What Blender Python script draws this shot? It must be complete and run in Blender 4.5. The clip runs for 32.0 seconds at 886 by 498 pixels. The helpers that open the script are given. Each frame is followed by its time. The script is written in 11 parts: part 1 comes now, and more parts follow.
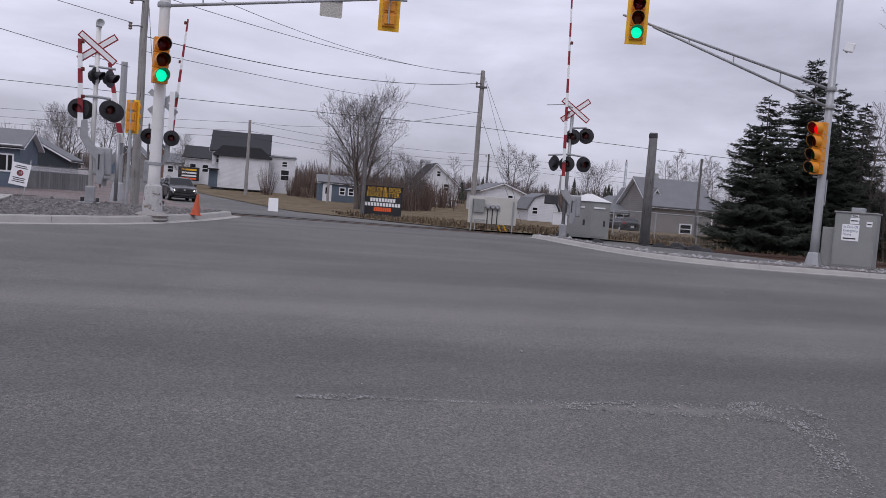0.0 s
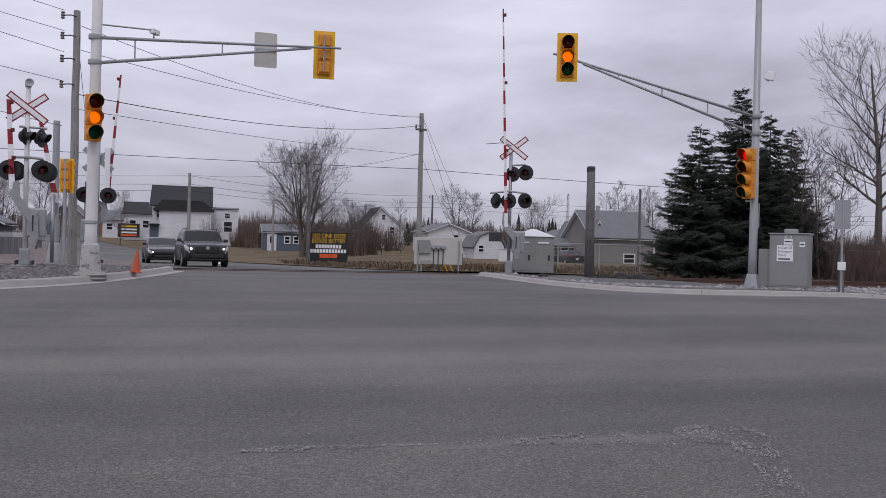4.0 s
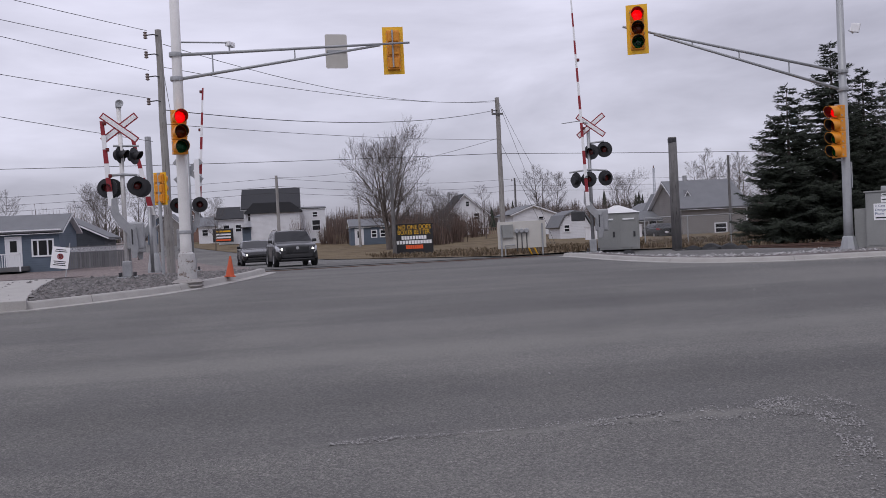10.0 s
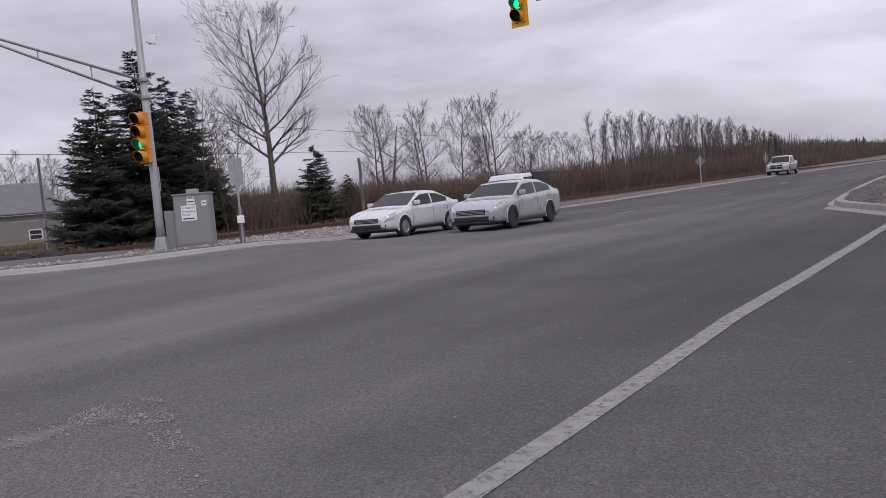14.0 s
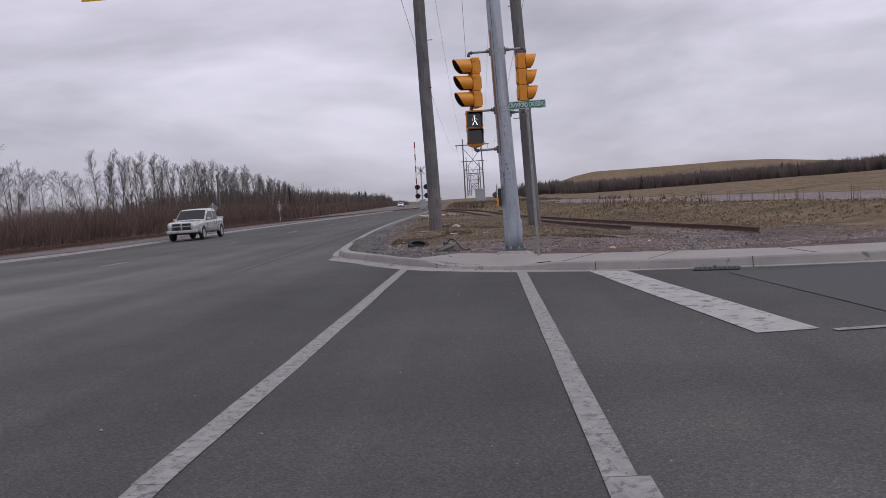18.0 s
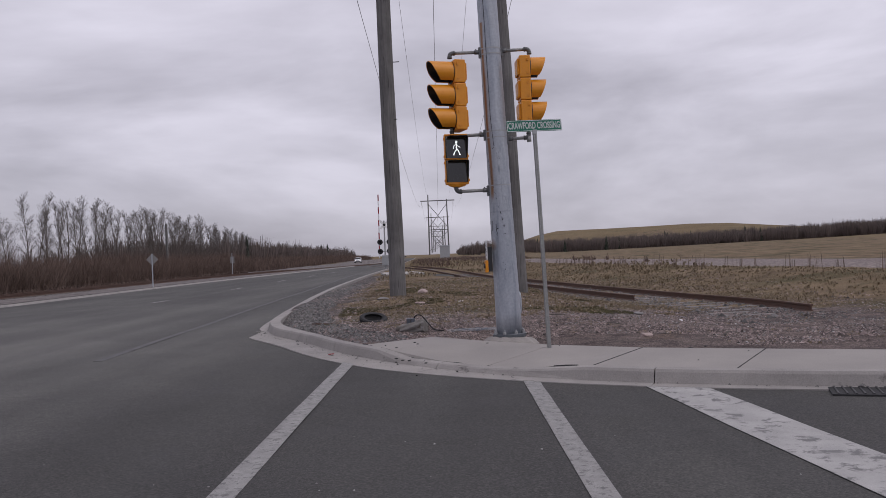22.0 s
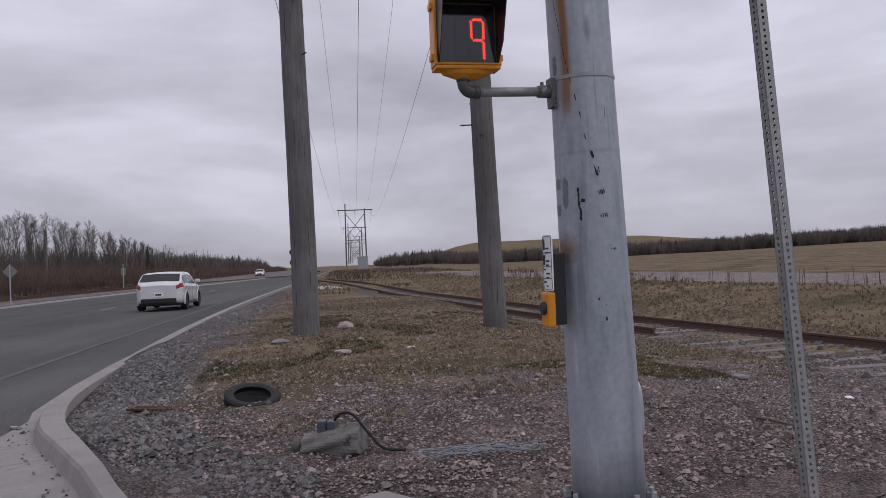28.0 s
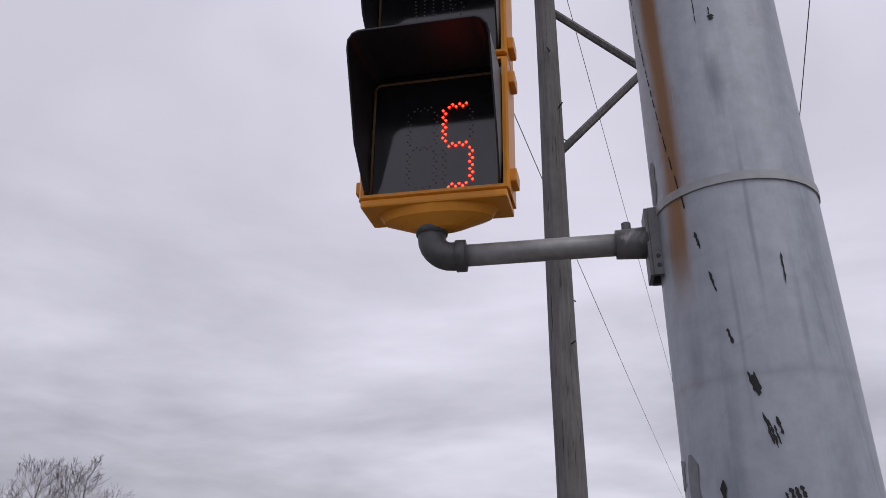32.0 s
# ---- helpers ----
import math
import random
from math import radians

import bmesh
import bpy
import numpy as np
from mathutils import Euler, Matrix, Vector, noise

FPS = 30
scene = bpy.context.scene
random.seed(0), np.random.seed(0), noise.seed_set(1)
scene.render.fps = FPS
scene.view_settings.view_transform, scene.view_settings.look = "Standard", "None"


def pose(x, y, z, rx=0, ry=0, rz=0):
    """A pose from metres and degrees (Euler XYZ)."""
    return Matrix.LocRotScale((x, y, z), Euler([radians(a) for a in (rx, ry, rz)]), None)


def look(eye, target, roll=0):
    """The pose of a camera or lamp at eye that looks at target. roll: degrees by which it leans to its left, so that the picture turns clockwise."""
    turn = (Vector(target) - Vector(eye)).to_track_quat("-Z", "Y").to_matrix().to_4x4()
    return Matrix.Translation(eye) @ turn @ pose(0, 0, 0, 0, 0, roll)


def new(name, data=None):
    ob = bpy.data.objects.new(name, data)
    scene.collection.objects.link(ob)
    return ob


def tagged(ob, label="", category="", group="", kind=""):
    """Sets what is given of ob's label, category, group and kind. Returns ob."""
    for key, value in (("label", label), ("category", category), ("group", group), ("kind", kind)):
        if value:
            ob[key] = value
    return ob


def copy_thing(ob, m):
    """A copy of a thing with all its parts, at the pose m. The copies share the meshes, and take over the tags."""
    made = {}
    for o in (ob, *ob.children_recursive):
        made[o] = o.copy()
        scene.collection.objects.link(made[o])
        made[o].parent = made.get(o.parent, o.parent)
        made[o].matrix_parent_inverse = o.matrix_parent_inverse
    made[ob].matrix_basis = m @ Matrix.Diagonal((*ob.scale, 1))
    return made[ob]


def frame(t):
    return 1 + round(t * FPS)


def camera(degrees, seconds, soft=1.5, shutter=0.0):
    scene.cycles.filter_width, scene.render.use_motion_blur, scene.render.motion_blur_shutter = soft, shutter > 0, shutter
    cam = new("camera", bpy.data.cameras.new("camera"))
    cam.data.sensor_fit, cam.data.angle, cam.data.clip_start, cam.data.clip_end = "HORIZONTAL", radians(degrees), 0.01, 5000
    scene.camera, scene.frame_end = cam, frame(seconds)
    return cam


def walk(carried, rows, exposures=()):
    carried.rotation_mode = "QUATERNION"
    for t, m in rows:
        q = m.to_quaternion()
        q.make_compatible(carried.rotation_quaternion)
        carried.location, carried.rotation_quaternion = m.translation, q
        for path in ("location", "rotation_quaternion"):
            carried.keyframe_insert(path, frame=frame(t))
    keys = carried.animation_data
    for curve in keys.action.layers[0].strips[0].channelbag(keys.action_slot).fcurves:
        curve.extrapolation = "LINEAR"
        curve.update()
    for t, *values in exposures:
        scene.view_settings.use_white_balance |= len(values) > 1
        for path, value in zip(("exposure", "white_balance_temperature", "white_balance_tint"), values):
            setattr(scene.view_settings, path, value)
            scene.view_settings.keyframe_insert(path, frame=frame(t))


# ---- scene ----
cam = camera(56.3, 32.0, soft=0.8)
PATH = [
    (0, (-1.843, 0.122, 1.36), (-1.418, 2.073, 1.249), 4.5),
    (0.5, (-1.788, 0.146, 1.345), (-1.339, 2.095, 1.298), 4.9),
    (1, (-1.769, 0.141, 1.365), (-1.296, 2.084, 1.375), 4.3),
    (1.5, (-1.765, 0.131, 1.356), (-1.288, 2.073, 1.379), 4.0),
    (2, (-1.788, 0.123, 1.35), (-1.309, 2.065, 1.386), 3.8),
    (2.5, (-1.765, 0.145, 1.352), (-1.285, 2.086, 1.389), 3.7),
    (3, (-1.761, 0.114, 1.366), (-1.279, 2.055, 1.398), 3.6),
    (3.5, (-1.789, 0.117, 1.359), (-1.281, 2.051, 1.381), 2.5),
    (5.5, (-1.765, -0.096, 1.412), (-1.227, 1.827, 1.303), -1.3),
    (6, (-1.733, -0.093, 1.419), (-1.31, 1.859, 1.306), -1.9),
    (6.5, (-1.697, -0.045, 1.433), (-1.29, 1.91, 1.326), -2.0),
    (7, (-1.68, -0.078, 1.446), (-1.291, 1.882, 1.363), -2.4),
    (7.5, (-1.703, -0.082, 1.447), (-1.32, 1.879, 1.373), -2.6),
    (8, (-1.713, -0.091, 1.465), (-1.368, 1.879, 1.443), -2.6),
    (8.5, (-1.712, -0.107, 1.454), (-1.373, 1.864, 1.435), -2.7),
    (9, (-1.718, -0.069, 1.451), (-1.379, 1.902, 1.434), -2.7),
    (9.5, (-1.69, -0.093, 1.428), (-1.348, 1.877, 1.406), -2.8),
    (10, (-1.686, -0.097, 1.415), (-1.35, 1.875, 1.377), -2.8),
    (10.5, (-1.686, -0.084, 1.428), (-1.362, 1.889, 1.372), -3.0),
    (11, (-1.672, -0.096, 1.413), (-1.279, 1.864, 1.35), -3.4),
    (11.5, (-1.709, -0.108, 1.427), (-1.298, 1.848, 1.36), -3.6),
    (12, (-1.684, -0.09, 1.44), (-1.273, 1.866, 1.373), -3.6),
    (12.5, (-1.691, -0.077, 1.438), (-1.279, 1.879, 1.37), -3.6),
    (13, (-1.673, -0.103, 1.425), (-1.259, 1.852, 1.355), -3.6),
    (13.5, (-1.631, -0.093, 1.439), (-1.013, 1.807, 1.344), -4.5),
    (13.6, (-1.631, -0.083, 1.442), (-0.855, 1.758, 1.343), -5.5),
    (13.9, (-1.591, -0.121, 1.444), (-0.14, 1.25, 1.317), -5.7),
    (14, (-1.563, -0.148, 1.447), (0.054, 1.02, 1.304), -5.1),
    (14.2, (-1.436, -0.189, 1.456), (0.395, 0.599, 1.3), -3.7),
    (14.5, (-1.241, -0.22, 1.469), (0.667, 0.364, 1.333), -2.6),
    (15, (-0.978, -0.199, 1.47), (0.97, 0.249, 1.405), -2.9),
    (15.5, (-0.637, -0.098, 1.401), (1.34, 0.195, 1.329), -4.7),
    (17.5, (1.466, 0.323, 1.328), (3.451, 0.53, 1.196), -4.2),
    (18, (2.044, 0.412, 1.338), (4.037, 0.532, 1.219), -3.8),
    (18.5, (2.697, 0.468, 1.358), (4.69, 0.585, 1.237), -4.0),
    (19, (3.372, 0.555, 1.369), (5.365, 0.666, 1.244), -3.9),
    (19.5, (4.046, 0.564, 1.399), (6.041, 0.652, 1.288), -3.8),
    (20, (4.661, 0.639, 1.409), (6.658, 0.724, 1.339), -1.9),
    (20.5, (5.299, 0.629, 1.403), (7.296, 0.713, 1.33), -2.0),
    (21, (5.948, 0.675, 1.408), (7.944, 0.765, 1.322), -2.2),
    (21.5, (6.64, 0.68, 1.407), (8.639, 0.709, 1.382), -2.9),
    (22, (7.362, 0.73, 1.419), (9.362, 0.754, 1.43), -2.4),
    (22.5, (8.115, 0.767, 1.386), (10.115, 0.752, 1.376), -2.1),
    (23, (8.83, 0.827, 1.409), (10.827, 0.736, 1.333), -3.5),
    (23.5, (9.595, 0.906, 1.429), (11.593, 0.815, 1.409), -3.0),
    (24, (10.287, 0.928, 1.441), (12.285, 0.841, 1.435), -2.9),
    (24.5, (10.98, 0.973, 1.449), (12.977, 0.867, 1.446), -3.0),
    (25, (11.63, 0.993, 1.458), (13.627, 0.872, 1.469), -2.7),
    (25.5, (12.227, 1.038, 1.478), (14.222, 0.911, 1.51), -2.2),
    (26, (12.826, 1.05, 1.472), (14.822, 0.921, 1.506), -2.3),
    (26.5, (13.435, 1.083, 1.478), (15.43, 0.939, 1.521), -1.7),
    (28.5, (15.765, 1.142, 1.454), (17.754, 0.929, 1.464), -2.8),
    (29, (16.283, 1.118, 1.436), (18.26, 0.815, 1.426), -3.3),
    (29.5, (16.823, 1.075, 1.485), (18.755, 0.637, 1.761), -3.4),
    (30, (17.116, 0.936, 1.552), (18.914, 0.53, 2.329), -4.6),
    (30.5, (17.373, 0.679, 1.547), (19.157, 0.342, 2.386), -4.5),
    (31, (17.641, 0.531, 1.6), (19.417, 0.299, 2.491), -4.1),
    (31.5, (17.718, 0.287, 1.646), (19.547, 0.559, 2.421), -1.1),
    (32, (17.727, 0.061, 1.618), (19.461, 0.682, 2.398), 0.8),
]
# the clip's camera sets its brightness and white balance anew on the way
GAIN = [(0.0, 0.12, 6280, 11), (1.0, -0.03, 6265, 11), (2.0, -0.03, 6250, 11), (6.0, 0.08, 6450, 11), (9.0, 0.08, 6350, 11), (13.0, 0.06, 6450, 11), (14.0, 0.17, 6550, 11), (15.0, 0.02, 6500, 11), (20.0, 0.02, 6550, 11), (21.0, 0.17, 6700, 11), (22.0, -0.08, 6600, 11), (22.5, -0.05, 6600, 11), (23.0, 0.06, 6700, 11), (23.6, -0.08, 6600, 11), (25.0, -0.12, 6550, 11), (26.0, -0.17, 6550, 11), (26.5, -0.28, 6400, 10), (28.5, -0.06, 6500, 10), (29.0, 0.0, 6550, 11), (30.0, -0.18, 6500, 10), (31.0, -0.1, 6550, 10), (31.5, -0.11, 6550, 10), (32.0, 0.0, 6550, 10)]
walk(cam, [(t, look(eye, target, roll)) for t, eye, target, roll in PATH], GAIN)


# ---- world, sun, exposure ----
world = bpy.data.worlds.new("overcast")
scene.world = world
world.use_nodes = True
wt = world.node_tree
wt.nodes.clear()


def wnode(kind, **values):
    n = wt.nodes.new(kind)
    for k, v in values.items():
        setattr(n, k, v)
    return n


w_out = wnode("ShaderNodeOutputWorld")
w_bg = wnode("ShaderNodeBackground")
w_sky = wnode("ShaderNodeTexSky", sky_type="NISHITA", sun_disc=False, sun_elevation=radians(48), sun_rotation=radians(200))
w_co = wnode("ShaderNodeTexCoord")
w_map = wnode("ShaderNodeMapping")
w_map.inputs["Scale"].default_value = (1.0, 1.0, 3.4)
w_n1 = wnode("ShaderNodeTexNoise")
w_n1.inputs["Scale"].default_value = 2.1
w_n1.inputs["Detail"].default_value = 6.0
w_n1.inputs["Roughness"].default_value = 0.53
w_n1.inputs["Distortion"].default_value = 0.35
w_ramp = wnode("ShaderNodeValToRGB")
w_ramp.color_ramp.elements[0].position = 0.33
w_ramp.color_ramp.elements[0].color = (0.415, 0.404, 0.478, 1)
w_ramp.color_ramp.elements[1].position = 0.66
w_ramp.color_ramp.elements[1].color = (0.745, 0.73, 0.85, 1)
w_sep = wnode("ShaderNodeSeparateXYZ")
w_grad = wnode("ShaderNodeValToRGB")
for k, (at, v) in enumerate(((0.0, 0.82), (0.10, 0.94), (0.26, 1.13), (1.0, 1.38))):
    if k > 1:
        w_grad.color_ramp.elements.new(at)
    w_grad.color_ramp.elements[k].position, w_grad.color_ramp.elements[k].color = at, (v, v, v, 1)
w_mul = wnode("ShaderNodeMixRGB", blend_type="MULTIPLY")
w_mul.inputs["Fac"].default_value = 1.0
w_skym = wnode("ShaderNodeMixRGB", blend_type="MULTIPLY")
w_skym.inputs["Fac"].default_value = 1.0
w_skym.inputs["Color2"].default_value = (0.08, 0.08, 0.08, 1)
w_mix = wnode("ShaderNodeMixRGB")
w_mix.inputs["Fac"].default_value = 0.93
L = wt.links.new
L(w_co.outputs["Generated"], w_map.inputs["Vector"])
L(w_map.outputs["Vector"], w_n1.inputs["Vector"])
L(w_n1.outputs["Fac"], w_ramp.inputs["Fac"])
L(w_co.outputs["Generated"], w_sep.inputs["Vector"])
L(w_sep.outputs["Z"], w_grad.inputs["Fac"])
w_soft = wnode("ShaderNodeTexNoise")
w_soft.inputs["Scale"].default_value = 2.6
w_soft.inputs["Detail"].default_value = 3.5
w_soft.inputs["Roughness"].default_value = 0.45
w_soft_ramp = wnode("ShaderNodeValToRGB")
for k, (at, c) in enumerate(((0.34, (0.52, 0.507, 0.595, 1)), (0.66, (0.665, 0.65, 0.76, 1)))):
    w_soft_ramp.color_ramp.elements[k].position, w_soft_ramp.color_ramp.elements[k].color = at, c
w_high = wnode("ShaderNodeMapRange")
w_high.inputs["From Min"].default_value, w_high.inputs["From Max"].default_value = 0.18, 0.5
w_blend = wnode("ShaderNodeMixRGB")
L(w_co.outputs["Generated"], w_soft.inputs["Vector"])
L(w_soft.outputs["Fac"], w_soft_ramp.inputs["Fac"])
L(w_sep.outputs["Z"], w_high.inputs["Value"])
L(w_high.outputs["Result"], w_blend.inputs["Fac"])
L(w_ramp.outputs["Color"], w_blend.inputs["Color1"])
L(w_soft_ramp.outputs["Color"], w_blend.inputs["Color2"])
w_bank_map = wnode("ShaderNodeMapping")
w_bank_map.inputs["Scale"].default_value = (1.0, 1.0, 4.0)
w_bank = wnode("ShaderNodeTexNoise")
w_bank.inputs["Scale"].default_value = 6.5
w_bank.inputs["Detail"].default_value = 5.0
w_bank.inputs["Roughness"].default_value = 0.5
w_bank_ramp = wnode("ShaderNodeValToRGB")
for k, (at, v) in enumerate(((0.36, 0.93), (0.64, 1.05))):
    w_bank_ramp.color_ramp.elements[k].position, w_bank_ramp.color_ramp.elements[k].color = at, (v, v, v, 1)
w_banks = wnode("ShaderNodeMixRGB", blend_type="MULTIPLY")
w_low = wnode("ShaderNodeMapRange")
w_low.inputs["From Min"].default_value, w_low.inputs["From Max"].default_value = 0.5, 0.12
L(w_co.outputs["Generated"], w_bank_map.inputs["Vector"])
L(w_bank_map.outputs["Vector"], w_bank.inputs["Vector"])
L(w_bank.outputs["Fac"], w_bank_ramp.inputs["Fac"])
L(w_sep.outputs["Z"], w_low.inputs["Value"])
L(w_low.outputs["Result"], w_banks.inputs["Fac"])
L(w_blend.outputs["Color"], w_banks.inputs["Color1"])
L(w_bank_ramp.outputs["Color"], w_banks.inputs["Color2"])
L(w_banks.outputs["Color"], w_mul.inputs["Color1"])
L(w_grad.outputs["Color"], w_mul.inputs["Color2"])
L(w_sky.outputs["Color"], w_skym.inputs["Color1"])
L(w_skym.outputs["Color"], w_mix.inputs["Color1"])
L(w_mul.outputs["Color"], w_mix.inputs["Color2"])
L(w_mix.outputs["Color"], w_bg.inputs["Color"])
L(w_bg.outputs["Background"], w_out.inputs["Surface"])
w_bg.inputs["Strength"].default_value = 1.0

sun = new("sun", bpy.data.lights.new("sun", "SUN"))
sun.data.energy, sun.data.angle, sun.data.color = 0.7, radians(25), (1.0, 0.97, 0.93)
sun.matrix_world = look((-20, -40, 60), (0, 0, 0))


# ---- materials ----
MATS = {}


def ramp_of(nt, fac, stops):
    r = nt.nodes.new("ShaderNodeValToRGB")
    while len(r.color_ramp.elements) < len(stops):
        r.color_ramp.elements.new(0.5)
    for e, (p, c) in zip(r.color_ramp.elements, stops):
        e.position, e.color = p, (*c, 1)
    nt.links.new(fac, r.inputs["Fac"])
    return r.outputs["Color"]


def noise_of(nt, scale, detail=4.0, rough=0.55, vec=None, distort=0.0):
    n = nt.nodes.new("ShaderNodeTexNoise")
    n.inputs["Scale"].default_value, n.inputs["Detail"].default_value = scale, detail
    n.inputs["Roughness"].default_value, n.inputs["Distortion"].default_value = rough, distort
    if vec is not None:
        nt.links.new(vec, n.inputs["Vector"])
    return n.outputs["Fac"]


def mixed(nt, fac, a, b, blend="MIX"):
    m = nt.nodes.new("ShaderNodeMixRGB")
    m.blend_type = blend
    for sock, v in (("Fac", fac), ("Color1", a), ("Color2", b)):
        if isinstance(v, (int, float)):
            m.inputs[sock].default_value = v if sock == "Fac" else (v, v, v, 1)
        elif isinstance(v, tuple):
            m.inputs[sock].default_value = (*v, 1)
        else:
            nt.links.new(v, m.inputs[sock])
    return m.outputs["Color"]


def material(name):
    """An empty node material; returns it, its tree, its shader and object coordinates."""
    m = bpy.data.materials.new(name)
    m.use_nodes = True
    nt = m.node_tree
    b = nt.nodes["Principled BSDF"]
    co = nt.nodes.new("ShaderNodeTexCoord")
    MATS[name] = m
    return m, nt, b, co.outputs["Object"]


def bumped(nt, b, height, strength, distance):
    n = nt.nodes.new("ShaderNodeBump")
    n.inputs["Strength"].default_value, n.inputs["Distance"].default_value = strength, distance
    nt.links.new(height, n.inputs["Height"])
    nt.links.new(n.outputs["Normal"], b.inputs["Normal"])


def surface(name, dark, light, scale=6.0, rough=0.7, metal=0.0, fine=60.0, bump=0.25, depth=0.004, wear=None, wear_at=0.62, island=0.0, coat=0.0, rand=0.0):
    """A surface with broad stains and fine grain between two colours, fine relief, and an optional wear colour."""
    m, nt, b, co = material(name)
    broad = noise_of(nt, scale, 5.0, 0.6, co)
    grain = noise_of(nt, fine, 3.0, 0.6, co)
    both = mixed(nt, 0.4, broad, grain)
    col = ramp_of(nt, both, [(0.3, dark), (0.7, light)])
    if wear:
        spots = ramp_of(nt, noise_of(nt, scale * 1.7, 6.0, 0.7, co, 0.4), [(wear_at, (0, 0, 0)), (wear_at + 0.08, (1, 1, 1))])
        col = mixed(nt, spots, col, wear)
    if island or rand:
        if rand:
            r = nt.nodes.new("ShaderNodeObjectInfo").outputs["Random"]
        else:
            r = nt.nodes.new("ShaderNodeNewGeometry").outputs["Random Per Island"]
        k = island or rand
        v = ramp_of(nt, r, [(0.0, (1 - k,) * 3), (1.0, (1 + k,) * 3)])
        col = mixed(nt, 1.0, col, v, "MULTIPLY")
    nt.links.new(col, b.inputs["Base Color"])
    rr = ramp_of(nt, broad, [(0.3, (max(rough - 0.12, 0.03),) * 3), (0.7, (min(rough + 0.12, 1),) * 3)])
    nt.links.new(rr, b.inputs["Roughness"])
    b.inputs["Metallic"].default_value = metal
    b.inputs["Coat Weight"].default_value = coat
    b.inputs["Coat Roughness"].default_value = 0.08
    if bump:
        bumped(nt, b, grain, bump, depth)
    return m


def glowing(name, colour, strength):
    m, nt, b, co = material(name)
    b.inputs["Base Color"].default_value = (*[0.3 * c for c in colour], 1)
    b.inputs["Emission Color"].default_value = (*colour, 1)
    b.inputs["Emission Strength"].default_value = strength
    return m


def asphalt_material():
    m, nt, b, co = material("asphalt")
    broad = noise_of(nt, 0.16, 5.0, 0.6, co, 0.5)
    mid = noise_of(nt, 1.3, 5.0, 0.65, co)
    mp = nt.nodes.new("ShaderNodeMapping")
    mp.inputs["Rotation"].default_value = (0, 0, radians(-4))
    mp.inputs["Scale"].default_value = (0.05, 0.75, 1)
    nt.links.new(co, mp.inputs["Vector"])
    tracks = noise_of(nt, 1.0, 3.0, 0.5, mp.outputs["Vector"], 0.3)
    v = nt.nodes.new("ShaderNodeTexVoronoi")
    v.inputs["Scale"].default_value = 95.0
    nt.links.new(co, v.inputs["Vector"])
    grit = noise_of(nt, 42.0, 5.0, 0.85, co)
    v2 = nt.nodes.new("ShaderNodeTexVoronoi")
    v2.inputs["Scale"].default_value = 78.0
    nt.links.new(co, v2.inputs["Vector"])
    chips = ramp_of(nt, v2.outputs["Color"], [(0.12, (0.52, 0.52, 0.53)), (0.5, (0.95, 0.95, 0.95)), (0.92, (1.75, 1.72, 1.68))])
    base = ramp_of(nt, mixed(nt, 0.45, broad, tracks), [(0.34, (0.072, 0.070, 0.074)), (0.49, (0.118, 0.116, 0.119)), (0.63, (0.182, 0.178, 0.177))])
    base = mixed(nt, 0.35, base, ramp_of(nt, mid, [(0.3, (0.085, 0.084, 0.09)), (0.7, (0.150, 0.147, 0.148))]))
    stones = ramp_of(nt, v.outputs["Distance"], [(0.0, (1.35, 1.33, 1.3)), (0.5, (0.72, 0.72, 0.73))])
    base = mixed(nt, 0.55, base, stones, "MULTIPLY")
    base = mixed(nt, 0.7, base, ramp_of(nt, grit, [(0.3, (0.45, 0.45, 0.45)), (0.7, (1.62, 1.6, 1.57))]), "MULTIPLY")
    base = mixed(nt, 0.5, base, chips, "MULTIPLY")
    sep = nt.nodes.new("ShaderNodeSeparateXYZ")
    nt.links.new(co, sep.inputs["Vector"])

    def mth(op, a, bb=None, cc=None):
        n = nt.nodes.new("ShaderNodeMath")
        n.operation = op
        for i, w in enumerate((a, bb, cc)):
            if isinstance(w, (int, float)):
                n.inputs[i].default_value = w
            elif w is not None:
                nt.links.new(w, n.inputs[i])
        return n.outputs[0]

    # an old worn patch south of a ragged seam, grit along the seam, and a darker band north of it
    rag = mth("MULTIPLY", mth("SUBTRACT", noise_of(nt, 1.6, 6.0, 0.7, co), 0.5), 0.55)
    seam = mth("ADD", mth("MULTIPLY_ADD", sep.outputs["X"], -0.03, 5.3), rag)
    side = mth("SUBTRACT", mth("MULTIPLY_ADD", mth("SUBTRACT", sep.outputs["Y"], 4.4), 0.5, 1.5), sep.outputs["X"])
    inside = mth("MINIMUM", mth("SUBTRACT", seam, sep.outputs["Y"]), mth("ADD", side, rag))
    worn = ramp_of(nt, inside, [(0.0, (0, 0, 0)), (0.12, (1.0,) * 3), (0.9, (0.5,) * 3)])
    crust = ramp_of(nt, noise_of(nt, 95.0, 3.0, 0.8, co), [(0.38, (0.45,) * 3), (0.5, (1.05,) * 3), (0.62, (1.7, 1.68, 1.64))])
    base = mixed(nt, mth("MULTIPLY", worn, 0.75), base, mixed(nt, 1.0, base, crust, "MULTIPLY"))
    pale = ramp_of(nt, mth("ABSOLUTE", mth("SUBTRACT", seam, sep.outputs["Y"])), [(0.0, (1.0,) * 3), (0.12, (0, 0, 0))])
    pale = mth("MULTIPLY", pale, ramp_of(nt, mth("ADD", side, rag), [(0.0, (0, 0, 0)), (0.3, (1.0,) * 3)]))
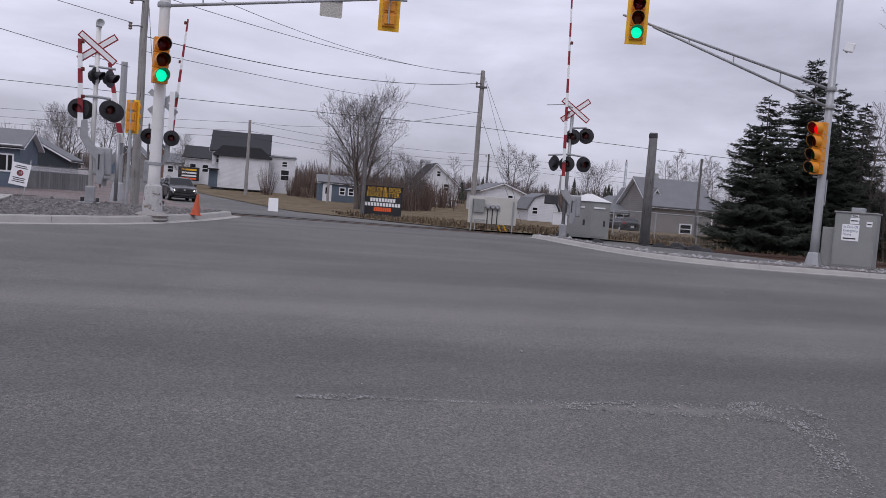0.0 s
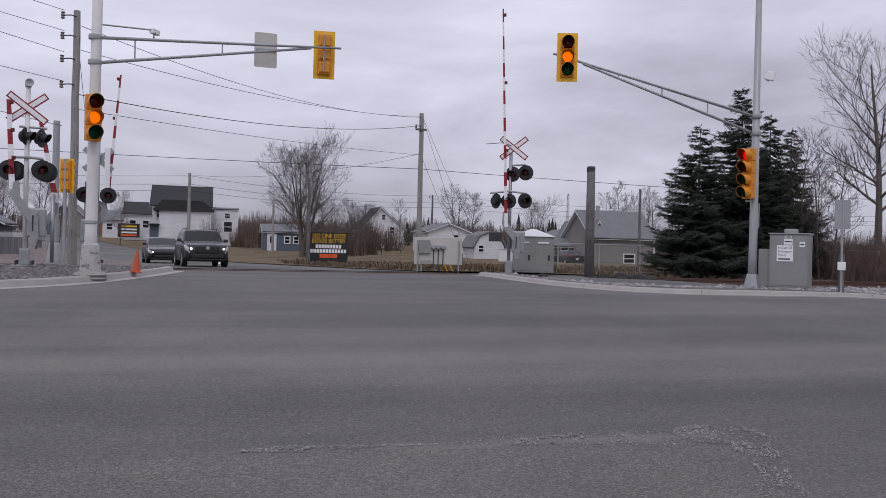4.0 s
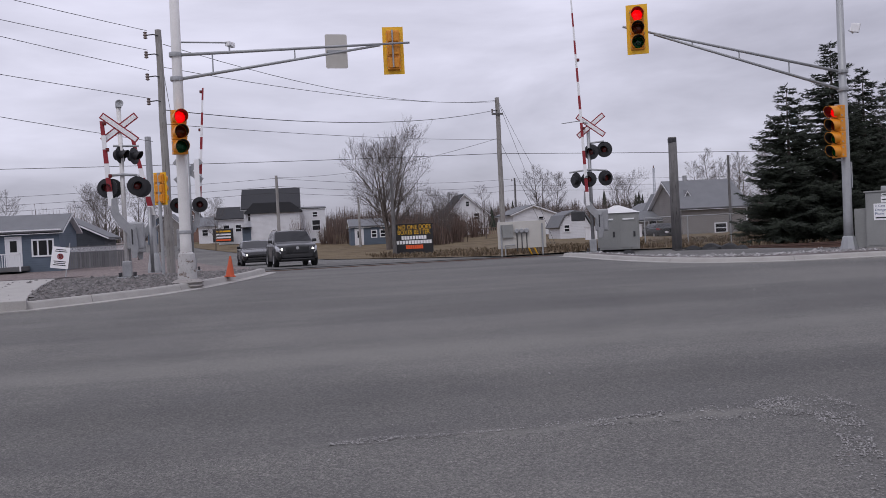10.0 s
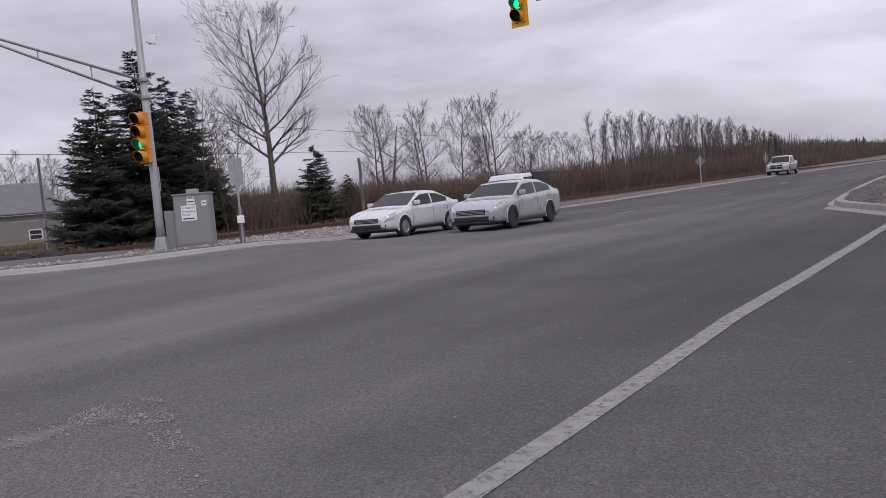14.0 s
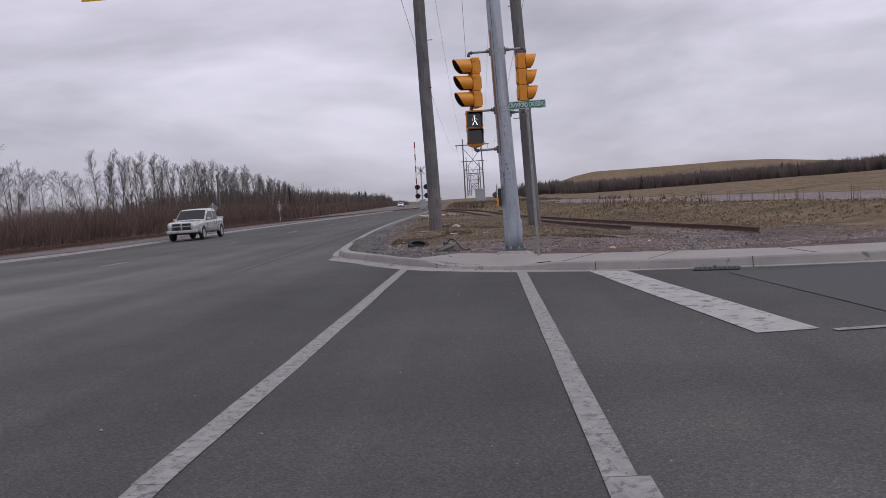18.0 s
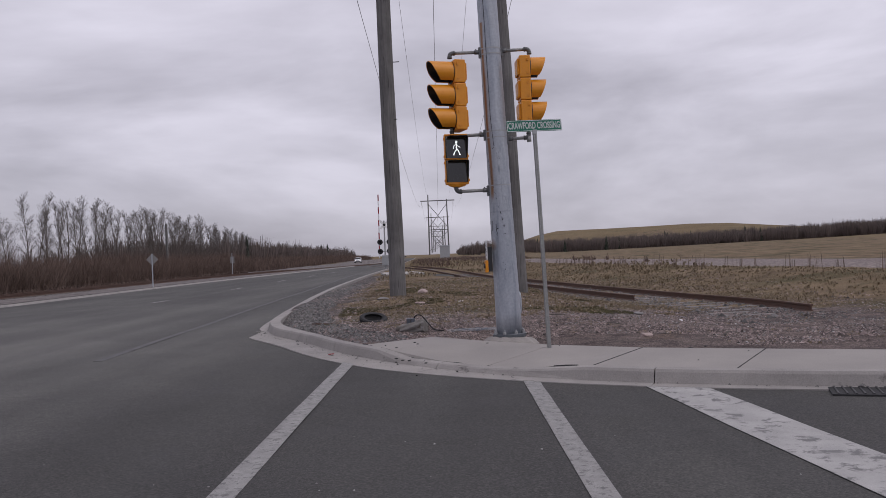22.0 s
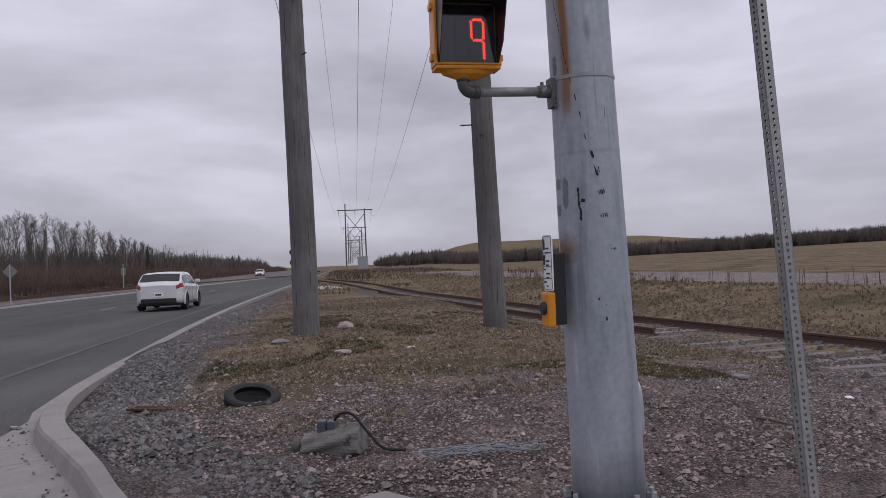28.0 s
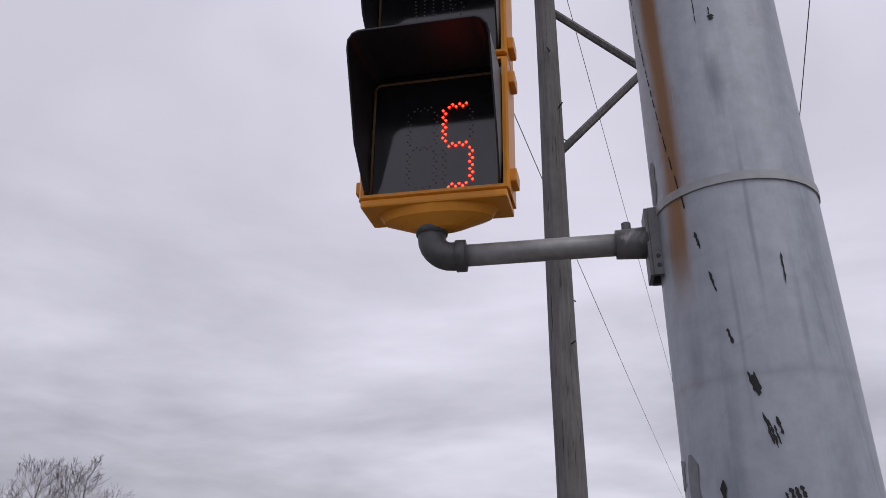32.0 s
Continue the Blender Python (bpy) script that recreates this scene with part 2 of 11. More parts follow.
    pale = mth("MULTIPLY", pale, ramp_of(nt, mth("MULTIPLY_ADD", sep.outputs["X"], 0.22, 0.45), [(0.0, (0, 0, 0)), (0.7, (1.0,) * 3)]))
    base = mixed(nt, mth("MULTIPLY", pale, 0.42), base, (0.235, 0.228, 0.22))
    dark_band = ramp_of(nt, mth("ABSOLUTE", mth("SUBTRACT", mth("ADD", sep.outputs["Y"], mth("MULTIPLY", rag, 1.6)), 6.6)), [(0.1, (1.0,) * 3), (0.95, (0, 0, 0))])
    base = mixed(nt, mth("MULTIPLY", dark_band, 0.55), base, mixed(nt, 1.0, base, (0.62, 0.62, 0.63), "MULTIPLY"))
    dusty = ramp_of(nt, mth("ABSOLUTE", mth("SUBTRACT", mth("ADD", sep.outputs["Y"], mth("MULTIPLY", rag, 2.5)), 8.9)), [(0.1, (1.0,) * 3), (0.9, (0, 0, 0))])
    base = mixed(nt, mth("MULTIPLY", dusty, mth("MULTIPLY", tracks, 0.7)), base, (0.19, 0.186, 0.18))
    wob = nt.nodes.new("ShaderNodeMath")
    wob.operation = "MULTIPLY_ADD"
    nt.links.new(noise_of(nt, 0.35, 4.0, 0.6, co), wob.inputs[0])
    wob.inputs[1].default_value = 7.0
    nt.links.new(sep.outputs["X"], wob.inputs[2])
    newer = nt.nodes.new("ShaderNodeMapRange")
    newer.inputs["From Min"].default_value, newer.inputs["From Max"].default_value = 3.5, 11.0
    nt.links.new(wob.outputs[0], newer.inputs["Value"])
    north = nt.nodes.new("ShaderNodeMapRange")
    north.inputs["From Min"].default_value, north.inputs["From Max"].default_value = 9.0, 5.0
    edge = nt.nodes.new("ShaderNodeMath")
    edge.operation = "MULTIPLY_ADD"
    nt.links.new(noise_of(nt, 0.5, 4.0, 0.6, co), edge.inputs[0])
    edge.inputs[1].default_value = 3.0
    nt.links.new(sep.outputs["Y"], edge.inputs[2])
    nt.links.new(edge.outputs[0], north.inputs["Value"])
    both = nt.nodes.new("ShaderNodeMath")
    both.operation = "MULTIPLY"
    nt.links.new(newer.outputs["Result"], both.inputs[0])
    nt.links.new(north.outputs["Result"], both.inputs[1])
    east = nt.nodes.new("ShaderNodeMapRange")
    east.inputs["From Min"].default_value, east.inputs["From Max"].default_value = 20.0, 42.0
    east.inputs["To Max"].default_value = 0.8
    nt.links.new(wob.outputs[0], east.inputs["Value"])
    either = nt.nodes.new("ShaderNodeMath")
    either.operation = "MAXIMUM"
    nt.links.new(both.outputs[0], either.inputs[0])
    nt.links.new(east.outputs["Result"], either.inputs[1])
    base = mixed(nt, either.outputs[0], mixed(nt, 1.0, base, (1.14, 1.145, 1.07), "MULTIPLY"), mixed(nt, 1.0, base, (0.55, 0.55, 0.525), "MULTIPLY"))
    nt.links.new(base, b.inputs["Base Color"])
    nt.links.new(ramp_of(nt, mid, [(0.3, (0.78,) * 3), (0.7, (0.95,) * 3)]), b.inputs["Roughness"])
    b.inputs["Specular IOR Level"].default_value = 0.3
    bumped(nt, b, v.outputs["Distance"], 0.5, 0.004)
    return m


def ground_material(name, patches, scale, fine_scale, grit, depth, stops2=None):
    """Land: patches by noise between several colours, with grit or turf relief."""
    m, nt, b, co = material(name)
    broad = noise_of(nt, scale, 6.0, 0.62, co, 0.6)
    col = ramp_of(nt, broad, patches)
    fine = noise_of(nt, fine_scale, 4.0, 0.7, co)
    col = mixed(nt, 0.75, col, ramp_of(nt, fine, [(0.32, (0.55, 0.54, 0.53)), (0.7, (1.45, 1.43, 1.4))]), "MULTIPLY")
    if grit:
        v = nt.nodes.new("ShaderNodeTexVoronoi")
        v.inputs["Scale"].default_value = grit
        nt.links.new(co, v.inputs["Vector"])
        tint = ramp_of(nt, v.outputs["Color"], [(0.1, (0.6, 0.58, 0.6)), (0.5, (1.0, 0.96, 0.95)), (0.9, (1.5, 1.45, 1.42))])
        col = mixed(nt, 0.7, col, tint, "MULTIPLY")
        # gaps between the stones darkened in the colour, like crevice shade
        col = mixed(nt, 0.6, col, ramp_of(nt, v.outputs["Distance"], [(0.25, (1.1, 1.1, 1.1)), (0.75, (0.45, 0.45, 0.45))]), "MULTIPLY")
        bumped(nt, b, v.outputs["Distance"], 0.9, -depth)
    else:
        bumped(nt, b, fine, 0.9, depth)
    nt.links.new(col, b.inputs["Base Color"])
    b.inputs["Roughness"].default_value = 0.95
    b.inputs["Specular IOR Level"].default_value = 0.2
    return m


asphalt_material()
ground_material("dry_grass", [(0.30, (0.085, 0.06, 0.038)), (0.47, (0.14, 0.108, 0.066)), (0.60, (0.18, 0.142, 0.09)), (0.72, (0.095, 0.086, 0.038))], 0.35, 9.0, 0, 0.06)
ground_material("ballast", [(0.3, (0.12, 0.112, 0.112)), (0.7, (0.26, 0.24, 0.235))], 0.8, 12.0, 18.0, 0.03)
ground_material("field_grass", [(0.32, (0.12, 0.086, 0.046)), (0.5, (0.172, 0.127, 0.07)), (0.68, (0.115, 0.09, 0.045))], 0.03, 0.9, 0, 0.15)
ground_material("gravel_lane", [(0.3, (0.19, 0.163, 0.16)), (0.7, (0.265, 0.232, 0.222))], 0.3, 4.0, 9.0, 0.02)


def verge_material():
    """Gravel near the kerb and the pavement, dry and greenish grass further off, with a ragged border."""
    m, nt, b, co = material("verge_mix")

    def mth(op, a, bb=0.0, cc=None):
        n = nt.nodes.new("ShaderNodeMath")
        n.operation = op
        for i, v in enumerate((a, bb, cc)):
            if v is None:
                continue
            if isinstance(v, (int, float)):
                n.inputs[i].default_value = v
            else:
                nt.links.new(v, n.inputs[i])
        return n.outputs[0]

    sep = nt.nodes.new("ShaderNodeSeparateXYZ")
    nt.links.new(co, sep.inputs["Vector"])
    x, y = sep.outputs["X"], sep.outputs["Y"]
    rag = mth("MULTIPLY", mth("SUBTRACT", noise_of(nt, 0.7, 6.0, 0.7, co, 0.5), 0.5), 9.0)
    inland = mth("ADD", mth("SUBTRACT", x, 24.3), mth("MULTIPLY", y, 0.42))
    kerbside = mth("SUBTRACT", mth("ADD", mth("MULTIPLY", x, 0.055), 1.9), y)
    g = mth("MINIMUM", mth("ADD", inland, rag), mth("MULTIPLY", mth("ADD", kerbside, mth("MULTIPLY", rag, 0.35)), 1.5))
    # south of the rails it is grass again
    south = mth("SUBTRACT", mth("MULTIPLY", mth("ADD", y, 7.2), -1.0), mth("MULTIPLY", mth("SUBTRACT", 27.0, x), 0.35))
    g = mth("MAXIMUM", g, mth("ADD", south, rag))
    grass = ramp_of(nt, mth("MULTIPLY_ADD", g, 0.18, 0.5), [(0.42, (0, 0, 0)), (0.62, (1, 1, 1))])
    broad = noise_of(nt, 0.45, 6.0, 0.65, co, 0.6)
    green = noise_of(nt, 0.22, 4.0, 0.6, co, 0.3)
    gravel = ramp_of(nt, broad, [(0.30, (0.115, 0.099, 0.096)), (0.44, (0.185, 0.150, 0.140)), (0.60, (0.225, 0.186, 0.174)), (0.74, (0.165, 0.108, 0.074))])
    v = nt.nodes.new("ShaderNodeTexVoronoi")
    v.inputs["Scale"].default_value = 62.0
    nt.links.new(co, v.inputs["Vector"])
    gravel = mixed(nt, 0.75, gravel, ramp_of(nt, v.outputs["Color"], [(0.1, (0.30, 0.29, 0.31)), (0.5, (0.88, 0.85, 0.84)), (0.9, (2.0, 1.93, 1.9))]), "MULTIPLY")
    # cell borders darkened too: shade between pebbles put into the colour
    gravel = mixed(nt, 0.6, gravel, ramp_of(nt, v.outputs["Distance"], [(0.2, (1.2,) * 3), (0.7, (0.25,) * 3)]), "MULTIPLY")
    gravel = mixed(nt, 1.0, gravel, ramp_of(nt, noise_of(nt, 1.7, 6.0, 0.72, co, 0.6), [(0.34, (0.5, 0.5, 0.52)), (0.5, (0.95, 0.95, 0.95)), (0.66, (1.25, 1.22, 1.2))]), "MULTIPLY")
    strip = ramp_of(nt, mth("ADD", kerbside, mth("MULTIPLY", rag, 0.2)), [(0.0, (0.8,) * 3), (0.9, (0, 0, 0))])
    gravel = mixed(nt, strip, gravel, mixed(nt, 1.0, gravel, (0.86, 0.98, 1.04), "MULTIPLY"))
    turf = ramp_of(nt, broad, [(0.3, (0.085, 0.063, 0.042)), (0.5, (0.17, 0.125, 0.08)), (0.7, (0.25, 0.19, 0.122))])
    turf = mixed(nt, ramp_of(nt, green, [(0.5, (0, 0, 0)), (0.62, (0.75,) * 3)]), turf, (0.052, 0.05, 0.022))
    fine = noise_of(nt, 26.0, 4.0, 0.75, co)
    turf = mixed(nt, 0.8, turf, ramp_of(nt, fine, [(0.33, (0.45, 0.44, 0.42)), (0.68, (1.5, 1.48, 1.45))]), "MULTIPLY")
    nt.links.new(mixed(nt, grass, gravel, turf), b.inputs["Base Color"])
    b.inputs["Roughness"].default_value = 0.95
    b.inputs["Specular IOR Level"].default_value = 0.15
    h = mixed(nt, grass, v.outputs["Distance"], fine)
    bumped(nt, b, h, 1.0, -0.022)
    return m


verge_material()
surface("concrete", (0.23, 0.213, 0.20), (0.335, 0.313, 0.293), 1.2, 0.9, 0, 90, 0.3, 0.003, wear=(0.18, 0.168, 0.16), wear_at=0.66)
surface("kerb_concrete", (0.205, 0.192, 0.183), (0.37, 0.348, 0.33), 2.0, 0.9, 0, 70, 0.5, 0.006, wear=(0.13, 0.12, 0.115), wear_at=0.60)
surface("kerb_pale", (0.30, 0.288, 0.27), (0.43, 0.415, 0.395), 2.0, 0.9, 0, 70, 0.4, 0.005, wear=(0.22, 0.21, 0.2), wear_at=0.64)
surface("stop_paint", (0.24, 0.235, 0.23), (0.46, 0.45, 0.44), 3.0, 0.85, 0, 140, 0.4, 0.003, wear=(0.15, 0.148, 0.148), wear_at=0.53)
surface("road_paint", (0.15, 0.147, 0.144), (0.36, 0.352, 0.344), 9.0, 0.85, 0, 150, 0.4, 0.003, wear=(0.13, 0.128, 0.127), wear_at=0.53)
surface("worn_paint", (0.085, 0.084, 0.086), (0.135, 0.133, 0.132), 3.0, 0.9, 0, 60, 0.3, 0.002, wear=(0.085, 0.084, 0.086), wear_at=0.44)
surface("galvanised", (0.36, 0.385, 0.43), (0.50, 0.53, 0.58), 3.0, 0.55, 0.35, 40, 0.08, 0.001, wear=(0.42, 0.45, 0.50), wear_at=0.6)
surface("white_pole", (0.62, 0.60, 0.58), (0.75, 0.74, 0.73), 3.0, 0.6, 0.0, 30, 0.08, 0.001, wear=(0.45, 0.43, 0.40), wear_at=0.66)
surface("grey_metal", (0.30, 0.31, 0.32), (0.42, 0.43, 0.44), 4.0, 0.5, 0.3, 40, 0.1, 0.001)
surface("pipe_metal", (0.20, 0.202, 0.20), (0.36, 0.363, 0.36), 5.0, 0.5, 0.35, 40, 0.15, 0.001, wear=(0.30, 0.30, 0.28), wear_at=0.66)
surface("dark_metal", (0.03, 0.03, 0.032), (0.06, 0.06, 0.065), 5.0, 0.5, 0.2, 50, 0.1, 0.001)
surface("black_plastic", (0.012, 0.012, 0.014), (0.022, 0.022, 0.026), 5.0, 0.45, 0.0, 60, 0.06, 0.001)
surface("signal_yellow", (0.64, 0.235, 0.010), (0.74, 0.285, 0.014), 5.0, 0.42, 0.0, 30, 0.05, 0.001, wear=(0.58, 0.26, 0.02), wear_at=0.68)
surface("board_yellow", (0.80, 0.43, 0.01), (0.86, 0.50, 0.015), 3.0, 0.5, 0.0, 30, 0.04, 0.001)
surface("board_back", (0.50, 0.48, 0.44), (0.58, 0.56, 0.52), 3.0, 0.6, 0.0, 30, 0.04, 0.001)
surface("ballast_stone", (0.17, 0.165, 0.165), (0.40, 0.39, 0.385), 5.0, 0.9, 0, 60, 0.3, 0.002, island=0.5)
surface("sign_white", (0.82, 0.82, 0.83), (0.88, 0.88, 0.89), 4.0, 0.5, 0.0, 40, 0.03, 0.001)
surface("sign_red", (0.24, 0.014, 0.022), (0.31, 0.02, 0.03), 6.0, 0.45, 0.0, 40, 0.03, 0.001)
surface("sign_green", (0.0, 0.115, 0.075), (0.0, 0.15, 0.095), 6.0, 0.45, 0.0, 40, 0.03, 0.001)
surface("plate_grey", (0.21, 0.20, 0.195), (0.28, 0.27, 0.26), 3.0, 0.6, 0.1, 40, 0.05, 0.001)
surface("sign_letter", (0.42, 0.46, 0.45), (0.52, 0.56, 0.55), 6.0, 0.5, 0.0, 40, 0.03, 0.001)
surface("sign_black", (0.012, 0.012, 0.014), (0.025, 0.025, 0.028), 6.0, 0.5, 0.0, 40, 0.03, 0.001)


def timber_material(name, dark, mid, light, crack):
    """Weathered round timber: long grain, stains and dark drying cracks."""
    m, nt, b, co = material(name)
    mp = nt.nodes.new("ShaderNodeMapping")
    mp.inputs["Scale"].default_value = (1.0, 1.0, 0.05)
    nt.links.new(co, mp.inputs["Vector"])
    grain = noise_of(nt, 26.0, 5.0, 0.7, mp.outputs["Vector"], 0.4)
    stain = noise_of(nt, 1.1, 5.0, 0.65, co, 0.5)
    col = ramp_of(nt, mixed(nt, 0.5, grain, stain), [(0.34, dark), (0.5, mid), (0.66, light)])
    lines = ramp_of(nt, noise_of(nt, 34.0, 2.0, 0.5, mp.outputs["Vector"], 0.2), [(0.30, (1, 1, 1)), (0.36, (0, 0, 0))])
    nt.links.new(mixed(nt, lines, col, crack), b.inputs["Base Color"])
    b.inputs["Roughness"].default_value = 0.9
    bumped(nt, b, grain, 0.6, 0.008)
    return m


timber_material("timber_pole", (0.080, 0.077, 0.077), (0.135, 0.130, 0.129), (0.195, 0.189, 0.188), (0.045, 0.043, 0.043))
surface("rail_rust", (0.07, 0.041, 0.032), (0.14, 0.08, 0.06), 6.0, 0.75, 0.2, 60, 0.3, 0.002)
surface("tie_wood", (0.08, 0.07, 0.062), (0.17, 0.15, 0.135), 3.0, 0.9, 0, 30, 0.6, 0.006)
surface("tie_pale", (0.11, 0.10, 0.094), (0.25, 0.232, 0.22), 5.0, 0.9, 0, 40, 0.6, 0.006, rand=0.25)
surface("rubber", (0.012, 0.012, 0.013), (0.028, 0.028, 0.03), 8.0, 0.8, 0, 60, 0.3, 0.002)
surface("cone_orange", (0.46, 0.075, 0.025), (0.62, 0.12, 0.045), 8.0, 0.6, 0, 50, 0.1, 0.001)
surface("bark", (0.08, 0.066, 0.058), (0.165, 0.14, 0.124), 5.0, 0.9, 0, 30, 0.6, 0.01)
surface("twig_bark", (0.075, 0.063, 0.06), (0.14, 0.12, 0.115), 5.0, 0.9, 0, 30, 0.2, 0.004)
surface("brush", (0.08, 0.054, 0.043), (0.175, 0.122, 0.10), 0.8, 0.95, 0, 12, 0.0, 0.01, island=0.45)
surface("needles", (0.016, 0.022, 0.015), (0.038, 0.048, 0.032), 1.5, 0.85, 0, 16, 0.0, 0.01, island=0.45)
surface("far_wood", (0.10, 0.08, 0.074), (0.18, 0.145, 0.132), 0.15, 0.95, 0, 2.0, 0.0, 0.01, island=0.4)
surface("grass_blade", (0.14, 0.106, 0.068), (0.30, 0.235, 0.152), 3.0, 0.9, 0, 30, 0.0, 0.01, island=0.35)
surface("rough_blade", (0.10, 0.072, 0.045), (0.19, 0.142, 0.09), 3.0, 0.9, 0, 30, 0.0, 0.01, island=0.35)
surface("green_blade", (0.06, 0.056, 0.022), (0.115, 0.10, 0.042), 3.0, 0.9, 0, 30, 0.0, 0.01, island=0.35)
surface("pebble", (0.14, 0.108, 0.10), (0.29, 0.23, 0.215), 5.0, 0.9, 0, 60, 0.3, 0.002, island=0.8)
surface("grit", (0.15, 0.147, 0.145), (0.32, 0.312, 0.305), 5.0, 0.9, 0, 60, 0.3, 0.002, island=0.4)
surface("patch_asphalt", (0.04, 0.04, 0.043), (0.075, 0.074, 0.077), 1.5, 0.9, 0, 90, 0.4, 0.004)
surface("dark_crumb", (0.025, 0.022, 0.02), (0.06, 0.052, 0.047), 5.0, 0.9, 0, 60, 0.3, 0.002, island=0.5)
surface("island_stone", (0.085, 0.08, 0.08), (0.21, 0.20, 0.195), 5.0, 0.9, 0, 60, 0.3, 0.002, island=0.5)
surface("grey_stone", (0.07, 0.068, 0.067), (0.19, 0.182, 0.178), 5.0, 0.9, 0, 60, 0.3, 0.002, island=0.7)
surface("sign_blue", (0.02, 0.05, 0.16), (0.03, 0.07, 0.22), 6.0, 0.5, 0.0, 40, 0.03, 0.001)


# ---- building tools ----
def mat(name):
    return MATS[name]


def part(name, bm, material_name, parent=None, label="", smooth=False, m=None):
    """Links a bmesh as one mesh object, under a thing or a part if given."""
    me = bpy.data.meshes.new(name)
    bm.to_mesh(me)
    bm.free()
    me.materials.append(mat(material_name))
    if smooth:
        me.shade_smooth()
    ob = new(name, me)
    if parent is not None:
        ob.parent = parent
    if m is not None:
        ob.matrix_basis = m
    if label:
        ob["label"] = label
    return ob


def again(ob, parent, m, label=""):
    """Another object on the same mesh."""
    o = new(ob.name.split(".")[0], ob.data)
    o.parent = parent
    o.matrix_basis = m
    if label:
        o["label"] = label
    return o


def thing(name, m, label, category, group=""):
    ob = new(name)
    ob.empty_display_size = 0.2
    ob.matrix_basis = m
    return tagged(ob, label, category, group)


def raw(name, verts, faces, material_name, parent=None, label="", smooth=False):
    me = bpy.data.meshes.new(name)
    me.from_pydata(verts, [], faces)
    me.materials.append(mat(material_name))
    if smooth:
        me.shade_smooth()
    me.update()
    ob = new(name, me)
    if parent is not None:
        ob.parent = parent
    if label:
        ob["label"] = label
    return ob


def box(bm, x0, y0, z0, x1, y1, z1, bevel=0.0, m=None):
    r = bmesh.ops.create_cube(bm, size=1.0)
    vs = r["verts"]
    bmesh.ops.scale(bm, vec=(x1 - x0, y1 - y0, z1 - z0), verts=vs)
    bmesh.ops.translate(bm, vec=((x0 + x1) / 2, (y0 + y1) / 2, (z0 + z1) / 2), verts=vs)
    if bevel:
        es = list({e for v in vs for e in v.link_edges})
        g = bmesh.ops.bevel(bm, geom=es, offset=bevel, segments=2, affect="EDGES", profile=0.6)
        vs = list({v for f in g["faces"] for v in f.verts} | {v for v in vs if v.is_valid})
    if m is not None:
        bmesh.ops.transform(bm, matrix=m, verts=vs)
    return vs


def one_box(*a, **k):
    bm = bmesh.new()
    box(bm, *a, **k)
    return bm


def tube(bm, pts, radii, n=8, caps=True):
    """A round tube through points; radii one number or one for each point."""
    pts = [Vector(p) for p in pts]
    if isinstance(radii, (int, float)):
        radii = [radii] * len(pts)
    rings, side = [], None
    for i, p in enumerate(pts):
        d = (pts[min(i + 1, len(pts) - 1)] - pts[max(i - 1, 0)]).normalized()
        if side is None:
            side = d.orthogonal().normalized()
        side = (side - d * side.dot(d)).normalized()
        up = d.cross(side)
        rings.append([bm.verts.new(p + (side * math.cos(a) + up * math.sin(a)) * radii[i]) for a in (2 * math.pi * k / n for k in range(n))])
    for a, b in zip(rings, rings[1:]):
        for k in range(n):
            bm.faces.new((a[k], a[(k + 1) % n], b[(k + 1) % n], b[k]))
    if caps:
        bm.faces.new(rings[0][::-1])
        bm.faces.new(rings[-1])
    return rings


def one_tube(pts, radii, n=8, caps=True):
    bm = bmesh.new()
    tube(bm, pts, radii, n, caps)
    return bm


def prism(bm, outline, depth, m=None, bevel=0.0):
    """An outline in x, z pushed along y from 0 to depth."""
    a = [bm.verts.new((x, 0, z)) for x, z in outline]
    b = [bm.verts.new((x, depth, z)) for x, z in outline]
    n = len(outline)
    fs = [bm.faces.new(a[::-1]), bm.faces.new(b)]
    for k in range(n):
        fs.append(bm.faces.new((a[k], a[(k + 1) % n], b[(k + 1) % n], b[k])))
    bmesh.ops.recalc_face_normals(bm, faces=fs)
    vs = a + b
    if bevel:
        es = list({e for f in fs[:2] for e in f.edges})
        g = bmesh.ops.bevel(bm, geom=es, offset=bevel, segments=2, affect="EDGES", profile=0.6)
        vs = list({v for f in g["faces"] for v in f.verts} | {v for v in vs if v.is_valid})
    if m is not None:
        bmesh.ops.transform(bm, matrix=m, verts=vs)
    return vs


def one_prism(outline, depth, m=None, bevel=0.0):
    bm = bmesh.new()
    prism(bm, outline, depth, m, bevel)
    return bm


def lathe(bm, profile, n=16, m=None):
    """A turned shape round z; profile of (radius, z)."""
    rings = []
    for r, z in profile:
        rings.append([bm.verts.new((r * math.cos(2 * math.pi * k / n), r * math.sin(2 * math.pi * k / n), z)) for k in range(n)])
    for a, b in zip(rings, rings[1:]):
        for k in range(n):
            bm.faces.new((a[k], a[(k + 1) % n], b[(k + 1) % n], b[k]))
    if profile[0][0] > 1e-6:
        bm.faces.new(rings[0][::-1])
    if profile[-1][0] > 1e-6:
        bm.faces.new(rings[-1])
    vs = [v for r in rings for v in r]
    if m is not None:
        bmesh.ops.transform(bm, matrix=m, verts=vs)
    return vs


def one_lathe(profile, n=16, m=None):
    bm = bmesh.new()
    lathe(bm, profile, n, m)
    bmesh.ops.recalc_face_normals(bm, faces=bm.faces)
    return bm


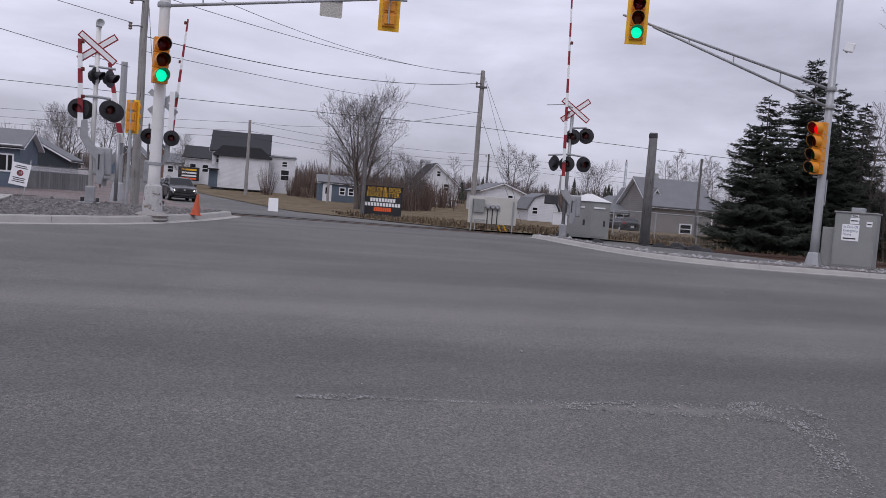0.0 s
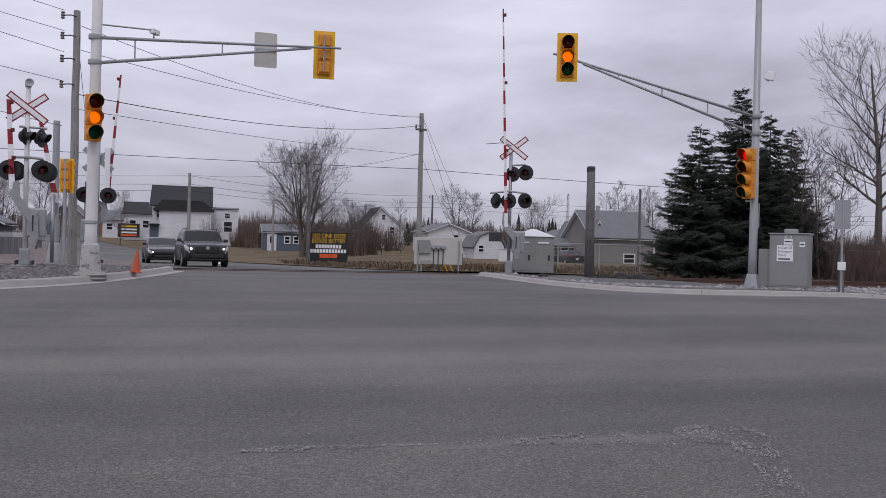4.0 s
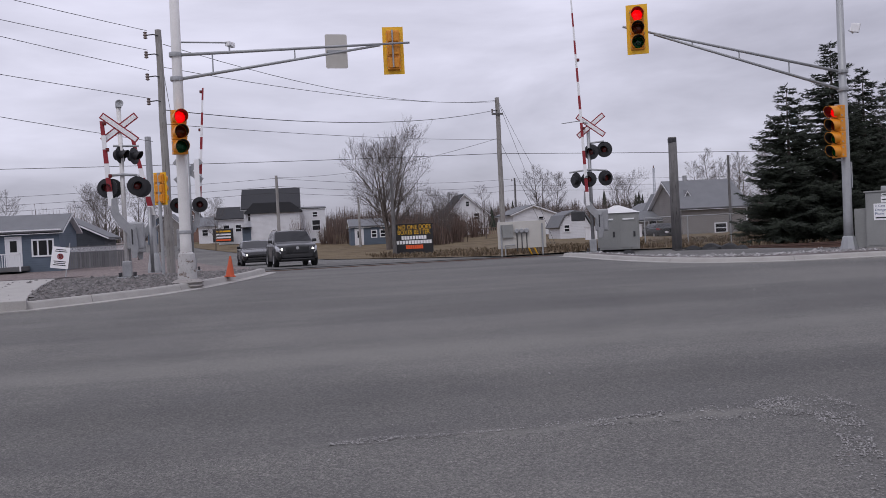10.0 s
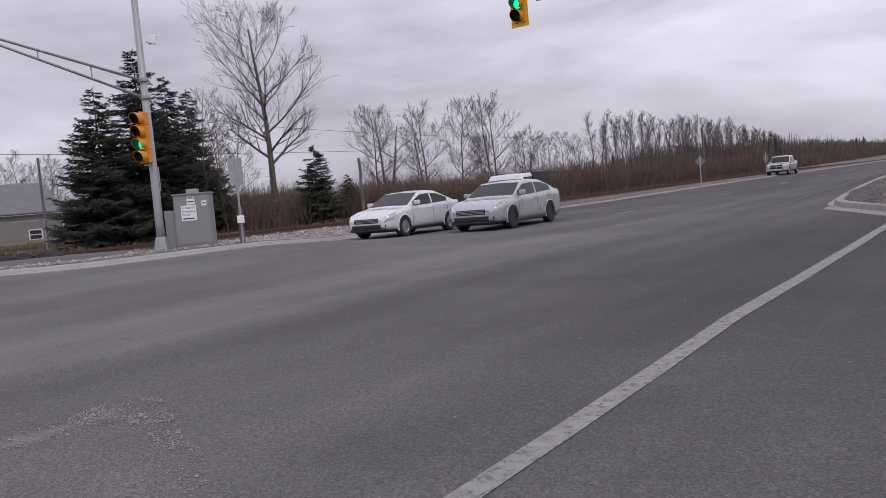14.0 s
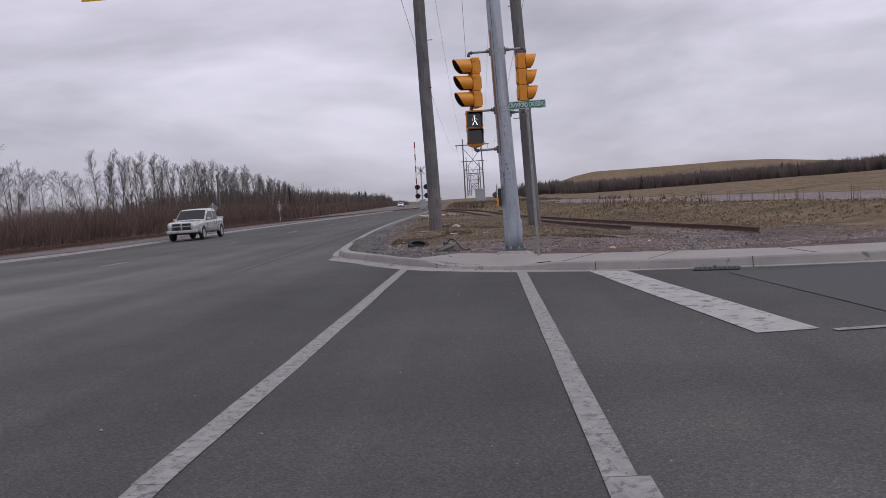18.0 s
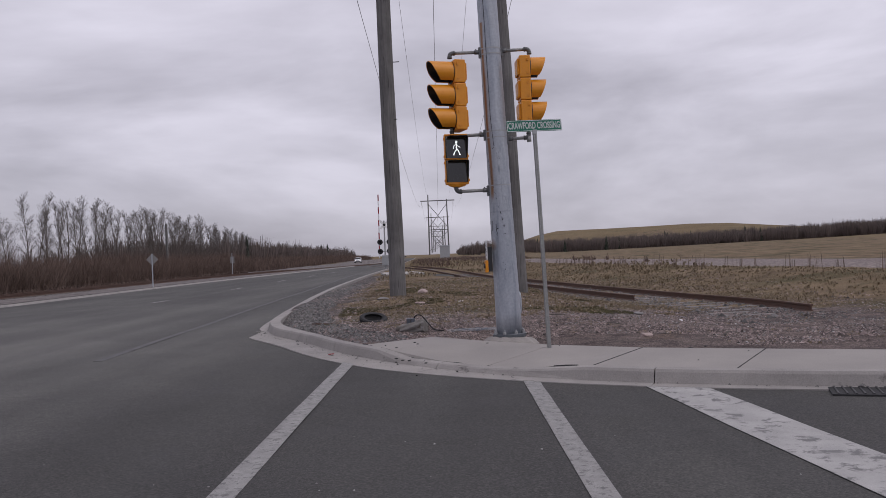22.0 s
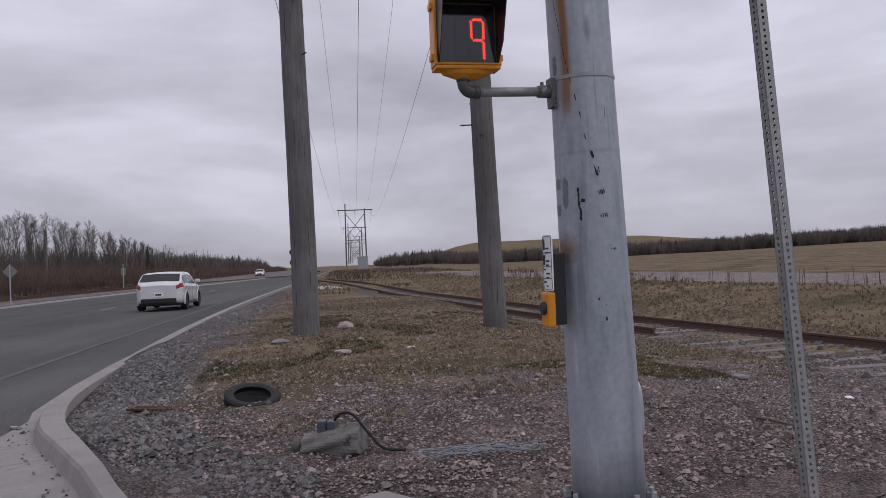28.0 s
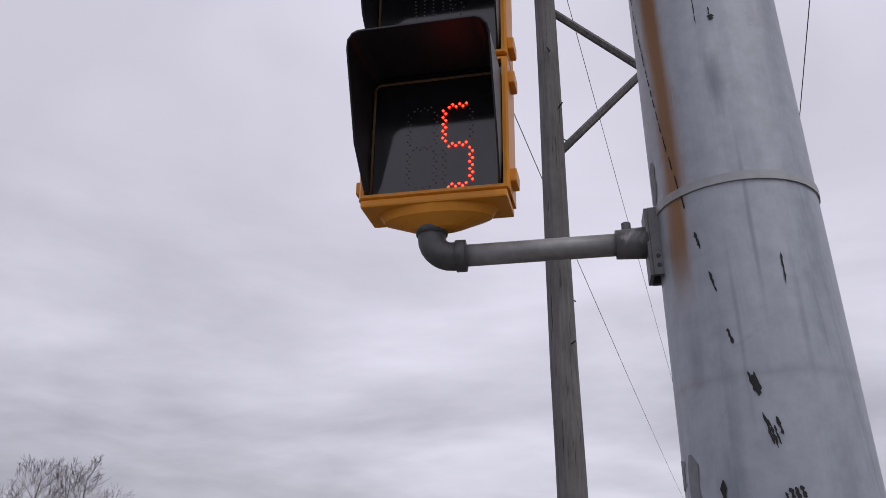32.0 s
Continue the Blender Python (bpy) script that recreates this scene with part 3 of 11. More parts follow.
def smooth_line(pts, step):
    """A polyline rounded by a Catmull-Rom curve, in even steps."""
    pts = [np.array(p, float) for p in pts]
    full = [2 * pts[0] - pts[1]] + pts + [2 * pts[-1] - pts[-2]]
    out = []
    for i in range(1, len(full) - 2):
        p0, p1, p2, p3 = full[i - 1:i + 3]
        n = max(2, int(np.linalg.norm(p2 - p1) / step))
        for k in range(n):
            u = k / n
            out.append(0.5 * (2 * p1 + (p2 - p0) * u + (2 * p0 - 5 * p1 + 4 * p2 - p3) * u * u + (3 * p1 - p0 - 3 * p2 + p3) * u ** 3))
    out.append(pts[-1])
    return out


def words(name, text, size, material_name, parent, m, depth=0.002, align="CENTER", label="", squeeze=1.0, bold=0.0):
    """Raised lettering in the built-in font, as a mesh."""
    cu = bpy.data.curves.new(name, "FONT")
    cu.body, cu.size, cu.extrude, cu.align_x, cu.align_y = text, size, depth, align, "CENTER"
    cu.offset = bold
    tmp = bpy.data.objects.new(name, cu)
    scene.collection.objects.link(tmp)
    dg = bpy.context.evaluated_depsgraph_get()
    me = bpy.data.meshes.new_from_object(tmp.evaluated_get(dg))
    bpy.data.objects.remove(tmp)
    me.materials.clear()
    me.materials.append(mat(material_name))
    if squeeze != 1.0:
        me.transform(Matrix.Diagonal((squeeze, 1, 1, 1)))
    ob = new(name, me)
    ob.parent = parent
    ob.matrix_basis = m
    if label:
        ob["label"] = label
    return ob


# ---- the lie of the land ----
SLOPE_Y = [-4000, 2, 8, 13, 18, 26, 40, 58, 85, 125, 170, 300, 4000]
SLOPE_Z = [0.0, 0.0, 0.12, 0.25, 0.35, 0.42, 0.20, -0.05, 0.25, 1.10, 2.0, 4.0, 30.0]


def smoothstep(a, b, v):
    u = min(max((v - a) / (b - a), 0.0), 1.0)
    return u * u * (3 - 2 * u)


def gz(x, y):
    """Height of the road surface and of the land that follows it."""
    z = float(np.interp(y, SLOPE_Y, SLOPE_Z))
    if 2 < y < 60 and x > 8:
        z *= float(np.interp(x, [8, 12, 15, 19, 23, 400], [1.0, 0.95, 0.8, 0.15, 0.0, 0.0])) if y < 40 else 1.0
    if y > 2 and x > 60:
        z *= 1 - 0.75 * smoothstep(60, 140, x)
    if x > 30 and 8 < y < 60:
        z -= 0.15 * smoothstep(30, 46, x) * smoothstep(8, 20, y) * smoothstep(60, 40, y)
    if y < -10 and x > 20:
        d = math.hypot(x - 20, y + 10)
        side = smoothstep(0.05, 0.9, -y / max(x, 1.0))
        r = -y / max(x, 1.0)
        z += side * 4.2 * smoothstep(40, 330, d) + 16.0 * smoothstep(380, 640, d) * smoothstep(0.02, 0.13, r) * (1 - 0.7 * smoothstep(0.28, 0.5, r))
    return z


# ---- ground, roads, kerbs ----
def spaced(lo, hi, near, far_step, centre, growth):
    """Coordinates that are close together round the centre and wide apart far off."""
    out, v, s = [], centre, near
    while v < hi:
        out.append(v)
        v += s
        s = min(s * growth, far_step)
    out.append(hi)
    v, s = centre - near, near
    while v > lo:
        out.append(v)
        v -= s
        s = min(s * growth, far_step)
    out.append(lo)
    return sorted(out)


def sheet(name, xs, ys, height, material_name, label, smooth=True, keep=None):
    verts = [(x, y, height(x, y)) for x in xs for y in ys]
    n = len(ys)
    faces = [(i * n + j, (i + 1) * n + j, (i + 1) * n + j + 1, i * n + j + 1) for i in range(len(xs) - 1) for j in range(n - 1)
             if keep is None or keep((xs[i] + xs[i + 1]) / 2, (ys[j] + ys[j + 1]) / 2, max(xs[i + 1] - xs[i], ys[j + 1] - ys[j]))]
    return tagged(raw(name, verts, faces, material_name, None, "", smooth), label, kind="structure")


def ruled(name, line_a, line_b, cols, power, height, material_name, label, kind="structure"):
    """A sheet between two lines with the same number of points; the columns lie closer together at the first line."""
    verts, n = [], cols + 1
    for a, b in zip(line_a, line_b):
        for k in range(n):
            u = (k / cols) ** power
            x, y = a[0] + (b[0] - a[0]) * u, a[1] + (b[1] - a[1]) * u
            verts.append((x, y, height(x, y, u)))
    faces = [(i * n + j, (i + 1) * n + j, (i + 1) * n + j + 1, i * n + j + 1) for i in range(len(line_a) - 1) for j in range(cols)]
    return tagged(raw(name, verts, faces, material_name, None, "", True), label, kind=kind)


def bumpy(x, y, amp, size):
    return amp * noise.noise(Vector((x / size, y / size, 0.3)))


sheet("ground", spaced(-2500, 3500, 8, 120, 20, 1.12), spaced(-2500, 3000, 8, 120, 5, 1.12), lambda x, y: gz(x, y) - 0.35 - (0.25 if abs(x) < 150 and abs(y) < 80 else 0.0), "field_grass",
      "rough open land with dry brown grass reaching to the horizon")
# kerb lines, each running with the land on its right hand
KERB_SE = [(12.1, -60), (13.5, -22), (14.37, -8), (14.74, -4.6), (15.22, -2.75), (15.78, -1.25), (16.55, 0.0), (17.5, 1.0), (18.6, 1.85), (19.85, 2.6), (21.1, 3.2), (22.1, 3.75), (22.85, 4.15), (24.0, 4.52), (25.5, 4.78), (29.0, 5.1), (36.0, 5.65), (46.0, 6.2), (62.0, 6.75), (78.0, 7.15), (95.0, 7.45), (130.0, 8.6), (170.0, 10.0), (260.0, 13.0), (420.0, 19.5)]
KERB_NE = [(420.0, 28.0), (260.0, 20.2), (171.0, 17.2), (127.0, 18.6), (96.0, 20.0), (75.0, 20.9), (60.0, 20.9), (46.0, 20.7), (37.0, 20.1), (27.0, 19.7), (21.0, 19.4), (18.0, 18.9), (14.5, 18.45), (12.0, 18.05), (10.0, 18.15), (8.6, 18.8), (7.75, 20.2), (7.3, 23.0), (7.25, 27.6)]
KERB_NW = [(-3.0, 28.0), (-2.85, 27.0), (-3.1, 25.1), (-3.7, 22.6), (-4.5, 20.0), (-5.4, 18.4), (-6.5, 17.25), (-7.6, 16.75), (-12.0, 16.4), (-30.0, 16.0), (-60.0, 16.0)]
kerb_se, kerb_ne, kerb_nw = (smooth_line(k, 0.9) for k in (KERB_SE, KERB_NE, KERB_NW))

KSE = np.array(KERB_SE)


def not_east_land(x, y, size):
    """False well inside the land east of the junction, where no asphalt lies."""
    if y > -4 and x > 15:
        return y > float(np.interp(x, KSE[6:, 0], KSE[6:, 1])) - 0.35 - size or x < 16.5
    return x < float(np.interp(y, KSE[:8, 1], KSE[:8, 0])) + 0.35 + size


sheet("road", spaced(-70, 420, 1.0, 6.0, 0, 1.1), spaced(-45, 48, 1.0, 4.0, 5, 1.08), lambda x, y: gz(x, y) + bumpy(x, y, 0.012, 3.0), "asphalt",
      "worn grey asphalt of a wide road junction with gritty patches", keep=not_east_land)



def offset_line(line, d):
    """The line moved to its right by d."""
    out = []
    for i, p in enumerate(line):
        t = line[min(i + 1, len(line) - 1)] - line[max(i - 1, 0)]
        t = t / np.linalg.norm(t)
        out.append(p + np.array((t[1], -t[0])) * d)
    return out


def drop_kerb(p):
    """How far the kerb is let down, at the two ramps to the crossing."""
    x, y = p
    a = smoothstep(1.0, 0.2, abs(math.hypot(x - 17.35, y - 0.85)) - 0.7)
    return a


def kerb(name, line, label, high=0.15, wide=0.17, gutter=0.32, width_at=lambda p: 1.0, material_name="kerb_concrete"):
    """Kerb stones of about two metres each, with a sloped face and a gutter slab, as parts of one kerb."""
    root = tagged(new(name), label, kind="structure")
    lengths = np.cumsum([0] + [float(np.linalg.norm(b - a)) for a, b in zip(line, line[1:])])
    start = 0
    count = 0
    while start < len(line) - 1:
        end = start + 1
        near = np.linalg.norm(line[start] - np.array((18, 1))) < 75 or np.linalg.norm(line[start] - np.array((2, 22))) < 45
        span = 2.4 if near else 14.0
        while end < len(line) - 1 and lengths[end] - lengths[start] < span:
            end += 1
        piece = line[start:end + 1]
        verts, faces = [], []
        for i, p in enumerate(piece):
            j = start + i
            t = line[min(j + 1, len(line) - 1)] - line[max(j - 1, 0)]
            t = t / np.linalg.norm(t)
            r = np.array((t[1], -t[0]))
            h = high * (1 - 0.55 * drop_kerb(p)) + 0.008 * noise.noise(Vector((p[0] * 1.3, p[1] * 1.3, 2)))
            g = gutter * width_at(p)
            gap = 0.006 if i == 0 else (-0.006 if i == len(piece) - 1 else 0.0)
            q = p + t * gap
            wd = wide * (1 + (0.55 * smoothstep(20.5, 23.0, p[0]) if name == "kerb_east" else 0.0))
            for off, z in ((-g, -0.05), (-g, 0.008), (0.0, 0.014), (0.035, h * 0.82), (0.055, h), (wd, h + 0.006), (wd, -0.1)):
                c = q + r * off
                verts.append((c[0], c[1], gz(*p) + z + (0 if z < 0 else 0.004)))
        n = 7
        for i in range(len(piece) - 1):
            for k in range(n):
                faces.append((i * n + k, (i + 1) * n + k, (i + 1) * n + (k + 1) % n, i * n + (k + 1) % n))
        faces.append(tuple(range(n)))
        faces.append(tuple(range((len(piece) - 1) * n, len(piece) * n))[::-1])
        raw("kerb_stone", verts, faces, material_name, root)
        count += 1
        start = end
    return root


def gutter_se(p):
    """The gutter is broad round the corner and ends there."""
    if p[0] > 23.3:
        return 0.12 + 0.7 * smoothstep(24.5, 23.3, p[0]) if p[0] < 24.5 else 0.55
    return 0.45 + 1.0 * smoothstep(15.6, 18.6, p[0])


kerb("kerb_east", kerb_se, "weathered concrete kerb with gutter round the corner by the mast pole", width_at=gutter_se)
kerb("kerb_north", [p for p in kerb_ne if p[0] < 24.5], "pale concrete kerb round the railway corner of the road", gutter=0.2, high=0.11, material_name="kerb_pale")
kerb("kerb_railway", [p for p in kerb_ne if p[0] > 23.6], "low weathered concrete kerb along the railway side of the road", gutter=0.12, high=0.09)
kerb("kerb_west", kerb_nw, "pale concrete kerb round the gravelled island", gutter=0.3, material_name="kerb_pale")


def land_se(x, y, u):
    e = min(u * 60, 1.0)
    d = max(smoothstep(0.0, 2.0, abs(y - spur_y(x)) - 1.0), smoothstep(58, 72, x))
    z = gz(x, y) + 0.125 - 0.06 * smoothstep(20.8, 18.6, x) + (bumpy(x, y, 0.03, 1.1) + bumpy(x, y, 0.06, 4.5)) * e
    z += 0.22 * smoothstep(24, 29, x) * smoothstep(60, 40, x) * smoothstep(5.0, 2.0, abs(y - 1.8))
    z -= 0.22 * smoothstep(-1.0, -5.0, y - 0.03 * (x - 20)) * smoothstep(17.5, 22, x) * e
    z -= 0.10 * smoothstep(22.6, 25.0, x) * smoothstep(120, 90, x) * smoothstep(2.6, 1.0, float(np.interp(x, KSE[6:, 0], KSE[6:, 1])) - y)
    z += (0.35 * smoothstep(3, 9, spur_y(x) - y)) * smoothstep(24, 34, x) if x < 110 else 0.0
    return min(z, -0.163 + 0.035 * noise.noise(Vector((x, y, 1)))) * (1 - d) + z * d if 22.5 < x < 72 else z


SPUR = [(25.2, -6.2), (27.3, -5.98), (31.3, -5.1), (38.4, -3.75), (48.0, -2.15), (56.4, -0.75), (72.0, 2.0), (90.7, 5.3), (110.0, 8.6), (130.0, 12.0), (150.0, 14.6)]
spur = smooth_line(SPUR, 0.6)
SPUR_X, SPUR_Y = [p[0] for p in spur], [p[1] for p in spur]


def spur_y(x):
    return float(np.interp(x, SPUR_X, SPUR_Y))


inner_se = offset_line(kerb_se, 0.165)
# the land behind the east kerb: gravel first, then open grass
mid_se = []
for p in inner_se:
    w = smoothstep(12, 19, p[0]) * smoothstep(-3.0, 3.0, p[1])
    mid_se.append(np.array((p[0] + 120 * (1 - w) + (4.0 + 0.3 * p[0]) * w, p[1] - (30 * (1 - w) + (75.0 + 0.2 * p[0]) * w))))
ruled("verge", inner_se, mid_se, 90, 2.1, land_se, "verge_mix", "reddish gravel verge behind the kerb turning to dry grass")
LANE_N = smooth_line([(24, -20.5), (35, -14.2), (59, -9.3), (90, -5.0), (140, 0.0), (230, 6.0)], 3.0)
LANE_F = smooth_line([(32, -31), (48, -21.5), (88, -14.2), (120, -10), (170, -5.0), (260, 1.0)], 3.0)
nl = min(len(LANE_N), len(LANE_F))
LANE_N = [LANE_N[int(k * (len(LANE_N) - 1) / (nl - 1))] for k in range(nl)]
LANE_F = [LANE_F[int(k * (len(LANE_F) - 1) / (nl - 1))] for k in range(nl)]
ruled("gravel_lane", LANE_N, LANE_F, 10, 1.0, lambda x, y, u: land_se(x, y, 1.0) + 0.10 - 0.25 * (2 * u - 1) ** 4, "gravel_lane", "broad pale gravel lane running across the field")

# land beyond the railway side
KNE = np.array(KERB_NE[::-1])


def railway_z(x, y):
    """The ground falls behind the kerb towards the rails."""
    y0 = float(np.interp(x, KNE[5:, 0], KNE[5:, 1]))
    s = smoothstep(0.5, 8.0, y - y0) * smoothstep(7.5, 10.5, x)
    low = 0.12 - 0.24 * smoothstep(30, 44, x)
    return (gz(x, y) + 0.12) * (1 - s) + low * s


inner_ne = offset_line(kerb_ne, 0.165)
out_ne = [np.array((p[0] + (0 if p[0] > 14 else (14 - p[0]) * 0.9), max(p[1] + 6, 36.0 + 0.02 * max(p[0], 0)))) for p in inner_ne]
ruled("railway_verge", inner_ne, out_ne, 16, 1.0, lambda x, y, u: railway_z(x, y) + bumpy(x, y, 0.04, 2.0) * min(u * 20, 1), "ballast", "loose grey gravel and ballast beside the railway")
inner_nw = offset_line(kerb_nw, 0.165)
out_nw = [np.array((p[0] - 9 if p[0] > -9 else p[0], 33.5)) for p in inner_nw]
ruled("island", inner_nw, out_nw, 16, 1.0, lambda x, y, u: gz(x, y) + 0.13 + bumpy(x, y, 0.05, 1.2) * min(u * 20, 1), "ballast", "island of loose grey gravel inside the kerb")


def far_north(x, y):
    """Whether the road north lies here."""
    mid = float(np.interp(y, [30, 40, 60, 80, 110, 150, 200], [2.0, 0.2, -4.5, -9.5, -17.5, -27.0, -40.0]))
    half = float(np.interp(y, [30, 40, 60, 200], [5.5, 4.4, 3.8, 3.5]))
    return (x - mid) / half


def north_line(side, off):
    out = []
    for y in np.linspace(33, 230, 60):
        mid = float(np.interp(y, [30, 40, 60, 80, 110, 150, 200], [2.0, 0.2, -4.5, -9.5, -17.5, -27.0, -40.0]))
        half = float(np.interp(y, [30, 40, 60, 200], [5.5, 4.4, 3.8, 3.5]))
        out.append(np.array((mid + side * (half + off), y)))
    return out


ruled("road_north", north_line(-1, 0), north_line(1, 0), 6, 1.0, lambda x, y, u: gz(x, y) + 0.02, "asphalt", "narrow grey residential road running up between houses")
ruled("grass_north", north_line(1, 0), [p + np.array((260, 0)) for p in north_line(1, 0)], 40, 2.0, lambda x, y, u: gz(x, y) + 0.06 + bumpy(x, y, 0.06, 3.0) * min(u * 80, 1), "dry_grass", "dry straw-coloured grass beside the road")
ruled("grass_west", north_line(-1, 0), [p + np.array((-260, 0)) for p in north_line(-1, 0)], 40, 2.0, lambda x, y, u: gz(x, y) + 0.06 + bumpy(x, y, 0.06, 3.0) * min(u * 80, 1), "gravel_lane", "bare gravel yards and worn ground beside the road")


# ---- pavement, markings, rails ----
def flat_piece(name, outline, z_top, thick, material_name, parent, label="", bevel=0.012, follow=0.0):
    """A slab from an outline in x, y."""
    bm = bmesh.new()
    top = [bm.verts.new((x, y, gz(x, y) * follow + z_top)) for x, y in outline]
    low = [bm.verts.new((x, y, gz(x, y) * follow + z_top - thick)) for x, y in outline]
    n = len(outline)
    fs = [bm.faces.new(top), bm.faces.new(low[::-1])]
    for k in range(n):
        fs.append(bm.faces.new((low[k], low[(k + 1) % n], top[(k + 1) % n], top[k])))
    bmesh.ops.recalc_face_normals(bm, faces=fs)
    if bevel:
        bmesh.ops.bevel(bm, geom=[e for e in fs[0].edges], offset=bevel, segments=1, affect="EDGES")
    return part(name, bm, material_name, parent, label)


pavement = tagged(new("pavement"), "pale grey concrete pavement slabs behind the lowered kerb", kind="structure")
FRONT = offset_line(kerb_se, 0.178)


def front_between(a, b):
    """The back edge of the kerb from near point a to near point b, in order."""
    ia, ib = (min(range(len(FRONT)), key=lambda k: np.linalg.norm(FRONT[k] - np.array(q))) for q in (a, b))
    return [tuple(FRONT[k]) for k in (range(ia, ib + 1) if ia <= ib else range(ia, ib - 1, -1))]


def slab_top(x, y):
    return 0.138 - 0.075 * drop_kerb((x - 0.12, y + 0.12)) + 0.012 * smoothstep(16, 18.5, x)


JOINTS = [((19.25, 2.2), (20.08, 1.10)), ((16.97, 0.33), (18.41, -0.55)), ((16.54, -0.83), (17.71, -1.58)), ((15.8, -2.5), (17.16, -2.9)), ((15.2, -4.4), (16.52, -4.5)), ((14.85, -6.6), (16.17, -6.7)), ((14.55, -10), (15.87, -10.1)), ((14.1, -17), (15.4, -17.1))]
for k, ((f0, b0), (f1, b1)) in enumerate(zip(JOINTS, JOINTS[1:])):
    edge = front_between(f0, f1)
    back = [b1, (19.14, 0.28), b0] if k == 0 else [b1, b0]
    outline = edge + back
    bm = bmesh.new()
    c = Vector((sum(x for x, y in outline) / len(outline), sum(y for x, y in outline) / len(outline), 0))
    shrink = [(x + (c.x - x) * 0.004, y + (c.y - y) * 0.004) for x, y in outline]
    top = [bm.verts.new((x, y, slab_top(x, y))) for x, y in shrink]
    low = [bm.verts.new((x, y, -0.02)) for x, y in shrink]
    fs = [bm.faces.new(top)]
    n = len(top)
    for j in range(n):
        fs.append(bm.faces.new((low[j], low[(j + 1) % n], top[(j + 1) % n], top[j])))
    bmesh.ops.recalc_face_normals(bm, faces=fs)
    part("slab", bm, "concrete", pavement)
rng = random.Random(11)
spots_bm = bmesh.new()
for k in range(46):
    cx, cy = (18.35, 1.35) if k < 30 else (rng.uniform(16.5, 19), rng.uniform(-3, 1))
    x, y = cx + rng.gauss(0, 0.3), cy + rng.gauss(0, 0.22)
    if x + y < 17.2 and k < 30:
        continue
    r = rng.uniform(0.006, 0.026)
    lathe(spots_bm, [(r, slab_top(x, y) - 0.004), (r * 0.9, slab_top(x, y) + 0.006), (0.0, slab_top(x, y) + 0.009)], 6, pose(x, y, 0, 0, 0, rng.uniform(0, 90)))
tagged(part("droppings", spots_bm, "rubber"), "scattered small black clods on the pavement", "litter", kind="stuff")


def painted(name, pieces, material_name, label, lift=0.004):
    root = tagged(new(name), label, kind="structure")
    for outline in pieces:
        verts, faces = [], []
        (x0, y0), (x1, y1), (x2, y2), (x3, y3) = outline
        n = max(2, int(math.hypot(x1 - x0, y1 - y0) / 0.5))
        for i in range(n + 1):
            u = i / n
            wob = 0.006 * noise.noise(Vector((i * 0.7, x0, y0)))
            for (ax, ay), (bx, by) in (((x0, y0), (x1, y1)), ((x3, y3), (x2, y2))):
                x, y = ax + (bx - ax) * u, ay + (by - ay) * u + wob
                verts.append((x, y, gz(x, y) + bumpy(x, y, 0.012, 3.0) + lift + 0.004))
        faces = [(2 * i, 2 * i + 1, 2 * i + 3, 2 * i + 2) for i in range(n)]
        ob = raw("stripe", verts, faces, material_name, root)
        mod = ob.modifiers.new("thickness", "SOLIDIFY")
        mod.thickness = 0.003
        mod.offset = 1.0
    return root


painted("crossing_line_far", [[(-0.6, 1.93), (6.0, 2.11), (6.0, 2.28), (-0.6, 2.09)], [(6.01, 2.11), (18.28, 2.10), (18.5, 2.27), (6.01, 2.29)]], "road_paint", "worn white line of the pedestrian crossing")
painted("crossing_line_near", [[(-0.5, -0.26), (5.83, -0.25), (5.83, -0.03), (-0.5, -0.06)], [(5.84, -0.19), (16.34, -0.14), (16.46, 0.03), (5.84, -0.03)]], "road_paint", "worn white line of the pedestrian crossing in two widths")
painted("stop_line", [[(9.35, -2.38), (15.62, -1.68), (15.9, -1.12), (9.3, -1.82)]], "stop_paint", "broad worn white stop line before the crossing")
painted("side_line", [[(9.3, -2.46), (9.75, -8.0), (9.65, -8.0), (9.2, -2.46)], [(9.9, -8.4), (10.6, -30), (10.5, -30), (9.8, -8.4)]], "road_paint", "thin white lane line of the side road")
DASH = [(26.2, 28.0, 12.15, 12.2), (39.2, 41.2, 12.45, 12.5), (52.0, 54.3, 12.75, 12.8), (65.0, 67.5, 13.0, 13.05), (78.0, 80.6, 13.1, 13.12), (91.0, 93.6, 13.1, 13.12)]
painted("lane_dashes", [[(a, y0 - 0.09), (b, y1 - 0.09), (b, y1 + 0.09), (a, y0 + 0.09)] for a, b, y0, y1 in DASH], "road_paint", "short white lane dashes on the main road")
painted("old_edge_line", [[(19.75, 6.05), (24.8, 6.36), (24.8, 6.5), (19.75, 6.2)], [(24.85, 6.36), (42.7, 7.25), (42.7, 7.38), (24.85, 6.5)], [(42.8, 7.25), (85, 9.2), (85, 9.32), (42.8, 7.38)]], "worn_paint", "almost worn away edge line on the asphalt", 0.002)


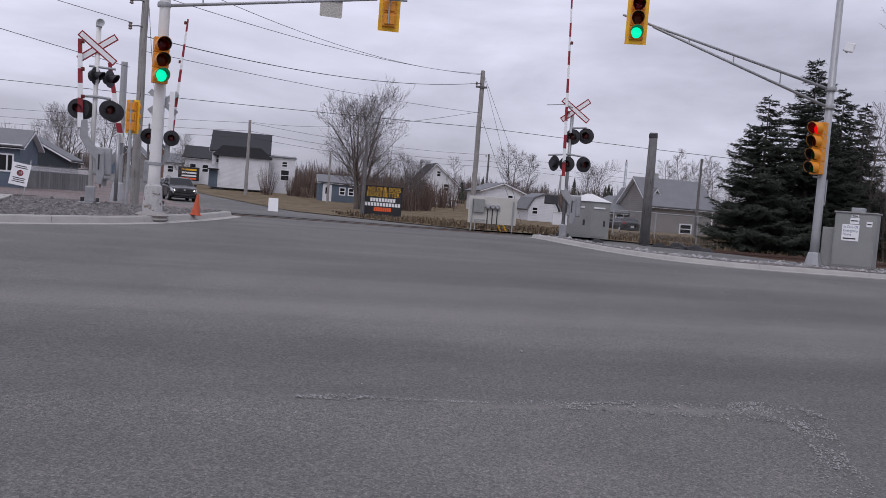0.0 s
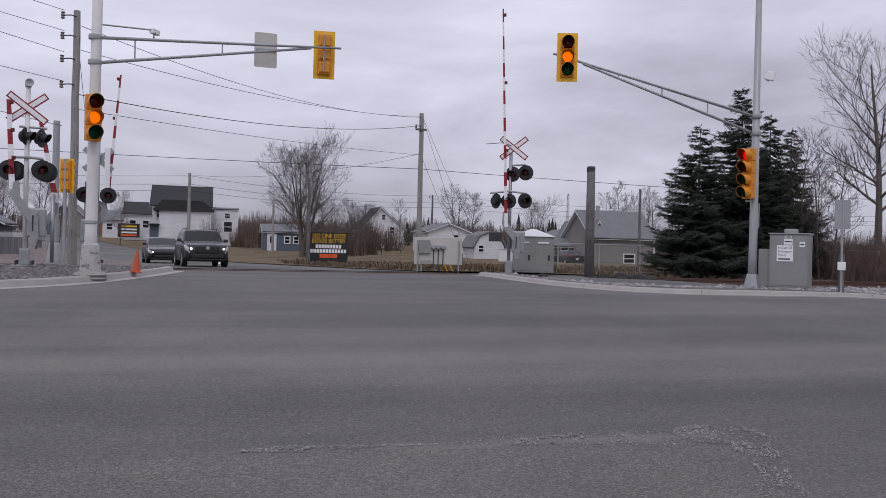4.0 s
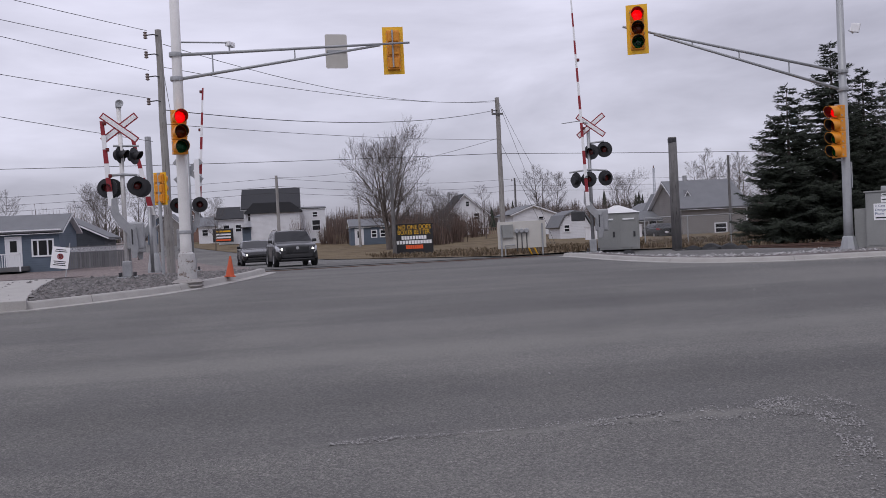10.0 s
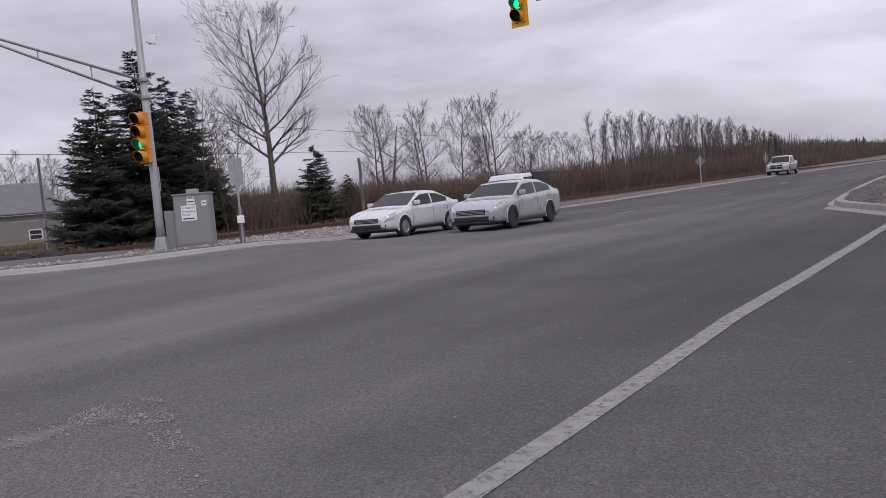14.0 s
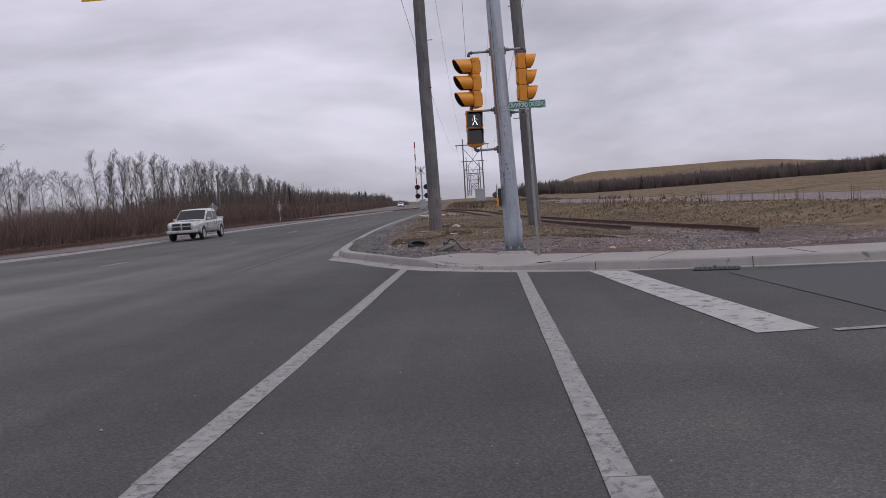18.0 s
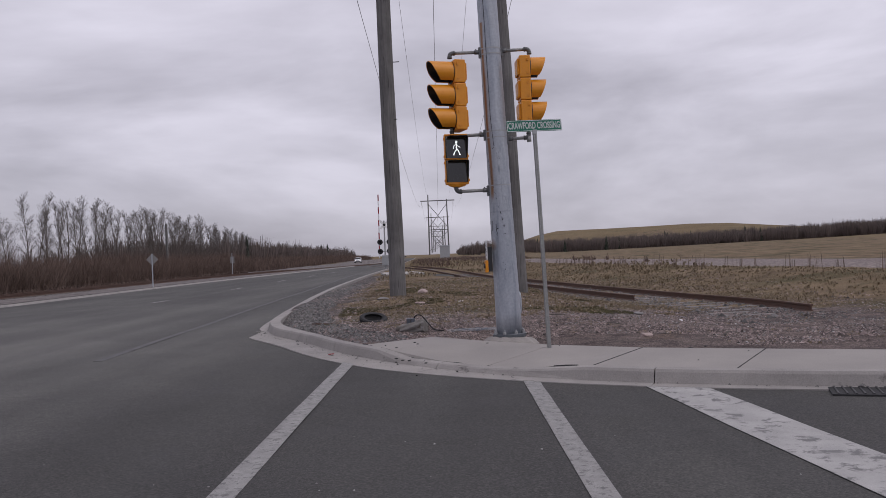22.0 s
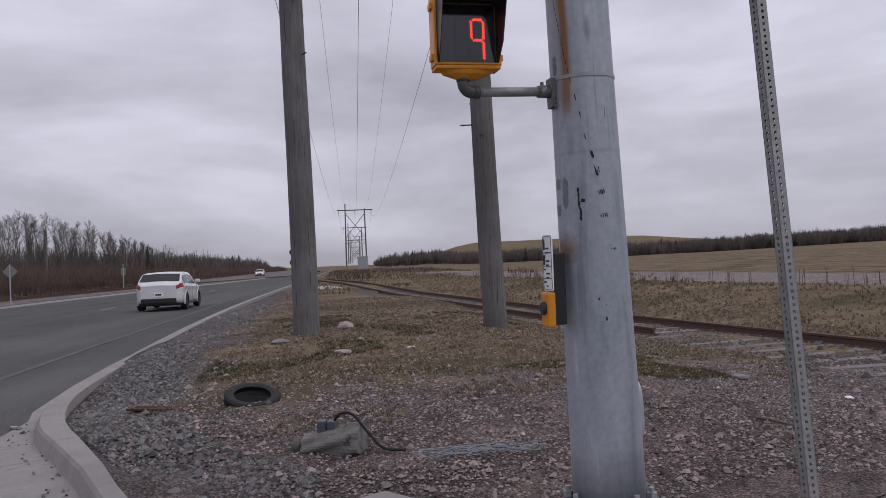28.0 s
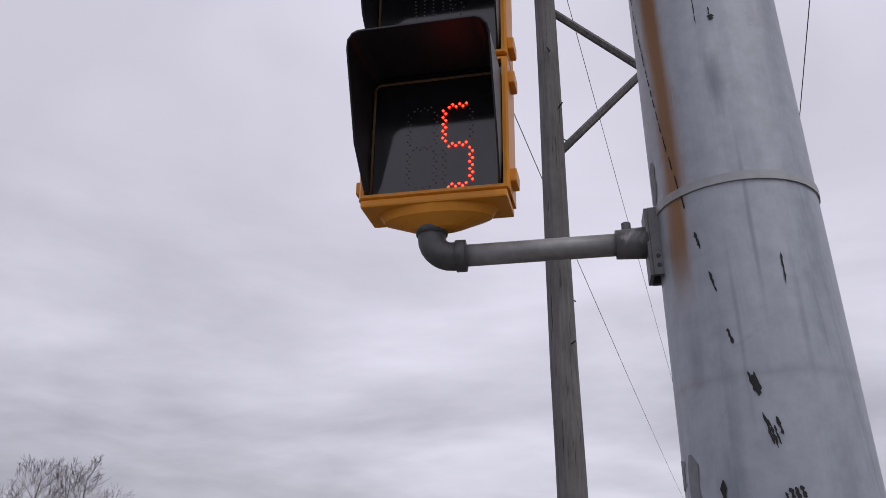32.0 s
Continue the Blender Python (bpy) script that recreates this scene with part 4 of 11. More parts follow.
def track(name, line, gauge, label, rails_from=(0, 0), tie_step=0.6, lift=0.0, ties=True, tie_label="grey weathered timber sleeper", height=None, tie_range=None, tie_material="tie_wood"):
    """Two rails on sleepers along a line."""
    root = thing(name, Matrix(), label, "railway track")
    h = height or (lambda x, y: gz(x, y) + 0.12)
    for side, skip in ((-1, rails_from[0]), (1, rails_from[1])):
        pts = offset_line(line, side * gauge / 2)[skip:]
        verts, faces = [], []
        prof = [(-0.07, 0.0), (-0.07, 0.012), (-0.012, 0.03), (-0.012, 0.11), (-0.036, 0.125), (-0.036, 0.16), (0.036, 0.16), (0.036, 0.125), (0.012, 0.11), (0.012, 0.03), (0.07, 0.012), (0.07, 0.0)]
        n = len(prof)
        for i, p in enumerate(pts):
            t = pts[min(i + 1, len(pts) - 1)] - pts[max(i - 1, 0)]
            t = t / np.linalg.norm(t)
            r = np.array((t[1], -t[0]))
            for off, z in prof:
                c = p + r * off
                verts.append((c[0], c[1], h(*p) + lift + 0.03 + z))
        for i in range(len(pts) - 1):
            for k in range(n):
                faces.append((i * n + k, (i + 1) * n + k, (i + 1) * n + (k + 1) % n, i * n + (k + 1) % n))
        faces += [tuple(range(n)), tuple(range((len(pts) - 1) * n, len(pts) * n))[::-1]]
        raw("rail", verts, faces, "rail_rust", root, "rust-brown steel rail")
    if ties:
        tie = None
        run, last = 0.0, None
        for i, (p, q) in enumerate(zip(line, line[1:])):
            if tie_range and not tie_range[0] <= p[0] <= tie_range[1]:
                continue
            seg = float(np.linalg.norm(q - p))
            while run < seg:
                c = p + (q - p) * run / seg
                a = math.atan2(q[1] - p[1], q[0] - p[0])
                m = pose(c[0], c[1], h(*c) + lift - 0.05, 0, 0, math.degrees(a) + random.uniform(-2, 2))
                if tie is None:
                    tie = part("sleeper", one_box(-0.11, -1.25, -0.05, 0.11, 1.25, 0.085, bevel=0.012), tie_material, root, tie_label, m=m)
                else:
                    again(tie, root, m)
                run += tie_step
            run -= seg
    return root


MAIN = smooth_line([(-70, 33), (-30, 31), (-12, 29.8), (0, 29.5), (8, 30.2), (13.5, 30), (20, 28.9), (27, 28.2), (34, 27.2), (42, 26.5), (53, 26.2), (61, 26.0), (75, 25.9), (88, 25.5), (110, 23.4), (135, 20.2), (160, 16.4), (220, 8), (330, -6)], 1.5)
track("railway_track", MAIN, 1.435, "rusty railway track on ballast beside the main road", tie_step=0.62, lift=0.0, tie_range=(9, 62), height=lambda x, y: 0.02 + float(np.interp(x, [-12, -6, 7.5, 10, 19, 26, 42, 115, 128, 180, 330], [0.22, 0.17, 0.165, 0.10, 0.12, 0.11, -0.10, -0.10, -0.19, -0.19, -0.1])))
BED = [p for p in MAIN if 24 < p[0] < 124]
bed_z = lambda x: float(np.interp(x, [24, 26, 42, 110, 124], [0.05, 0.09, -0.045, -0.045, -0.14]))
ruled("ballast_bed", [p - np.array((0.1, 2.2)) for p in BED], [p + np.array((0.1, 2.2)) for p in BED], 8, 1.0, lambda x, y, u: bed_z(x) - 0.22 * abs(2 * u - 1) ** 3 + bumpy(x, y, 0.03, 0.8), "ballast", "brown-grey ballast bed under the railway beside the main road")
track("spur_track", spur, 1.435, "disused rusty rails ending short in the gravel", rails_from=(9, 0), tie_step=0.75, lift=-0.02, height=lambda x, y: float(np.interp(x, [56, 74, 92, 100], [-0.17, 0.10, 0.10, -0.17])), tie_range=(22, 85), tie_label="pale weathered timber sleeper", tie_material="tie_pale")


# ---- traffic lights ----
def lens_material(name, colour):
    m, nt, b, co = material(name)
    nt.nodes.remove(b)
    out = nt.nodes["Material Output"]
    tr = nt.nodes.new("ShaderNodeBsdfTransparent")
    tr.inputs["Color"].default_value = (*colour, 1)
    gl = nt.nodes.new("ShaderNodeBsdfPrincipled")
    gl.inputs["Base Color"].default_value = (*[0.05 * c for c in colour], 1)
    gl.inputs["Roughness"].default_value = 0.18
    mx = nt.nodes.new("ShaderNodeMixShader")
    mx.inputs["Fac"].default_value = 0.35
    nt.links.new(tr.outputs[0], mx.inputs[1])
    nt.links.new(gl.outputs[0], mx.inputs[2])
    nt.links.new(mx.outputs[0], out.inputs["Surface"])
    return m


lens_material("lens_red", (1.0, 0.03, 0.05))
lens_material("lens_amber", (1.0, 0.42, 0.02))
lens_material("lens_green", (0.10, 1.0, 0.70))
glowing("bulb_glow", (1.0, 1.0, 1.0), 2.2)
glowing("led_red", (1.0, 0.032, 0.015), 7.0)
glowing("led_amber", (1.0, 0.032, 0.015), 7.0)
glowing("led_white", (0.95, 0.97, 1.0), 2.5)
surface("led_off", (0.13, 0.14, 0.15), (0.2, 0.21, 0.22), 40, 0.3, 0, 80, 0.0)
surface("display_black", (0.008, 0.008, 0.011), (0.014, 0.014, 0.018), 4, 0.03, 0, 80, 0.0, coat=0.6)
surface("trim_ochre", (0.11, 0.065, 0.025), (0.18, 0.11, 0.045), 12, 0.5, 0, 60, 0.1, 0.001)

SEC = 0.352          # height of one section


def visor_mesh(r, length, cut=0.55, n=22):
    """A tunnel visor: a shell open at the bottom and cut back towards its lower edges."""
    bm = bmesh.new()
    rows = []
    for k in range(n + 1):
        a = radians(-52 + 284 * k / n)
        x, z = r * math.cos(a), r * math.sin(a)
        ln = length * (0.34 + 0.66 * (0.5 + 0.5 * math.sin(a)) ** cut)
        rows.append([bm.verts.new((x * s, y, z * s)) for s, y in ((1.0, 0.0), (1.0, -ln), (0.955, -ln), (0.955, 0.0))])
    for a, b in zip(rows, rows[1:]):
        for k in range(4):
            bm.faces.new((a[k], b[k], b[(k + 1) % 4], a[(k + 1) % 4]))
    bm.faces.new(rows[0])
    bm.faces.new(rows[-1][::-1])
    bmesh.ops.recalc_face_normals(bm, faces=bm.faces)
    return bm


def signal_head(name, m, label, colours, board=None, lit=None, group="", dark_visor=False, body="signal_yellow", reach=0.27):
    """A light head facing -y, its foot at the origin. board: the width and height over the sections; lit: the lens that glows, or None."""
    n = len(colours)
    t = thing(name, m, label, "traffic light", group)
    for k, c in enumerate(colours):
        z = SEC * (n - 1 - k) + SEC / 2
        bm = bmesh.new()
        box(bm, -0.172, 0.0, z - SEC / 2 + 0.003, 0.172, 0.17, z + SEC / 2 - 0.003, bevel=0.016)
        box(bm, -0.14, 0.165, z - 0.13, 0.14, 0.205, z + 0.13, bevel=0.02)
        sec = part("housing", bm, body, t)
        for sx in (-1, 1):
            for dz in (-0.1, 0.1):
                part("latch", one_box(sx * 0.172 - 0.012, 0.03, z + dz - 0.018, sx * 0.172 + 0.012, 0.06, z + dz + 0.018), "grey_metal" if not dark_visor else body, sec)
        part("bezel", one_lathe([(0.165, 0.0), (0.165, 0.012), (0.145, 0.018), (0.145, 0.0)], 28, pose(0, 0.0, z, 90, 0, 0)), "black_plastic" if dark_visor else body, sec)
        part("lens", one_lathe([(0.0, 0.030), (0.06, 0.028), (0.11, 0.022), (0.146, 0.012), (0.146, 0.008)], 28, pose(0, 0.0, z, 90, 0, 0)), "lens_" + c, sec, c + " lens", smooth=True)
        part("visor", visor_mesh(0.166, reach, n=34), body, sec, m=pose(0, -0.012, z), smooth=False)
        part("visor_lining", visor_mesh(0.157, reach - 0.008, n=34), "black_plastic", sec, m=pose(0, -0.013, z), smooth=False)
    if board:
        w, h = board
        hh = SEC * n
        bm = bmesh.new()
        for x0, x1, z0, z1 in ((-w / 2, -0.172, -h, hh + h), (0.172, w / 2, -h, hh + h), (-0.172, 0.172, -h, 0.0), (-0.172, 0.172, hh, hh + h)):
            box(bm, x0, 0.05, z0, x1, 0.056, z1)
        part("backboard", bm, "board_yellow", t, "bright yellow backboard")
    if lit is not None:
        z0 = SEC * (n - 1 - lit[0]) + SEC / 2
        bulb = part("bulb", one_lathe([(0.0, 0.006), (0.12, 0.005), (0.138, 0.004), (0.138, 0.002)], 28, pose(0, 0, 0, 90, 0, 0)), "bulb_glow", t, "glowing lamp behind the lens", m=pose(0, 0, z0))
        t["lit"] = 1
        return t, bulb
    return t, None


MOVES = []          # things that move, with their rows


def lamp_rows(n, changes):
    """Rows for a lamp that jumps from lens to lens at the given times."""
    at = lambda k: pose(0, 0, SEC * (n - 1 - k) + SEC / 2)
    rows, k = [(0.0, at(changes[0][1]))], changes[0][1]
    for t, j in changes[1:]:
        rows += [(t - 0.034, at(k)), (t, at(j))]
        k = j
    rows.append((32.0, at(k)))
    return rows


# --- the mast pole at the corner, with its arm over the main road ---
PX, PY, PZ = 19.4, -0.038, 0.135
mast = thing("mast_pole", pose(PX, PY - 0.005, PZ, -1.5, 0, 0), "tall galvanised steel mast pole bolted to a concrete footing", "signal pole")


def galvanised_pole_material():
    m, nt, b, co = material("pole_steel")
    mp = nt.nodes.new("ShaderNodeMapping")
    mp.inputs["Scale"].default_value = (5.0, 5.0, 0.55)
    nt.links.new(co, mp.inputs["Vector"])
    broad = noise_of(nt, 1.2, 6.0, 0.65, mp.outputs["Vector"], 0.8)
    grain = noise_of(nt, 28.0, 4.0, 0.6, co)
    col = ramp_of(nt, broad, [(0.28, (0.19, 0.21, 0.245)), (0.42, (0.33, 0.36, 0.41)), (0.58, (0.395, 0.42, 0.47)), (0.72, (0.52, 0.545, 0.58))])
    col = mixed(nt, 0.35, col, ramp_of(nt, grain, [(0.35, (0.75, 0.75, 0.76)), (0.65, (1.2, 1.2, 1.2))]), "MULTIPLY")
    dirt = noise_of(nt, 2.3, 6.0, 0.7, co, 1.0)
    col = mixed(nt, ramp_of(nt, dirt, [(0.62, (0, 0, 0)), (0.72, (0.6, 0.6, 0.6))]), col, (0.20, 0.205, 0.215))
    # rust that has run down from the strap on the kerb side
    sep = nt.nodes.new("ShaderNodeSeparateXYZ")
    nt.links.new(co, sep.inputs["Vector"])

    def mth(op, a, bb=None):
        n = nt.nodes.new("ShaderNodeMath")
        n.operation = op
        for i, v in enumerate((a, bb)):
            if v is None:
                continue
            if isinstance(v, (int, float)):
                n.inputs[i].default_value = v
            else:
                nt.links.new(v, n.inputs[i])
        return n.outputs[0]

    turn = mth("ARCTAN2", sep.outputs["Y"], mth("MULTIPLY", sep.outputs["X"], -1.0))
    level = mth("DIVIDE", mth("SUBTRACT", sep.outputs["Z"], 2.0), 1.4)
    centre = ramp_of(nt, level, [(0.0, (0.80,) * 3), (0.09, (0.79,) * 3), (0.18, (0.75,) * 3), (0.35, (0.745,) * 3), (0.55, (0.82,) * 3), (0.8, (0.93,) * 3)])
    edge = mth("ABSOLUTE", mth("SUBTRACT", turn, centre))
    soft = nt.nodes.new("ShaderNodeMapRange")
    soft.interpolation_type = "SMOOTHSTEP"
    soft.inputs["From Min"].default_value, soft.inputs["From Max"].default_value = 0.19, 0.37
    soft.inputs["To Min"].default_value, soft.inputs["To Max"].default_value = 1.0, 0.0
    nt.links.new(mth("ADD", edge, mth("MULTIPLY", noise_of(nt, 7.0, 5, 0.65, mp.outputs["Vector"]), 0.24)), soft.inputs["Value"])
    fade = nt.nodes.new("ShaderNodeMapRange")
    fade.interpolation_type = "SMOOTHSTEP"
    fade.inputs["From Min"].default_value, fade.inputs["From Max"].default_value = 1.98, 2.16
    nt.links.new(sep.outputs["Z"], fade.inputs["Value"])
    low = mth("MULTIPLY", fade.outputs["Result"], mth("LESS_THAN", sep.outputs["Z"], 4.6))
    front = mth("LESS_THAN", sep.outputs["X"], 0.0)
    fac = mth("MULTIPLY", soft.outputs["Result"], mth("MULTIPLY", low, mth("ADD", mth("MULTIPLY", broad, 0.5), 0.65)))
    col = mixed(nt, fac, col, (0.27, 0.135, 0.05))

    # blue-grey stains with runs below them, and a faint ring where two coats meet
    def stain(at_turn, at_z, w, h, deep):
        a, c = mth("DIVIDE", mth("SUBTRACT", turn, at_turn), w), mth("DIVIDE", mth("SUBTRACT", sep.outputs["Z"], at_z), h)
        d = mth("ADD", mth("SQRT", mth("ADD", mth("MULTIPLY", a, a), mth("MULTIPLY", c, c))), mth("MULTIPLY", noise_of(nt, 12.0, 5, 0.65, mp.outputs["Vector"]), 0.7))
        return mth("MULTIPLY", ramp_of(nt, d, [(0.45, (1.0,) * 3), (1.2, (0, 0, 0))]), deep)

    for at_turn, at_z, w, h, deep in ((0.02, 2.46, 0.22, 0.13, 0.75), (-0.12, 2.15, 0.06, 0.36, 0.55), (-0.5, 1.95, 0.09, 0.25, 0.4), (0.5, 1.66, 0.3, 0.12, 0.5), (0.18, 1.95, 0.05, 0.3, 0.4), (-0.2, 2.75, 0.2, 0.1, 0.4), (-0.7, 1.6, 0.25, 0.3, 0.4), (0.75, 1.9, 0.2, 0.15, 0.4)):
        col = mixed(nt, stain(at_turn, at_z, w, h, deep), col, (0.17, 0.195, 0.235))
    ring = mth("ABSOLUTE", mth("SUBTRACT", mth("ADD", sep.outputs["Z"], mth("MULTIPLY", noise_of(nt, 6.0, 4, 0.6, co), 0.02)), 1.865))
    col = mixed(nt, mth("MULTIPLY", ramp_of(nt, ring, [(0.0, (1.0,) * 3), (0.016, (0, 0, 0))]), 0.3), col, (0.2, 0.21, 0.23))
    # rust round the top of the push button's channel
    dy, dz = mth("SUBTRACT", sep.outputs["Y"], 0.165), mth("MULTIPLY", mth("SUBTRACT", sep.outputs["Z"], 1.38), 0.55)
    far = mth("ADD", mth("SQRT", mth("ADD", mth("MULTIPLY", dy, dy), mth("MULTIPLY", dz, dz))), mth("MULTIPLY", noise_of(nt, 14.0, 5, 0.65, co), 0.05))
    col = mixed(nt, mth("MULTIPLY", ramp_of(nt, far, [(0.03, (0.9,) * 3), (0.085, (0, 0, 0))]), front), col, (0.20, 0.105, 0.042))
    nt.links.new(col, b.inputs["Base Color"])
    b.inputs["Metallic"].default_value = 0.25
    nt.links.new(ramp_of(nt, broad, [(0.3, (0.42,) * 3), (0.7, (0.62,) * 3)]), b.inputs["Roughness"])
    bumped(nt, b, grain, 0.06, 0.001)


galvanised_pole_material()


def pole_r(z):
    return 0.188 - 0.0115 * z if z < 2.3 else 0.16155 - 0.006 * (z - 2.3)


part("shaft", one_tube([(0, 0, z) for z in (0.09, 0.4, 1.5, 2.3, 3.0, 5.0, 6.9)], [pole_r(z) for z in (0.09, 0.4, 1.5, 2.3, 3.0, 5.0, 6.9)], 40), "pole_steel", mast, "tapered galvanised shaft with rust streaks and dark scuffs", smooth=True)
part("cap", one_lathe([(pole_r(6.9) + 0.01, 6.86), (pole_r(6.9) + 0.01, 6.92), (0.05, 6.97), (0.0, 6.97)], 24), "galvanised", mast)
surface("flange_steel", (0.07, 0.08, 0.09), (0.15, 0.165, 0.18), 8, 0.5, 0.4, 60, 0.1, 0.001, wear=(0.10, 0.06, 0.04), wear_at=0.64)
base = part("base_flange", one_lathe([(0.245, 0.045), (0.245, 0.085), (0.238, 0.092), (pole_r(0), 0.092)], 40), "flange_steel", mast, "round dark blue-grey steel base flange")
nut = None
for k in range(8):
    a = 2 * math.pi * (k + 0.5) / 8
    m = pose(0.212 * math.cos(a), 0.212 * math.sin(a), 0, 0, 0, 20 * k)
    if nut is None:
        bm = bmesh.new()
        lathe(bm, [(0.018, 0.0), (0.018, 0.093), (0.026, 0.094), (0.026, 0.125), (0.015, 0.126), (0.015, 0.15)], 6)
        nut = part("bolt", bm, "grey_metal", base, m=m)
    else:
        again(nut, base, m)
bm = bmesh.new()
loops = []
for k, (r, z) in enumerate(((0.20, 0.034), (0.262, 0.034), (0.30, 0.022), (0.345, 0.0), (0.39, -0.03), (0.41, -0.06), (0.42, -0.16))):
    loops.append([bm.verts.new((r * math.cos(a), r * math.sin(a), z + (0.014 * math.sin(11 * a + 9 * r) if 1 < k < 6 else 0.0))) for a in (2 * math.pi * j / 132 for j in range(132))])
for p, q in zip(loops, loops[1:]):
    for j in range(132):
        bm.faces.new((p[j], q[j], q[(j + 1) % 132], p[(j + 1) % 132]))
bmesh.ops.transform(bm, matrix=pose(0.02, -0.02, 0, 5, 4, 0), verts=bm.verts)
bmesh.ops.recalc_face_normals(bm, faces=bm.faces)
footing = part("footing", bm, "concrete", mast, "round concrete footing with twisted ribs", smooth=False)
# hand hole cover
bm = bmesh.new()
outline = [(0.065 * math.cos(a) * (1 if abs(math.sin(a)) < 2 else 1), 0.16 * math.copysign(abs(math.sin(a)) ** 0.6, math.sin(a))) for a in (2 * math.pi * k / 24 for k in range(24))]
prism(bm, outline, -0.022, None)
cover = part("hand_hole_cover", bm, "galvanised", mast, "oval access cover", m=pose(0.045, -0.168, 0.52, 0, 0, 15))
# straps
for z, ties in ((2.238, (0.0,)), (2.975, (-0.045, 0.045)), (4.18, (-0.04, 0.04))):
    for dz in ties:
        r = pole_r(z + dz)
        part("strap", one_lathe([(r + 0.0005, z + dz - 0.009), (r + 0.004, z + dz - 0.009), (r + 0.004, z + dz + 0.009), (r + 0.0005, z + dz + 0.009)], 40), "grey_metal", mast, "stainless steel strap")


surface("bracket_steel", (0.10, 0.102, 0.105), (0.20, 0.203, 0.205), 9.0, 0.55, 0.4, 60, 0.15, 0.001, wear=(0.32, 0.32, 0.31), wear_at=0.6)
surface("cast_elbow", (0.075, 0.077, 0.08), (0.13, 0.132, 0.135), 9.0, 0.55, 0.3, 70, 0.2, 0.001)


def clamp(z, turn, tall=0.15):
    """The channel that the straps hold to the shaft, with a socket for the pipe; built towards +y and turned round the shaft."""
    r = pole_r(z)
    m = pose(0, 0, 0, 0, 0, turn)
    bm = bmesh.new()
    box(bm, -0.032, r + 0.016, z - tall / 2, 0.032, r + 0.024, z + tall / 2, bevel=0.002, m=m)
    for sx in (-1, 1):
        box(bm, sx * 0.03 - 0.004, r - 0.012, z - tall / 2, sx * 0.03 + 0.004, r + 0.0165, z + tall / 2, bevel=0.001, m=m)
    c = part("bracket", bm, "bracket_steel", mast, "galvanised steel channel bracket")
    bm = bmesh.new()
    tube(bm, [m @ Vector((0, r + 0.02, z + 0.01)), m @ Vector((0, r + 0.085, z + 0.01))], [0.034, 0.031], 16)
    part("socket", bm, "bracket_steel", c, "pipe socket", smooth=True)
    part("bolt_head", one_tube([m @ Vector((0.0, r + 0.06, z + 0.04)), m @ Vector((0.0, r + 0.06, z + 0.058))], 0.01, 6), "bracket_steel", c)
    for dz in (-0.055, -0.035):
        part("bolt_hole", one_tube([m @ Vector((-0.035, r + 0.005, z + dz)), m @ Vector((-0.033, r + 0.005, z + dz))], 0.005, 8), "black_plastic", c)
    return r + 0.07


for z, turn, reach in ((2.172, 10.5, 0.64), (2.98, 6.0, 0.64), (2.895, 180, 0.475), (4.18, 6.0, 0.6), (4.18, 180, 0.56)):
    y0 = clamp(z, turn)
    m = pose(0, 0, 0.01, 0, 0, turn)
    up = 1 if z < 4 else -1
    arm = part("arm", one_tube([m @ Vector((0, y0 - 0.03, z)), m @ Vector((0, reach - 0.04, z))], 0.024, 16), "pipe_metal", mast, "scuffed galvanised pipe arm", smooth=True)
    bm = bmesh.new()
    bend = [m @ Vector((0, reach - 0.045 + 0.045 * math.sin(a), z + up * 0.045 * (1 - math.cos(a)))) for a in (math.pi / 2 * k / 7 for k in range(8))]
    tube(bm, [m @ Vector((0, reach - 0.075, z))] + bend + [m @ Vector((0, reach, z + 0.075 * up))], 0.031, 16)
    for p, d in ((Vector((0, reach - 0.075, z)), Vector((0, 1, 0))), (Vector((0, reach, z + 0.075 * up)), Vector((0, 0, -up)))):
        tube(bm, [m @ p, m @ (p + d * 0.022)], 0.035, 16)
    part("elbow", bm, "cast_elbow", arm, "grey cast pipe elbow", smooth=True)
    if 2.8 < z < 3.0:
        part("riser", one_tube([m @ Vector((0, reach, z + 0.03)), m @ Vector((0, reach, z + (0.115 if turn < 90 else 0.25)))], 0.026, 12), "pipe_metal", arm, smooth=True)
        part("tee_stub", one_tube([m @ Vector((0, reach, z - 0.06)), m @ Vector((0, reach, z + 0.02))], 0.033, 12), "pipe_metal", arm, smooth=True)
# cable down the shaft and scuff marks
def on_shaft(turn, z, out=0.0012):
    """A place on the shaft, by the angle from its street side towards the road."""
    a = math.pi - radians(turn)
    return Vector(((pole_r(z) + out) * math.cos(a), (pole_r(z) + out) * math.sin(a), z))


bm = bmesh.new()
tube(bm, [on_shaft(15.5, 2.806, 0.004), on_shaft(19.0, 2.81, 0.004)] + [on_shaft(min(27.0, 19.4 + 19 * (z - 2.82)), z, 0.004) for z in np.linspace(2.83, 5.4, 14)], 0.0035, 6)
part("cable", bm, "black_plastic", mast, "thin black cable hanging down the shaft", smooth=True)
surface("stain_grey", (0.14, 0.15, 0.165), (0.24, 0.255, 0.275), 20, 0.7, 0, 60, 0.2, 0.001)
rng = random.Random(5)


